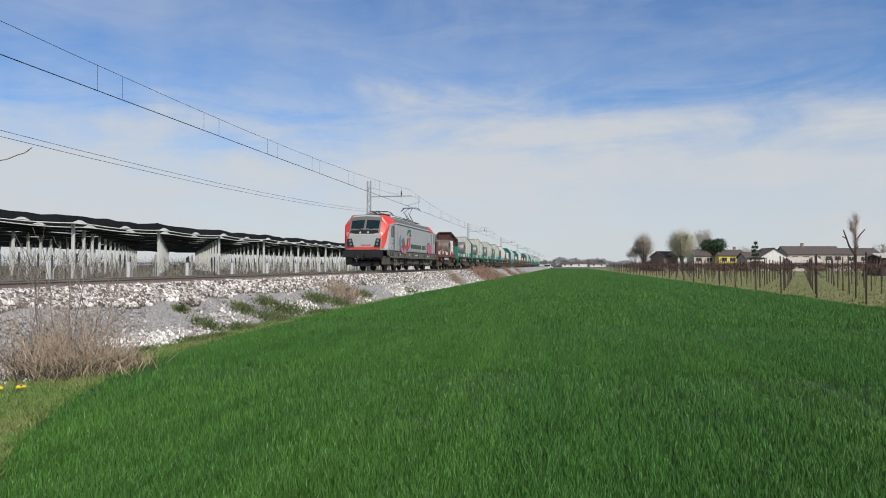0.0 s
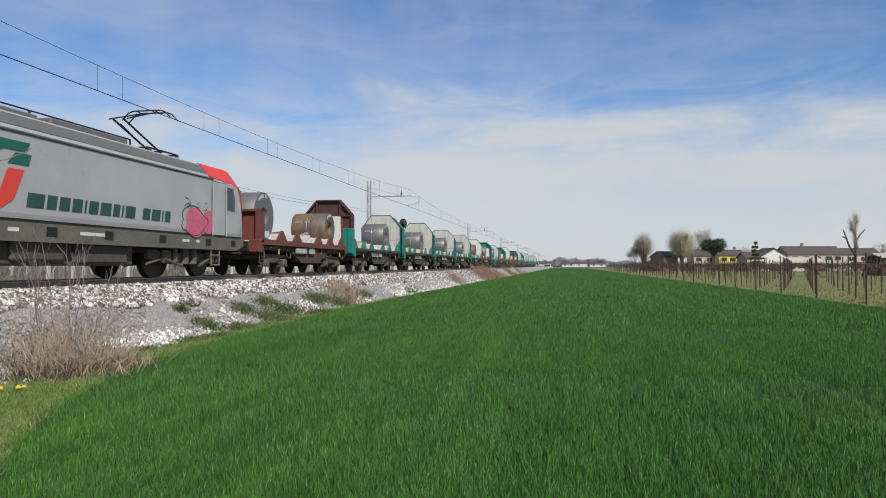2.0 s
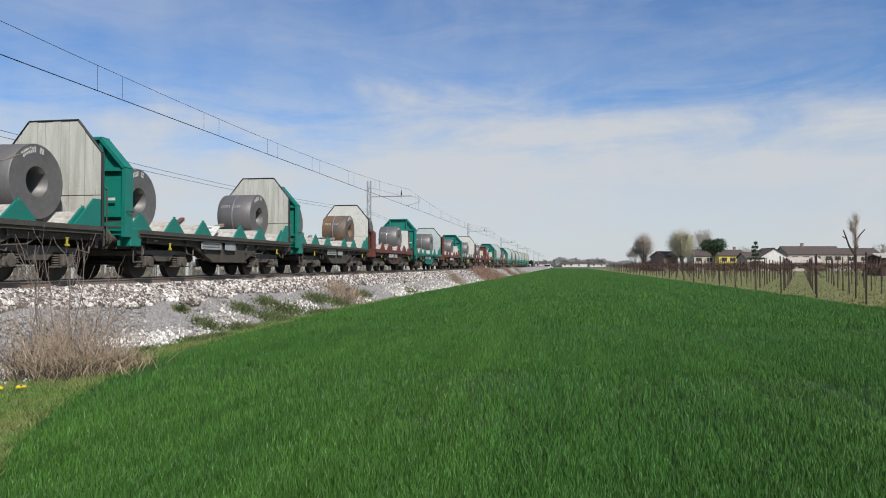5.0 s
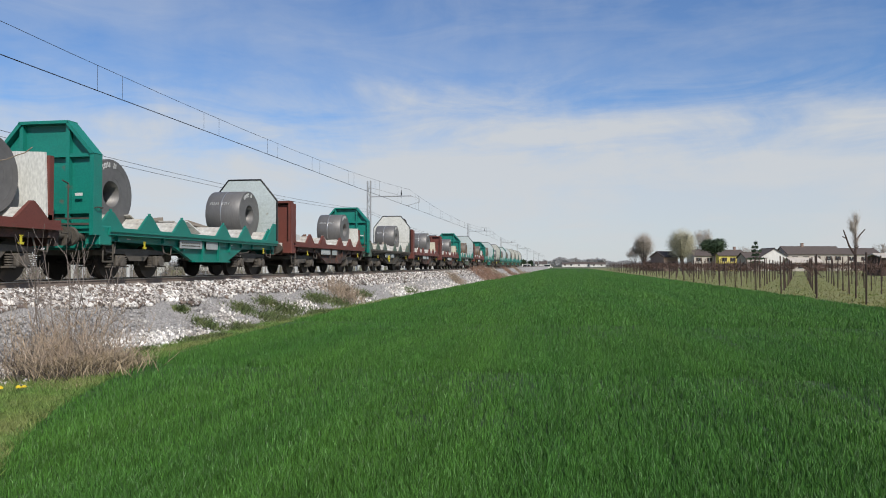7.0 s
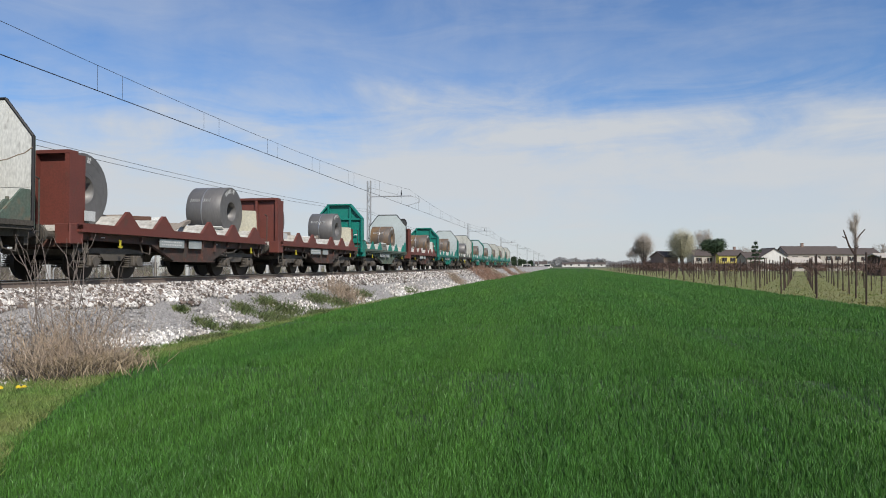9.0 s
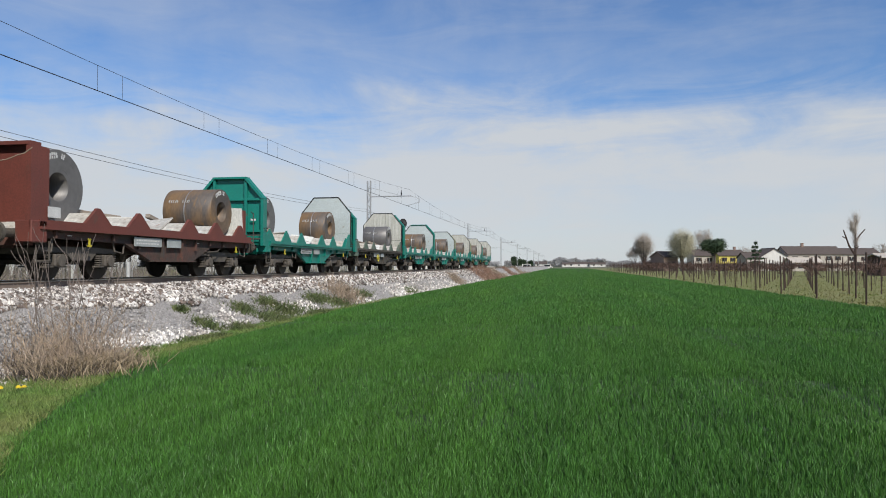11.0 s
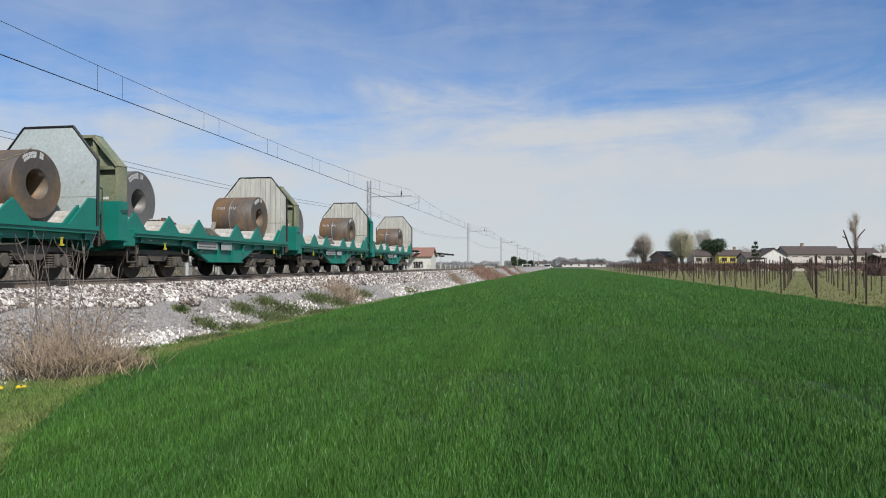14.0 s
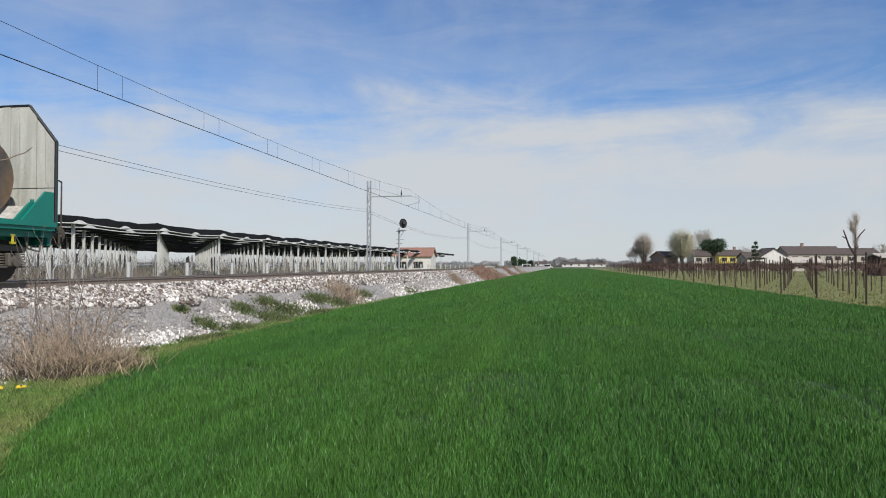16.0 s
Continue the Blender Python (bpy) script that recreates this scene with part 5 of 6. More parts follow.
    if front == "faded":
        tagged(ribbed_wall(w, M_FADEDWALL, ("fwall", "faded"), top), "faded olive ribbed end wall")
        part("lower_wall", boxes((-1.39, 1.39, 0.17, 0.19, 1.0, 2.0), (1.375, 1.39, 0.195, 0.55, 1.0, 2.0), (-1.39, -1.375, 0.195, 0.55, 1.0, 2.0)), M_TEAL, w, "teal lower end panel", key="fadedlow")
    elif front == "tall":
        ribbed_wall(w, M_TEAL, ("fwall", "teal"), top)
    elif front == "brown_top":
        wl_ = ribbed_wall(w, M_DARKBROWN, ("fwall", "hybrid"), top)
        tagged(wl_, "dark brown ribbed end wall")
        part("lower_wall", boxes((-1.39, 1.39, 0.16, 0.55, 1.0, 2.35), bevel=0.02), M_TEAL, w, "teal lower end panel")
    else:
        lk = (pk, low_top)
        lowall = part("end_wall", boxes((-1.30, 1.30, 0.62, 0.68, 1.15, low_top)), paint, w, "low brown steel end wall", key=("lowwall", lk))
        for x in (-1.30, -0.45, 0.36, 1.20):
            part("rib", boxes((x, x + 0.10, 0.48, 0.615, 1.15, low_top - 0.045)), paint, lowall, key=("lowrib", x, lk))
        part("top_rail", boxes((-1.31, 1.31, 0.47, 0.80, low_top - 0.04, low_top + 0.04)), paint, lowall, key=("lowtop", lk))
        for s in (-1, 1):
            part("side_plate", boxes((*sorted((s * 1.305, s * 1.335)), 0.47, 1.02, 1.15, low_top - 0.045)), paint, lowall, key=("lowside", s, lk))
    kinds = {"planks": (M_PLANK, True, "rear wall lined with bleached boards"), "galv": (M_GALV, False, "rear wall lined with galvanised sheet"),
             "white": (M_WHITEWALL, False, "chipped white rear wall")}
    if rear in kinds:
        mt, pl, lb = kinds[rear]
        tagged(lined_wall(w, mt, sill if sill is not M_UNDER else paint, ("rwall", rear, sill.name, pk), pl, peak), lb)
    else:
        sheet = part("rear_liner", lambda bm: bm_prism(bm, [(-1.05, 1.2), (1.08, 1.2), (1.02, liner), (0.2, liner + 0.04), (-1.0, liner - 0.02)], "y", 11.20, 11.26), M_CREAM if rear == "cream" else M_WHITEWALL, w, "chipped pale steel liner", key=("liner", rear, liner))
        part("stiffener", boxes((-1.1, 1.1, 11.265, 11.36, 1.2, 1.5), (0.95, 1.10, 11.265, 11.40, 1.2, liner - 0.07), (-1.1, -0.95, 11.265, 11.40, 1.2, liner - 0.07)), paint, w, key=("stiff", pk, liner))
    # data boards, lever
    brd = part("data_board", boxes((1.325, 1.345, 4.22, 5.52, 0.87, 1.11), (1.325, 1.345, 5.80, 6.55, 0.87, 1.11)), M_BOARD, w, key="board")

    def bars(bm):
        rng = random.Random(3)
        for row in range(2):
            yy = 4.30
            while yy < 5.40:
                ln = rng.uniform(0.04, 0.11)
                bm_box(bm, 1.346, 1.349, yy, yy + ln, 0.93 + 0.08 * row, 0.97 + 0.08 * row)
                yy += ln + 0.03
    part("data_lines", bars, M_CHALK if serrated else M_UNDER, brd, key=("bars", serrated))
    for yy in (2.39, 10.13):
        part("brake_lever", lambda bm: (bm_box(bm, 1.33, 1.36, -0.02, 0.02, 0.84, 0.99), bm_prism(bm, [(-0.08, 0.85), (-0.05, 0.80), (0.05, 0.80), (0.08, 0.85), (0.03, 0.84), (-0.03, 0.84)], "x", 1.325, 1.365), bm_box(bm, 1.33, 1.36, -0.045, 0.045, 0.98, 1.0)), M_SIGNYEL, w, "yellow brake lever", at=(0, yy, 0), key="lever")
    if paint is M_OLDTEAL:
        part("brake_wheel", lambda bm: (bm_path(bm, [(1.40, 4.95 + 0.20 * math.cos(0.393 * k), 0.80 + 0.20 * math.sin(0.393 * k)) for k in range(17)], 0.02), [bm_path(bm, [(1.40, 4.95, 0.80), (1.40, 4.95 + 0.19 * math.cos(1.57 * k), 0.80 + 0.19 * math.sin(1.57 * k))], 0.014) for k in range(4)], bm_tube(bm, (1.25, 4.95, 0.80), (1.41, 4.95, 0.80), 0.03)), M_SIGNYEL, w, "yellow-green hand brake wheel", key="bwheel")
    for yy, sz in ((1.75, 0.10), (4.3, 0.14), (7.6, 0.12)):
        part("notice_plate", boxes((1.242, 1.248, yy, yy + sz * 1.6, 1.035, 1.125)), M_CHALK, w, "small white notice plate", key=("notice", yy))
    if serrated:
        part("plate", boxes((1.365, 1.372, 0.95, 1.35, 1.42, 1.66)), M_CHALK, w, "white data plate", key="wplate")
    return w


def coil(y, R, width, mat, mark_seed, label, cx=0.0, z=None):
    """One steel coil lying across the wagon in its saddle."""
    r = 0.35
    c = new("steel_coil")
    tagged(c, label, "steel coil", "coils on the train")
    cz = z if z is not None else 1.42 + R
    rides(c, TRACK + cx, y, RAIL + cz)
    h = width / 2
    body = part("roll", lambda bm: bm_ring(bm, 0, 0, 0, r, R, -h, h, 48), mat, c, key=("roll", R, width, mat.name))
    # windings on the flat sides
    for s in (-1, 1):
        for k, a in enumerate((r + 0.10, r + (R - r) * 0.68)):
            part("winding_edge", lambda bm: bm_ring(bm, 0, 0, 0, a, a + 0.006, min(s * h, s * (h + 0.003)), max(s * h, s * (h + 0.003)), 40, 0.001), mat, body, key=("wind", R, width, mat.name, s, k))
    sx = -0.05 * width if mark_seed % 2 else 0.0
    part("strap", lambda bm: bm_ring(bm, 0, 0, 0, R - 0.01, R + 0.006, sx - 0.018, sx + 0.018, 48, 0.001), M_STRAP, c, "bright steel strap", key=("strap", R, sx))

    def marks(bm):
        rng = random.Random(mark_seed)
        # scrawled figures as plain dabs round the face and on the roll
        for k in range(9):
            a = 2.25 - 0.095 * k - (0.15 if k > 6 else 0)
            for q in range(2):
                rr = R * 0.80 + 0.07 * q + rng.uniform(-0.01, 0.01)
                cy, cz_ = math.cos(a) * rr, math.sin(a) * rr
                bm_box(bm, h + 0.007, h + 0.011, cy - rng.uniform(0.015, 0.034), cy + rng.uniform(0.015, 0.034), cz_ - 0.034, cz_ + 0.034)
        for k in range(9):
            a = math.pi - 0.42
            x = -h * 0.75 + k * 0.075 + (0.12 if k > 4 else 0)
            for q in range(2):
                aa = a + 0.07 * q
                p = Vector((x + rng.uniform(-0.01, 0.01), math.cos(aa) * (R + 0.008), math.sin(aa) * (R + 0.008)))
                bm_tube(bm, p, p + Vector((rng.uniform(0.02, 0.05), -math.sin(aa) * 0.03 * rng.choice((0, 1)), 0.05)), 0.013, seg=4)
    part("chalk_marks", marks, M_CHALK, c, "white hand-painted marks", key=("marks", R, width, mark_seed))
    return c


def timber(y, x, z, length, turn, mat):
    t = part("timber_beam", boxes((-0.07, 0.07, -length / 2, length / 2, -0.06, 0.06), bevel=0.01), mat, key=("timber", length, mat.name))
    tagged(t, "squared loose timber lying on the wagon saddles", "timber", "loose timbers on the train")
    rides(t, TRACK + x, y, RAIL + z, turn)
    return t


TEAL_L = "teal steel coil wagon with tall end walls"
FADE_L = "faded grey-green coil wagon with tall grimy walls"
BROWN_L = "oxide brown coil wagon with toothed low sides"
# paint, front, rear, sill, label, saddle, toothed, coil rust (front, rear), coil sizes
LIST = [
    (M_BROWN, "low", "sheet", M_BROWNSILL, BROWN_L, M_SADDLE, True, (0, 1), (0.95, 1.75), (0.78, 1.75)),
    (M_TEAL, "brown_top", "planks", M_UNDER, "teal coil wagon with a dark brown front wall", M_SADDLE, False, (1, 0), (0.84, 1.2), (0.86, 1.45)),
    (M_TEAL, "tall", "planks", M_UNDER, TEAL_L, M_SADDLETAN, False, (0, 0), (0.93, 1.2), (0.86, 1.35)),
    (M_TEAL, "tall", "planks", M_UNDER, TEAL_L, M_SADDLE, False, (0, 0), (0.93, 1.2), (0.86, 1.35)),
    (M_TEAL, "tall", "planks", M_UNDER, TEAL_L, M_SADDLE, False, (0, 0), (0.88, 1.2), (0.86, 1.35)),
    (M_TEAL, "tall", "white", M_UNDER, TEAL_L, M_SADDLE, False, (0, 1), (0.88, 1.2), (0.86, 1.35)),
    (M_BROWN, "low", "sheet", M_BROWNSILL, BROWN_L, M_SADDLE, True, (0, 0), (0.98, 1.3), (0.88, 1.3)),
    (M_TEAL, "tall", "galv", M_TEAL, TEAL_L, M_SADDLE, False, (0, 0), (0.93, 1.2), (0.88, 1.35)),
    (M_BROWN, "low", "sheet", M_BROWNSILL, BROWN_L, M_SADDLE, True, (0, 0), (0.93, 1.2), (0.86, 1.3)),
    (M_OLDTEAL, "tall", "white", M_UNDER, FADE_L, M_SADDLE, False, (0, 0), (0.93, 1.2), (0.88, 1.35)),
    (M_BROWN, "low", "cream", M_BROWNSILL, BROWN_L, M_SADDLE, True, (0, 0), (0.93, 1.2), (0.88, 1.3)),
    (M_BROWN, "low", "cream", M_BROWNSILL, BROWN_L, M_SADDLE, True, (0, 0), (0.93, 1.2), (0.84, 1.3)),
    (M_TEAL, "tall", "galv", M_OLDTEAL, TEAL_L, M_SADDLE, False, (0, 1), (0.88, 1.2), (0.82, 1.35)),
    (M_BROWN, "low", "sheet", M_BROWNSILL, BROWN_L, M_SADDLE, True, (0, 1), (0.90, 1.2), (0.78, 1.75)),
    (M_TEAL, "tall", "galv", M_TEAL, TEAL_L, M_SADDLE, False, (0, 1), (0.90, 1.2), (0.84, 1.35)),
    (M_OLDTEAL, "tall", "planks", M_UNDER, FADE_L, M_SADDLE, False, (0, 0), (0.80, 1.2), (0.78, 1.6)),
    (M_TEAL, "tall", "galv", M_TEAL, TEAL_L, M_SADDLE, False, (1, 1), (0.85, 1.2), (0.78, 1.65)),
    (M_TEAL, "tall", "galv", M_TEAL, TEAL_L, M_SADDLE, False, (0, 1), (0.85, 1.2), (0.78, 1.65)),
    (M_TEAL, "faded", "planks", M_TEAL, TEAL_L, M_SADDLE, False, (0, 1), (0.85, 1.2), (0.80, 1.6)),
    (M_TEAL, "faded", "planks", M_TEAL, TEAL_L, M_SADDLE, False, (0, 1), (0.85, 1.2), (0.80, 1.6)),
    (M_TEAL, "tall", "planks", M_TEAL, TEAL_L, M_SADDLE, False, (0, 1), (0.85, 1.2), (0.80, 1.6)),
]


# where each wagon stands off an even spacing, and the height of its leading wall
SLACK = [0.04, -0.03, 0.03, 0.0, -0.05, -0.12, -0.18, -0.08, 0.25, 0.17, 0.15, 0.20, 0.25, 0.30, 0.36, 0.20, 0.12, -0.24, -0.30, -0.17, -0.24]
REAR_TOP = {1: 3.78, 5: 3.84, 7: 3.75, 16: 3.77, 17: 3.77}
LOW_TOP = {0: 2.42, 6: 2.38}
LINER_TOP = {0: 2.90, 6: 2.92}
WALL_TOP = {1: 3.86, 7: 3.88, 12: 3.80, 16: 3.90, 17: 3.88}


def train_of_wagons():
    rng = random.Random(8)
    for k, (paint, front, rear, sill, label, saddle, toothed, rust, c1, c2) in enumerate(LIST):
        y = NOSE + LOCO + WAGON * k + 0.28 * math.sin(math.pi * k / 20) + SLACK[k]
        wagon(y, paint, front, rear, sill, label, saddle, toothed, WALL_TOP.get(k, 3.70), REAR_TOP.get(k, 3.96), LOW_TOP.get(k, 3.0), LINER_TOP.get(k, 2.42))
        coil(y + (2.10 if k == 20 else 2.25 if k >= 12 else 2.0), c1[0], c1[1], M_COILRUST if rust[0] else M_COIL, 2 * k, "rusty steel coil strapped across a wagon" if rust[0] else "dark grey steel coil strapped across a wagon", 0.0, 1.34 + c1[0])
        coil(y + (10.35 if k == 7 else 9.98), c2[0], c2[1], M_COILRUST if rust[1] else M_COIL, 2 * k + 1, "rusty steel coil strapped across a wagon" if rust[1] else "dark grey steel coil strapped across a wagon")
        for yy, mt in ((2.72, M_BEAM), (4.42, M_BEAM if k % 2 else M_RUSTBEAM), (7.05, M_BEAM)):
            tl = pose(0, 0, 0, rng.uniform(-16, 16), 0, rng.uniform(-30, 30))
            timber(y + yy, rng.uniform(0.1, 0.6), 1.715, 1.15, tl, mt)
        for yy in (3.05, 5.0, 6.2, 9.0):
            up = rng.choice((-1, 1))
            b = part("loose_board", boxes((-0.55, 0.55, -0.36, 0.36, -0.02, 0.02), bevel=0.006), (M_SADDLE, M_BEAM, M_WHITEWALL)[rng.randrange(3)])
            tagged(b, "pale scuffed loose board leaning on the saddles", "board", "loose boards on the train")
            rides(b, TRACK + rng.uniform(-0.1, 0.65), y + yy + rng.uniform(-0.15, 0.15), RAIL + 1.52, pose(0, 0, 0, up * rng.uniform(18, 36), rng.uniform(-8, 8), rng.uniform(-14, 14)))


train_of_wagons()


# ---- locomotive ----
# stations along one end: y, bottom z, half width low, half width high, side top z, shoulder half width, shoulder z, roof z
CAB = [(0.62, 1.36, 1.06, 1.05, 1.95, 0.98, 2.26, 2.30), (0.70, 1.34, 1.20, 1.18, 2.22, 1.00, 2.50, 2.55), (0.78, 1.33, 1.28, 1.26, 2.40, 1.01, 2.67, 2.72), (0.95, 1.32, 1.37, 1.35, 2.64, 1.02, 2.98, 3.03),
       (1.10, 1.32, 1.41, 1.39, 2.82, 1.02, 3.22, 3.28), (1.15, 1.32, 1.42, 1.40, 2.90, 1.00, 3.46, 3.53), (1.28, 1.32, 1.45, 1.43, 2.97, 1.00, 3.55, 3.62), (1.62, 1.32, 1.48, 1.46, 3.02, 1.03, 3.60, 3.66), (1.95, 1.32, 1.49, 1.48, 3.06, 1.04, 3.60, 3.67), (2.6, 1.32, 1.49, 1.49, 3.08, 1.04, 3.60, 3.66)]


def cab_section(y):
    """Half cross-section of the body at y from the nose: points from the bottom edge to the roof ridge."""
    y = min(y, LOCO - y)
    y = max(y, CAB[0][0])
    row = CAB[-1]
    for a, b in zip(CAB, CAB[1:]):
        if y <= b[0]:
            u = (y - a[0]) / (b[0] - a[0])
            row = tuple(p + (q - p) * u for p, q in zip(a, b))
            break
    _, zb, wl_, wh, zs, ws, zsh, zr = row
    return [Vector((wl_ - 0.02, 0, zb)), Vector((wl_, 0, zb + 0.12)), Vector((wh, 0, zs)), Vector((ws, 0, zsh)), Vector((0, 0, zr))]


def skin(y, k, side=1):
    """A point of the body's skin: k runs from 0 (bottom edge) to 4 (ridge)."""
    p = cab_section(y)
    i = min(int(k), 3)
    q = p[i].lerp(p[i + 1], k - i)
    return Vector((q.x * side, y, q.z))


def skin_patch(bm, outline, lift, side=1, n=6):
    """A panel over the skin between y limits that depend on k: outline(k) gives (y0, y1) for k from k0 to k1."""
    k0, k1, f = outline
    rows = []
    for j in range(n + 1):
        k = k0 + (k1 - k0) * j / n
        a, b = f(k)
        row = []
        for i in range(n + 1):
            y = a + (b - a) * i / n
            p = skin(y, k, side)
            du = skin(y + 0.01, k, side) - skin(y - 0.01, k, side)
            dv = skin(y, min(k + 0.01, 4), side) - skin(y, max(k - 0.01, 0), side)
            nn = du.cross(dv)
            if nn.length > 1e-9:
                nn.normalize()
            if nn.x * side < 0 or (abs(nn.x) < 1e-3 and nn.z < 0):
                nn = -nn
            row.append(bm.verts.new(p + nn * lift))
        rows.append(row)
    for u, v in zip(rows, rows[1:]):
        for i in range(n):
            bm.faces.new((u[i], u[i + 1], v[i + 1], v[i])).smooth = True


def flat_shape(bm, pts, x=1.4985, t=0.006):
    """A painted shape on the flat side: points (y, z)."""
    bm_prism(bm, pts, "x", x, x + t)


def blob(cy, cz, ry, rz, seed, n=22):
    rng = random.Random(seed)
    ph = [rng.uniform(0, 6.28) for _ in range(3)]
    return [(cy + ry * math.cos(a) * (1 + 0.13 * math.sin(3 * a + ph[0]) + 0.08 * math.sin(5 * a + ph[1])),
             cz + rz * math.sin(a) * (1 + 0.10 * math.sin(2 * a + ph[2]))) for a in (2 * math.pi * k / n for k in range(n))]


def locomotive():
    e = new("electric_locomotive")
    tagged(e, "grey electric freight locomotive with red cab ends", "locomotive")
    rides(e, TRACK, NOSE, RAIL)

    def shell(bm):
        cab = sorted({c[0] for c in CAB} | {round(0.62 + 0.08 * k, 3) for k in range(25)})
        ys = cab + [4.0 + 1.5 * k for k in range(8)] + [LOCO - c for c in reversed(cab)]
        rows = []
        for y in ys:
            p = cab_section(y)
            h = [p[i].lerp(p[i + 1], j / 4) for i in range(4) for j in range(4)] + [p[4]]
            ring = [Vector((p.x, y, p.z)) for p in h] + [Vector((-p.x, y, p.z)) for p in reversed(h[:-1])]
            rows.append([bm.verts.new(p) for p in ring])
        for u, v in zip(rows, rows[1:]):
            for k in range(len(u) - 1):
                bm.faces.new((u[k], u[k + 1], v[k + 1], v[k]))
            bm.faces.new((u[-1], u[0], v[0], v[-1]))
        bm.faces.new(rows[0])
        bm.faces.new(rows[-1])
    body = part("body", shell, M_LOCO, e)
    # roof panels, darker
    part("roof", lambda bm: [skin_patch(bm, (2.35, 4.0, lambda k: (3.4, LOCO - 3.4)), 0.012, s) for s in (1, -1)], M_LOCOROOF, body, "grimy dark grey roof panels")
    for s in (1, -1):
        part("roof_rib", tubes(((s * 1.50, 3.3, 3.12), (s * 1.50, LOCO - 3.3, 3.12), 0.03)), M_LOCOROOF, body)
    for q in (0, 1):
        def at(y):
            return LOCO - y if q else y

        def band(k0, k1, f, s, lift=0.01):
            def make(bm):
                skin_patch(bm, (k0, k1, (lambda k: tuple(at(v) for v in f(k)))), lift, s, 14)
            return make
        for s in (1, -1):
            # red sweep beside the windscreen and over the cab roof
            part("red_stripe", band(0.75, 2.0, lambda k: (0.63 + 0.03 * (k - 0.75), 0.72 + 0.72 * ((k - 0.75) / 1.25) ** 2.2), s, 0.02), M_RED, body, "red curved cab stripe")
            part("red_stripe", band(2.0, 3.0, lambda k: (0.63, 1.44 + 1.96 * min(1, (k - 2) * 5) ** 0.6), s, 0.02), M_RED, body, "red curved cab stripe")
            part("red_roof", band(3.0, 3.14, lambda k: (1.16, 3.4), s, 0.02), M_RED, body, "red cab roof edge")
            part("cab_roof", band(3.14, 4.0, lambda k: (1.14, 3.4), s, 0.014), M_LOCOROOF, body, "grey cab roof")
            part("windscreen", band(3.10, 3.93, lambda k: (0.785, 1.10), s, 0.016), M_GLASS, body, "dark tinted windscreen")
            part("screen_surround", band(3.0, 4.0, lambda k: (0.66, 1.145), s, 0.008), M_LOCOROOF, body, "dark grey windscreen surround")
            # lighter grey panel: the white highlight on the cab corner, painted on
            part("corner_highlight", band(0.1, 1.7, lambda k: (0.80 + 0.50 * max(k - 1, 0), 1.10 + 0.55 * max(k - 1, 0)), s, 0.007), M_LOCOHIGHLIGHT, body, "lighter grey corner panel, a painted highlight")
            part("cab_window", band(1.46, 1.93, lambda k: (1.74 + 0.9 * max(k - 1.72, 0) ** 1.2, 2.40), s, 0.012), M_GLASS, body, "dark cab side window")
        for s in (1, -1):
            door = part("cab_door", lambda bm: bm_box(bm, *sorted((s * 1.493, s * 1.512)), *sorted((at(2.50), at(3.36))), 1.34, 3.04, bevel=0.006), M_LOCO, e, "grey cab door with dark seams")
            part("door_seam", boxes((*sorted((s * 1.494, s * 1.503)), *sorted((at(2.48), at(3.38))), 1.33, 3.06)), M_BLACK, door, "black door seam")
            part("door_handrail", tubes(((s * 1.55, at(2.47), 1.3), (s * 1.55, at(2.47), 2.95), 0.018), ((s * 1.55, at(3.40), 1.3), (s * 1.55, at(3.40), 2.9), 0.018)), M_STEEL, door)
            part("door_step", tubes(((s * 1.44, at(2.75), 1.1), (s * 1.44, at(2.75), 0.35), 0.025), ((s * 1.44, at(3.3), 1.1), (s * 1.44, at(3.3), 0.35), 0.025), ((s * 1.44, at(2.75), 0.38), (s * 1.44, at(3.3), 0.38), 0.03), ((s * 1.44, at(2.75), 0.68), (s * 1.44, at(3.3), 0.68), 0.03)), M_SKIRT, e)
        # front face fittings
        w = -1 if not q else 1

        def front(x0, x1, z0, z1, d0, d1, bevel=0.0):
            return lambda bm: bm_box(bm, x0, x1, *sorted((at(0.62 - d1), at(0.62 - d0))), z0, z1, bevel=bevel)
        part("bumper_line", front(-1.05, 1.05, 1.38, 1.52, -0.02, 0.012), M_RED, body, "red lower front stripe")
        part("nose_panel", front(-0.86, 0.86, 1.54, 2.06, -0.02, 0.008, 0.01), M_LOCO, body, "grey front panel")
        part("nose_mark", front(-0.16, 0.42, 1.60, 1.68, 0.009, 0.012), M_SPRAYRED, body, "faded red number bar")
        for s in (-1, 1):
            part("headlight_pod", lambda bm: bm_prism(bm, [(s * 0.66, 1.55), (s * 1.06, 1.55), (s * 1.08, 2.06), (s * 0.80, 2.06)], "y", *sorted((at(0.55), at(0.63)))), M_GLASS, body, "dark glazed headlight housing")
            part("lens", lambda bm: (bm_tube(bm, (s * 0.90, at(0.545), 1.92), (s * 0.90, at(0.56), 1.92), 0.09, seg=14), bm_tube(bm, (s * 0.86, at(0.545), 1.70), (s * 0.86, at(0.56), 1.70), 0.08, seg=14)), M_LOCOROOF, body, "dull headlight lens")
            part("upper_lamp", lambda bm: bm_tube(bm, (s * 0.26, at(0.60), 2.44), (s * 0.26, at(0.70), 2.46), 0.065, seg=12), M_LAMP, body, "clear upper headlight")
            part("wiper", tubes(((s * 0.10, at(0.70), 2.66), (s * 0.66, at(0.76), 2.74), 0.014)), M_BLACK, body)
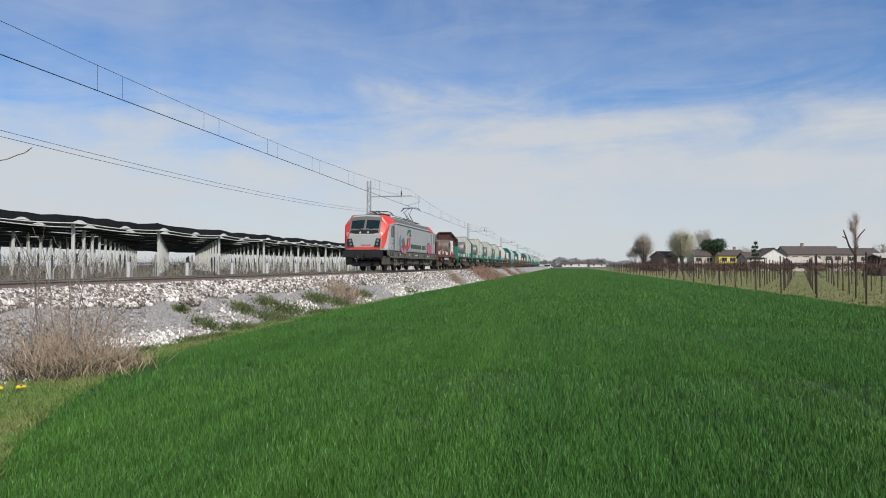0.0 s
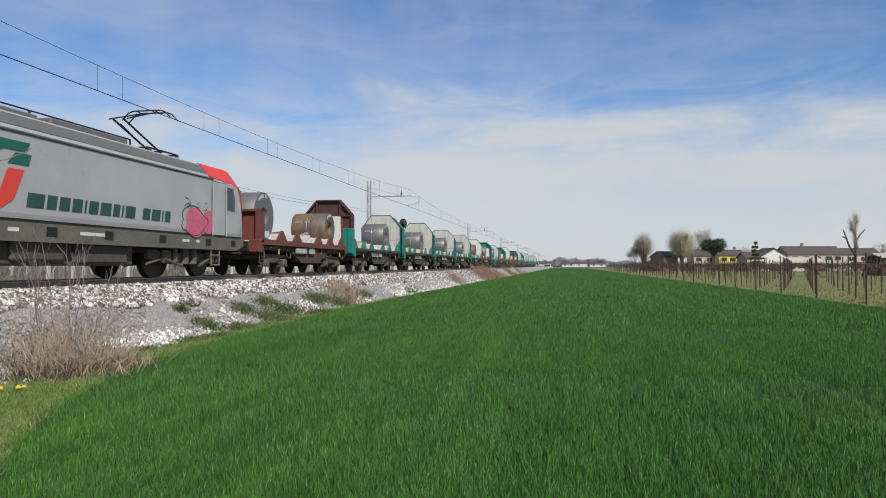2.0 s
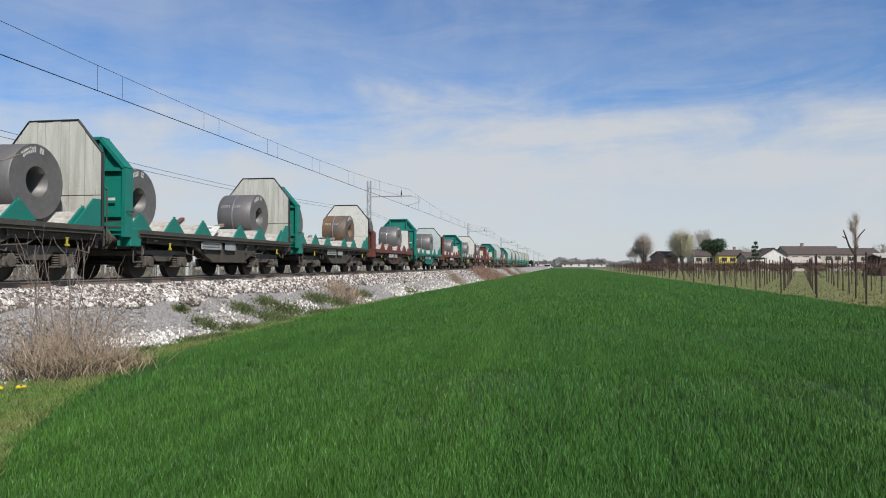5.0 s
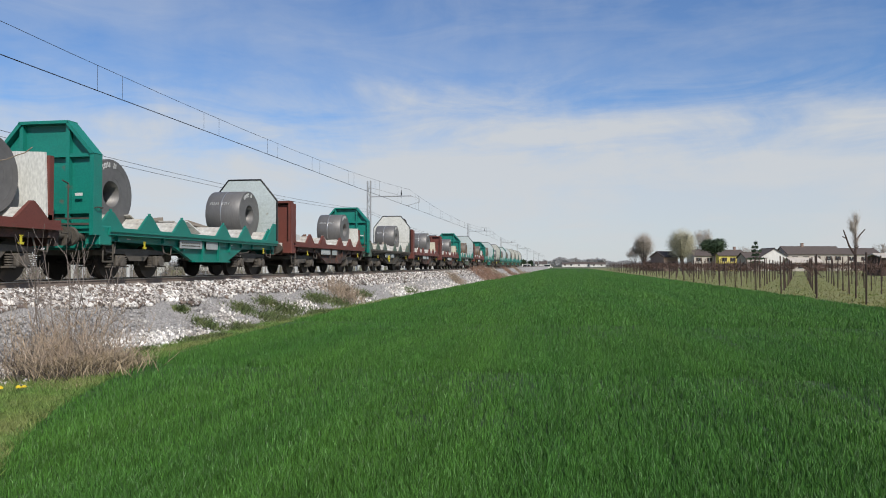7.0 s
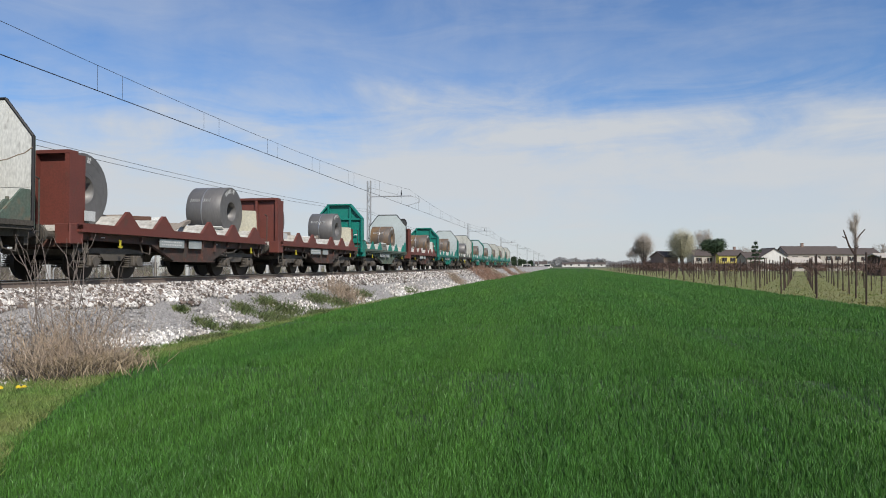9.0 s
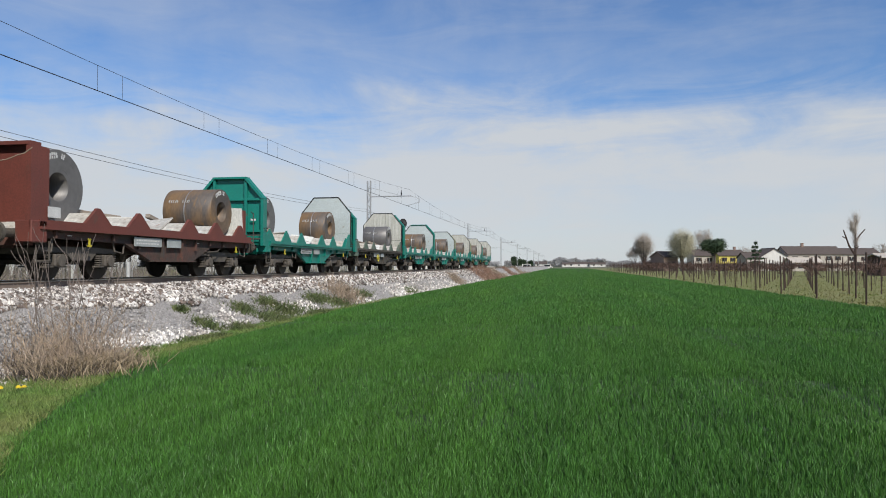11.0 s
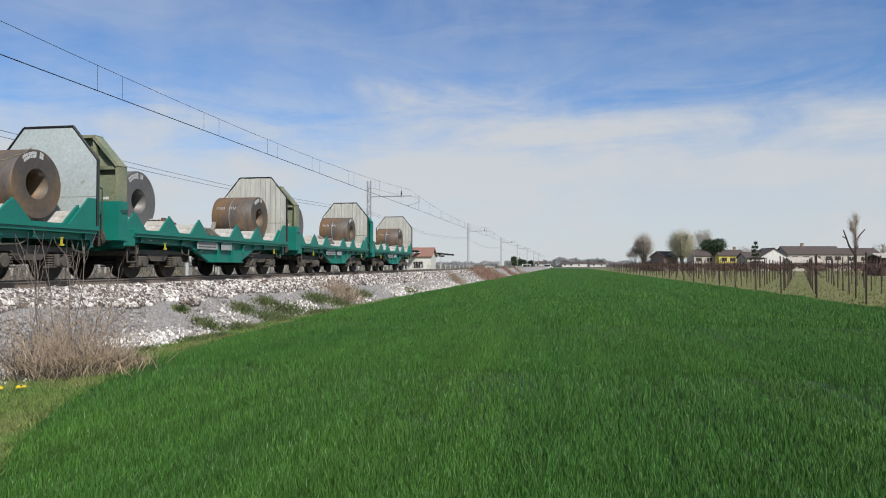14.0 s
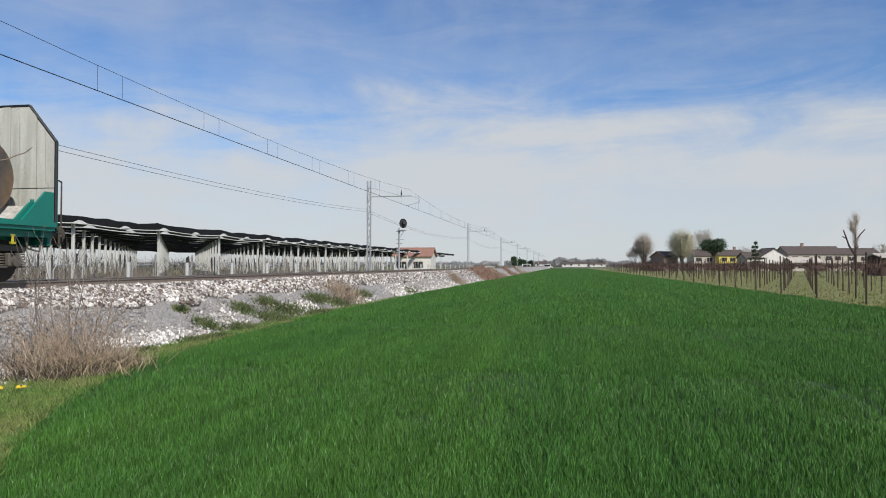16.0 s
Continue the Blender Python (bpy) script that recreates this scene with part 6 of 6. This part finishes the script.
        part("lamp_strip", lambda bm: bm_prism(bm, [(-0.92, 2.48), (-0.6, 2.37), (0.6, 2.37), (0.92, 2.48), (0.86, 2.60), (-0.86, 2.60)], "y", *sorted((at(0.63), at(0.78)))), M_BLACK, body, "black lamp strip")
        part("buffer_beam", front(-1.18, 1.18, 0.82, 1.32, -0.25, -0.01, 0.02), M_BLACK, e, "dark buffer beam")
        buffers(e, at(0.62), w, 1.06, M_BLACK)
        part("plough", lambda bm: bm_prism(bm, [(-0.85, 0.30), (0.85, 0.30), (0.95, 0.62), (-0.95, 0.62)], "y", *sorted((at(0.95), at(1.02)))), M_BLACK, e, "dark track clearing plate")
        for s in (-1, 1):
            part("hose", tubes(((s * 0.4, at(0.6), 1.0), (s * 0.45, at(0.35), 0.55), 0.03), ((s * 0.45, at(0.35), 0.55), (s * 0.42, at(0.55), 0.35), 0.03)), M_BLACK, e)

    # lower skirt
    for s in (-1, 1):
        x0, x1 = sorted((s * 1.40, s * 1.475))
        skirt = part("skirt", lambda bm: bm_prism(bm, [(1.05, 1.32), (1.05, 1.02), (1.6, 0.86), (LOCO - 1.6, 0.86), (LOCO - 1.05, 1.02), (LOCO - 1.05, 1.32)], "x", x0, x1), M_SKIRT, e, "grimy olive lower skirt")
        # flat black plates: the darkness inside the skirt recesses is painted, nothing is cut
        for yy in (1.5, 2.05, 3.6, 5.6, 8.2, 10.2, 12.6, 15.2, 16.9):
            part("skirt_recess_shade", boxes((*sorted((s * 1.474, s * 1.480)), yy, yy + 0.34, 0.98, 1.20)), M_BLACK, skirt, key=("recess", s, yy))
        part("skirt_line", boxes((*sorted((s * 1.476, s * 1.50)), 1.3, LOCO - 1.3, 1.30, 1.33)), M_BLACK, skirt)
        part("skirt_label", boxes(*[(*sorted((s * 1.476, s * 1.479)), a, a + b, 1.06, 1.14) for a, b in ((1.8, 0.12), (4.2, 0.2), (7.1, 0.3), (9.3, 0.9), (13.8, 0.4), (14.6, 0.2))]), M_CHALK, skirt, "small white notices")

    # bogies
    for yb in (4.23, LOCO - 4.23):
        def frame_make(bm):
            for s in (-1, 1):
                x0, x1 = sorted((s * 1.02, s * 1.16))
                bm_prism(bm, [(-2.1, 0.55), (-2.1, 0.80), (-0.6, 0.72), (0.6, 0.72), (2.1, 0.80), (2.1, 0.55), (0.8, 0.45), (-0.8, 0.45)], "x", x0, x1)
                for k in (-1, 1):
                    bm_box(bm, *sorted((s * 1.05, s * 1.26)), 1.3 * k - 0.22, 1.3 * k + 0.22, 0.42, 0.82, bevel=0.04)
                    bm_tube(bm, (s * 1.2, 1.3 * k + 0.45, 0.45), (s * 1.2, 1.3 * k + 0.45, 0.85), 0.11, seg=12)
                    bm_tube(bm, (s * 1.25, 1.3 * k - 0.2, 0.55), (s * 1.25, 0.5 * k, 0.35), 0.05, seg=8)
                bm_tube(bm, (s * 1.15, -0.25, 0.4), (s * 1.15, -0.25, 0.95), 0.16, seg=14)
                bm_tube(bm, (s * 1.15, 0.25, 0.4), (s * 1.15, 0.25, 0.95), 0.16, seg=14)
                bm_tube(bm, (s * 1.22, -2.3, 0.40), (s * 1.22, -1.2, 0.62), 0.04, seg=6)
            bm_box(bm, -1.0, 1.0, -0.5, 0.5, 0.4, 0.85)
            bm_box(bm, -1.0, 1.0, -2.1, 2.1, 0.72, 0.86)
        bg = part("bogie", frame_make, M_BOGIE, e, "greasy dark bogie", at=(0, yb, 0), key="loco_bogie")
        for k in (-1, 1):
            wheelset(bg, 1.3 * k, 0.625, 0.625, "loco_wheelset")
    part("transformer_box", boxes((-1.2, 1.2, 7.1, 11.8, 0.35, 0.95), (-1.32, 1.32, 7.4, 9.0, 0.45, 0.9), (-1.32, 1.32, 9.4, 11.4, 0.40, 0.88), bevel=0.05), M_UNDER, e, "dark equipment box under the floor")
    for s in (-1, 1):
        part("sand_box", boxes((*sorted((s * 0.95, s * 1.42)), 1.25, 1.75, 0.40, 0.95), bevel=0.03), M_UNDER, e)

    # roof gear: folded front pantograph, raised rear pantograph
    def panto(y, raised, way):
        base = part("pantograph", lambda bm: ([bm_tube(bm, (s * 0.55, y - 0.8, 3.82), (s * 0.55, y + 0.8, 3.82), 0.03, seg=6) for s in (-1, 1)],
                    [bm_tube(bm, (-0.55, y + k, 3.82), (0.55, y + k, 3.82), 0.03, seg=6) for k in (-0.8, 0.0, 0.8)]), M_WIRE, e, "dark raised pantograph" if raised else "dark folded pantograph")
        for s in (-1, 1):
            for k in (-0.75, 0.75):
                part("insulator", lambda bm: [bm_tube(bm, (s * 0.55, y + k, 3.62 + 0.05 * i), (s * 0.55, y + k, 3.645 + 0.05 * i), 0.075, seg=10) for i in range(4)], M_ISOL, base)
        knee = Vector((0, y - way * 1.45, 4.55)) if raised else Vector((0, y - way * 1.3, 3.98))
        head = Vector((0, y + way * 0.15, 5.05)) if raised else Vector((0, y + way * 0.7, 4.05))
        foot_ = Vector((0, y + way * 0.5, 3.86))
        part("lower_arm", lambda bm: [bm_tube(bm, foot_ + Vector((s * 0.16, 0, 0)), knee + Vector((s * 0.16, 0, 0)), 0.03, seg=6) for s in (-1, 1)], M_WIRE, base)
        part("upper_arm", lambda bm: [bm_tube(bm, knee + Vector((s * 0.28, 0, 0)), head + Vector((s * 0.12, 0, 0)), 0.02, seg=6) for s in (-1, 1)], M_WIRE, base)
        part("thrust_rod", tubes((foot_ + Vector((0, -way * 0.45, 0)), knee + Vector((0, way * 0.12, -0.12)), 0.015)), M_WIRE, base)

        def bow(bm):
            for dy in (-0.18, 0.18):
                pts = [(-0.82, -0.24), (-0.62, -0.03), (-0.45, 0.03), (0.45, 0.03), (0.62, -0.03), (0.82, -0.24)]
                for (a, b), (c, d) in zip(pts, pts[1:]):
                    bm_tube(bm, head + Vector((a, dy, b)), head + Vector((c, dy, d)), 0.022, seg=6)
            bm_tube(bm, head + Vector((-0.3, -0.18, 0)), head + Vector((-0.3, 0.18, 0)), 0.015, seg=6)
            bm_tube(bm, head + Vector((0.3, -0.18, 0)), head + Vector((0.3, 0.18, 0)), 0.015, seg=6)
        part("contact_head", bow, M_WIRE, base)
    panto(4.3, False, 1)
    panto(LOCO - 4.6, True, 1)
    for y0, y1, hz in ((6.2, 8.8, 0.12), (9.2, 12.2, 0.16)):
        part("roof_box", boxes((-0.75, 0.75, y0, y1, 3.64, 3.66 + hz), bevel=0.03), M_LOCOROOF, e)
    part("roof_bar", tubes(((0.35, 5.4, 3.95), (0.35, 12.9, 3.95), 0.02), ((0.35, 5.4, 3.65), (0.35, 5.4, 3.95), 0.03), ((0.35, 9.0, 3.65), (0.35, 9.0, 3.95), 0.03), ((0.35, 12.9, 3.65), (0.35, 12.9, 3.95), 0.03)), M_WIRE, e)
    part("horn", tubes(((-0.3, 2.2, 3.70), (-0.3, 2.6, 3.72), 0.05), ((0.2, 2.9, 3.66), (0.2, 2.9, 3.85), 0.03)), M_WIRE, e)

    # painted marks on the near side: plain shapes in their colours
    part("company_mark", lambda bm: (flat_shape(bm, [(6.55, 2.50), (6.30, 2.50), (6.55, 2.84), (6.85, 2.92), (7.65, 2.92), (7.55, 2.72), (6.95, 2.72), (6.70, 2.62)]),
                                     flat_shape(bm, [(6.45, 2.30), (6.85, 2.30), (6.55, 1.62), (6.12, 1.62)]),
                                     flat_shape(bm, [(7.05, 2.44), (7.62, 2.44), (7.70, 2.68), (7.25, 2.68)])), M_GREEN, body, "green and red painted mark")
    part("company_mark", lambda bm: flat_shape(bm, [(7.05, 2.34), (7.50, 2.34), (7.22, 1.72), (6.90, 1.52), (6.55, 1.52), (6.62, 1.66), (6.80, 1.74)]), M_RED, body, "red half of the painted mark")

    y = 7.57
    for wd in (0.50, 0.33, 0.36, 0.36, 0.13, 0.36, 0.42, 0.30, 0.13, 0.42, 0.0, 0.36, 0.42, 0.13, 0.30):
        if wd:
            part("name_bar", lambda bm: flat_shape(bm, [(y, 1.585), (y + wd * 1.18 - 0.09, 1.585), (y + wd * 1.18 - 0.04, 1.89), (y + 0.05, 1.89)]), M_LETTER, body, "dark green painted bar")
        y += wd * 1.18 if wd else 0.26
    for m, nm, shapes in ((M_CYAN, "cyan", [(4.25, 1.90, 0.24, 0.44, 1)]), (M_PINK, "pink", [(4.85, 1.46, 0.45, 0.26, 2), (5.6, 1.35, 0.45, 0.2, 9)]), (M_SPRAYRED, "dull red", [(5.2, 1.86, 0.34, 0.40, 4), (6.35, 1.66, 0.30, 0.22, 5), (5.75, 1.62, 0.28, 0.2, 6)]),
                          (M_ROSE, "rose", [(14.5, 1.66, 0.62, 0.42, 7), (15.45, 1.72, 0.52, 0.40, 8)])):
        part("graffiti", lambda bm: [flat_shape(bm, blob(*b), 1.4965 + 0.001 * b[4], 0.004) for b in shapes], m, body, nm + " sprayed graffiti blob")

    def outlines(bm):
        for b in ((4.25, 1.90, 0.24, 0.44, 1), (5.2, 1.86, 0.34, 0.40, 4), (4.85, 1.46, 0.45, 0.26, 2), (14.4, 1.72, 0.75, 0.42, 7), (6.35, 1.66, 0.30, 0.22, 5)):
            o = blob(*b)
            for p, q_ in zip(o, o[1:] + o[:1]):
                bm_tube(bm, (1.508, *p), (1.508, *q_), 0.009, seg=4)
        rng = random.Random(2)
        for k in range(26):
            y, z = rng.uniform(1.75, 2.6), rng.uniform(1.55, 2.05)
            bm_tube(bm, (1.50, y, z), (1.50, y + rng.uniform(-0.16, 0.16), z + rng.uniform(-0.12, 0.12)), 0.007, seg=4)
        for k in range(12):
            y, z = rng.uniform(14.0, 15.2), rng.uniform(2.05, 2.35)
            bm_tube(bm, (1.50, y, z), (1.50, y + rng.uniform(-0.2, 0.2), z + rng.uniform(-0.1, 0.1)), 0.008, seg=4)
    part("spray_outline", outlines, M_BLACK, body, "black sprayed scrawl")
    return e


locomotive()


# ---- growth along the embankment ----
def dry_brush():
    """Dead brambles and stems at the foot of the slope."""
    rng = random.Random(14)
    stems = []
    for k in range(900):
        x = -8.0 + rng.gauss(0, 0.34)
        y = 10.6 + rng.gauss(0, 0.48)
        z = slope_z(x - TRACK, y) - 0.02
        p = Vector((x, y, z))
        d = Vector((rng.gauss(0, 0.35), rng.gauss(0, 0.35), 1)).normalized()
        ln = rng.uniform(0.25, 0.75) if k > 95 else rng.uniform(0.5, 1.4)
        for j in range(4):
            q = p + d * ln / 4
            stems.append((p, q, 0.0075 if k > 95 else 0.010))
            if k <= 95 and j > 0:
                for _ in range(2):
                    e = (d + Vector((rng.gauss(0, 0.6), rng.gauss(0, 0.6), 0.2))).normalized()
                    stems.append((q, q + e * rng.uniform(0.15, 0.4), 0.005))
            d = (d + Vector((rng.gauss(0, 0.22), rng.gauss(0, 0.22), -0.10 if k > 95 else 0.0))).normalized()
            p = q
    ob = new("dead_bramble", twigs_mesh("dead_bramble", stems, M_BRUSH))
    tagged(ob, "tangle of dead bramble stems on the slope", "bush", kind="stuff")
    g = np.random.default_rng(15)
    n = 3600
    x, y = -7.7 + g.normal(0, 0.33, n), 10.5 + g.normal(0, 0.42, n)
    z = np.array([slope_z(a - TRACK, b) for a, b in zip(x, y)])
    blades("dead_grass", np.stack([x, y, z], -1), 0.30, 0.012, M_STRAW, "matted straw-coloured dead grass", "grass", g, 0.75, 2)
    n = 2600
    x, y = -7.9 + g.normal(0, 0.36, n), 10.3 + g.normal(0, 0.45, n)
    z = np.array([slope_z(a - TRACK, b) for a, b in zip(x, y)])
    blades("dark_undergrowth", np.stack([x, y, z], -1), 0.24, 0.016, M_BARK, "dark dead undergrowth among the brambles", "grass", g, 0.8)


dry_brush()


def saplings():
    """Thin bare shoots that stand up before the passing train."""
    rng = random.Random(17)
    spots = [(-8.55, 10.6, 2.05), (-8.4, 10.9, 1.9), (-8.7, 11.2, 2.1), (-8.3, 11.5, 1.75), (-8.8, 11.7, 1.95), (-8.6, 12.1, 1.8), (-8.5, 10.2, 1.95), (-8.65, 12.5, 1.7), (-8.45, 11.1, 2.0), (-8.75, 10.9, 1.85)]
    for x, y, top in spots:
        s = new("sapling")
        tagged(s, "thin bare sapling shoot on the embankment", "sapling", "saplings on the embankment")
        z = slope_z(x - TRACK, y) - 0.03
        s.location = (x, y, z)
        p, d = Vector((0, 0, 0)), Vector((rng.gauss(0, 0.07), rng.gauss(0, 0.07), 1)).normalized()
        stem, n = [p], 9
        side = []
        for j in range(n):
            q = p + d * (top - z) / n
            stem.append(q)
            if j > 1:
                for sd in (-1, 1):
                    if rng.random() < 0.6:
                        e = (d * 0.9 + Vector((sd * rng.uniform(0.3, 0.8), rng.gauss(0, 0.4), 0.3))).normalized()
                        m = q + e * rng.uniform(0.12, 0.30)
                        side.append((q, m, m + (e + Vector((0, 0, 0.8))).normalized() * rng.uniform(0.08, 0.25)))
            d = (d + Vector((rng.gauss(0, 0.10), rng.gauss(0, 0.10), 0.05))).normalized()
            p = q
        st = part("stem", lambda bm: bm_path(bm, stem, 0.007, 5), M_SAPLING, s)
        for pts in side:
            part("twig", lambda bm: bm_path(bm, pts, 0.004, 4), M_SAPLING, st)


saplings()


def weeds():
    g = np.random.default_rng(18)
    spots = [(-8.33, 15.2, 0.28, 0.6), (-9.0, 17.0, 0.30, 0.5), (-9.66, 16.9, 0.14, 0.35), (-9.43, 20.0, 0.32, 0.8), (-8.85, 21.0, 0.45, 1.2), (-9.6, 22.2, 0.30, 0.8), (-8.2, 15.9, 0.25, 0.8), (-8.3, 13.0, 0.20, 0.35), (-9.55, 26.8, 0.35, 1.4), (-9.5, 32.8, 0.3, 1.6),
             (-9.15, 22.9, 0.4, 1.4), (-9.2, 28.5, 0.35, 1.5), (-8.6, 18.2, 0.35, 0.9), (-8.75, 24.8, 0.35, 1.5), (-9.3, 43.0, 0.35, 2.0)]
    pts = []
    for x, y, sx, sy in spots:
        n = int(1500 * sx * sy) + 250
        px, py = x + g.normal(0, sx * 0.42, n), y + g.normal(0, sy * 0.42, n)
        pz = np.array([slope_z(a - TRACK, b) for a, b in zip(px, py)]) - 0.01
        pts.append(np.stack([px, py, pz], -1))
    blades("slope_weeds", np.concatenate(pts), 0.13, 0.035, M_WEED, "low green weeds on the gravel slope", "weeds", g, 0.7)
    # dry stalks scattered on the slope
    n = 5200
    y = near_far(g, n, 7.5, 60.0)
    x = g.uniform(2.3, 4.1, n)
    z = np.array([slope_z(a, b) for a, b in zip(x, y)])
    blades("dry_stalks", np.stack([TRACK + x, y, z], -1), 0.16, 0.006, M_DRYGREY, "dry grey stalks scattered over the slope", "weeds", g, 0.8)
    # brown brush farther along the foot of the slope
    for bx, by, w, h, n, sd, mt in ((-9.6, 84.0, 1.6, 0.8, 2600, 19, M_REDBRUSH), (-9.8, 93.0, 1.6, 0.9, 2600, 20, M_REDBRUSH), (-9.6, 102.0, 1.3, 0.8, 2000, 22, M_BRUSH), (-9.6, 63.0, 0.8, 0.8, 900, 23, M_BRUSH), (-9.5, 30.0, 0.7, 0.7, 900, 24, M_BRUSH), (-9.7, 125.0, 1.6, 0.8, 1600, 25, M_REDBRUSH), (-9.7, 150.0, 2.0, 0.8, 1600, 26, M_BRUSH)):
        pts = g.normal(0, 0.45, (n, 3)) * np.array([w, w * 2.6, 0]) + np.array([bx, by, 0])
        pts[:, 2] = np.array([slope_z(a - TRACK, b) for a, b in zip(pts[:, 0], pts[:, 1])]) + np.abs(g.normal(0, 0.25, n)) * h
        ob = blades("dry_bush", pts, 0.4 * h, 0.03, mt, "low reddish dry bush at the embankment foot", "bush", g, 0.7)


weeds()


def verge_grass():
    g = np.random.default_rng(27)
    n = 90000
    y = near_far(g, n, 4.2, 120.0)
    lo = np.array([toe(v) for v in y]) - 0.15
    hi = np.array([crop_edge(v) for v in y]) + 0.15
    x = lo + (hi - lo) * g.uniform(0, 1, n)
    blades("verge_blades", np.stack([x, y, np.zeros(n)], -1), 0.075, 0.012, M_VERGE, "thin short grass on the verge", "grass", g, 0.6)
    n = 2600
    y = near_far(g, n, 5.0, 40.0)
    lo = np.array([toe(v) for v in y])
    hi = np.array([crop_edge(v) for v in y])
    x = lo + (hi - lo) * g.uniform(0, 1, n)
    keep = np.array([noise.noise((a * 0.9, b * 0.7, 9)) > 0.12 for a, b in zip(x, y)])
    blades("verge_straw", np.stack([x, y, np.zeros(n)], -1)[keep], 0.07, 0.014, M_STRAW, "dead straw lying in the verge", "grass", g, 1.2)
    # grass between the vine rows
    n = 30000
    y = near_far(g, n, 24.0, 160.0)
    x = g.uniform(12.3, 40.0, n)
    blades("vineyard_blades", np.stack([x, y, np.zeros(n)], -1), 0.10, 0.05, M_VINEGRASS, "short yellowish grass in the vineyard", "grass", g, 0.6)


verge_grass()


def dandelion(x, y):
    d = new("dandelion")
    tagged(d, "yellow dandelion flower in the verge grass", "flower", "dandelions in the verge")
    d.location = (x, y, 0)
    part("stalk", tubes(((0, 0, -0.01), (0.005, 0, 0.10), 0.004), seg=5), M_WEED, d, key="dstalk")

    def bloom(bm):
        for ring, (r, z) in enumerate(((0.030, 0.105), (0.022, 0.115), (0.012, 0.122))):
            for k in range(10):
                a = 2 * math.pi * (k + 0.5 * ring) / 10
                bm_tube(bm, (0.005, 0, 0.10), (0.005 + r * math.cos(a), r * math.sin(a), z), 0.004, 0.009, seg=5)
    part("bloom", bloom, M_YELLOW, d, key="dbloom")


for dx, dy in ((-7.42, 8.36), (-7.38, 8.40), (-7.34, 8.35), (-7.20, 8.50), (-7.16, 8.46), (-7.13, 8.52)):
    dandelion(dx, dy)


def near_sapling():
    """A bare young tree just outside the view; one twig reaches in."""
    t = new("young_tree")
    tagged(t, "bare young tree with a long thin twig", "tree")
    t.location = (-5.35, 5.1, 0)
    part("trunk", lambda bm: (bm_tube(bm, (0, 0, -0.05), (0.05, 0, 2.2), 0.03, 0.02, seg=8), bm_tube(bm, (0.05, 0, 2.2), (0.1, 0.05, 3.6), 0.02, 0.01, seg=8)), M_BARK, t)

    def twig(bm):
        pts = [Vector(p) for p in ((0.05, 0, 2.3), (0.35, 0.08, 2.50), (0.62, 0.16, 2.585), (0.74, 0.19, 2.61), (0.83, 0.20, 2.645), (0.885, 0.21, 2.66), (0.935, 0.22, 2.70))]
        bm_path(bm, pts, 0.0045)
        bm_tube(bm, pts[-1], pts[-1] + Vector((0.016, 0.0, 0.008)), 0.006, 0.003, seg=6)
    part("twig", twig, M_BRUSH, t, "pale thin twig")


near_sapling()


# ---- what moves ----
def motions():
    for ob, x, y, z, turn in MOVERS:
        walk(ob, [(t, Matrix.Translation((x, y - SPEED * t, z)) @ turn) for t in (0.0, 4.0, 8.0, 12.0, 16.0)])
    keyed = {}
    for ob, radius in SPINNERS:
        place = tuple(round(c, 4) for c in ob.matrix_basis.translation)
        if (place, radius) not in keyed:
            rows = [(k / FPS, Matrix.Translation(place) @ Matrix.Rotation(SPEED * k / FPS / radius, 4, "X")) for k in range(16 * FPS + 1)]
            walk(ob, rows)
            keyed[(place, radius)] = ob.animation_data
        else:
            ob.rotation_mode = "QUATERNION"
            keys = ob.animation_data_create()
            keys.action = keyed[(place, radius)].action
            keys.action_slot = keyed[(place, radius)].action_slot


motions()
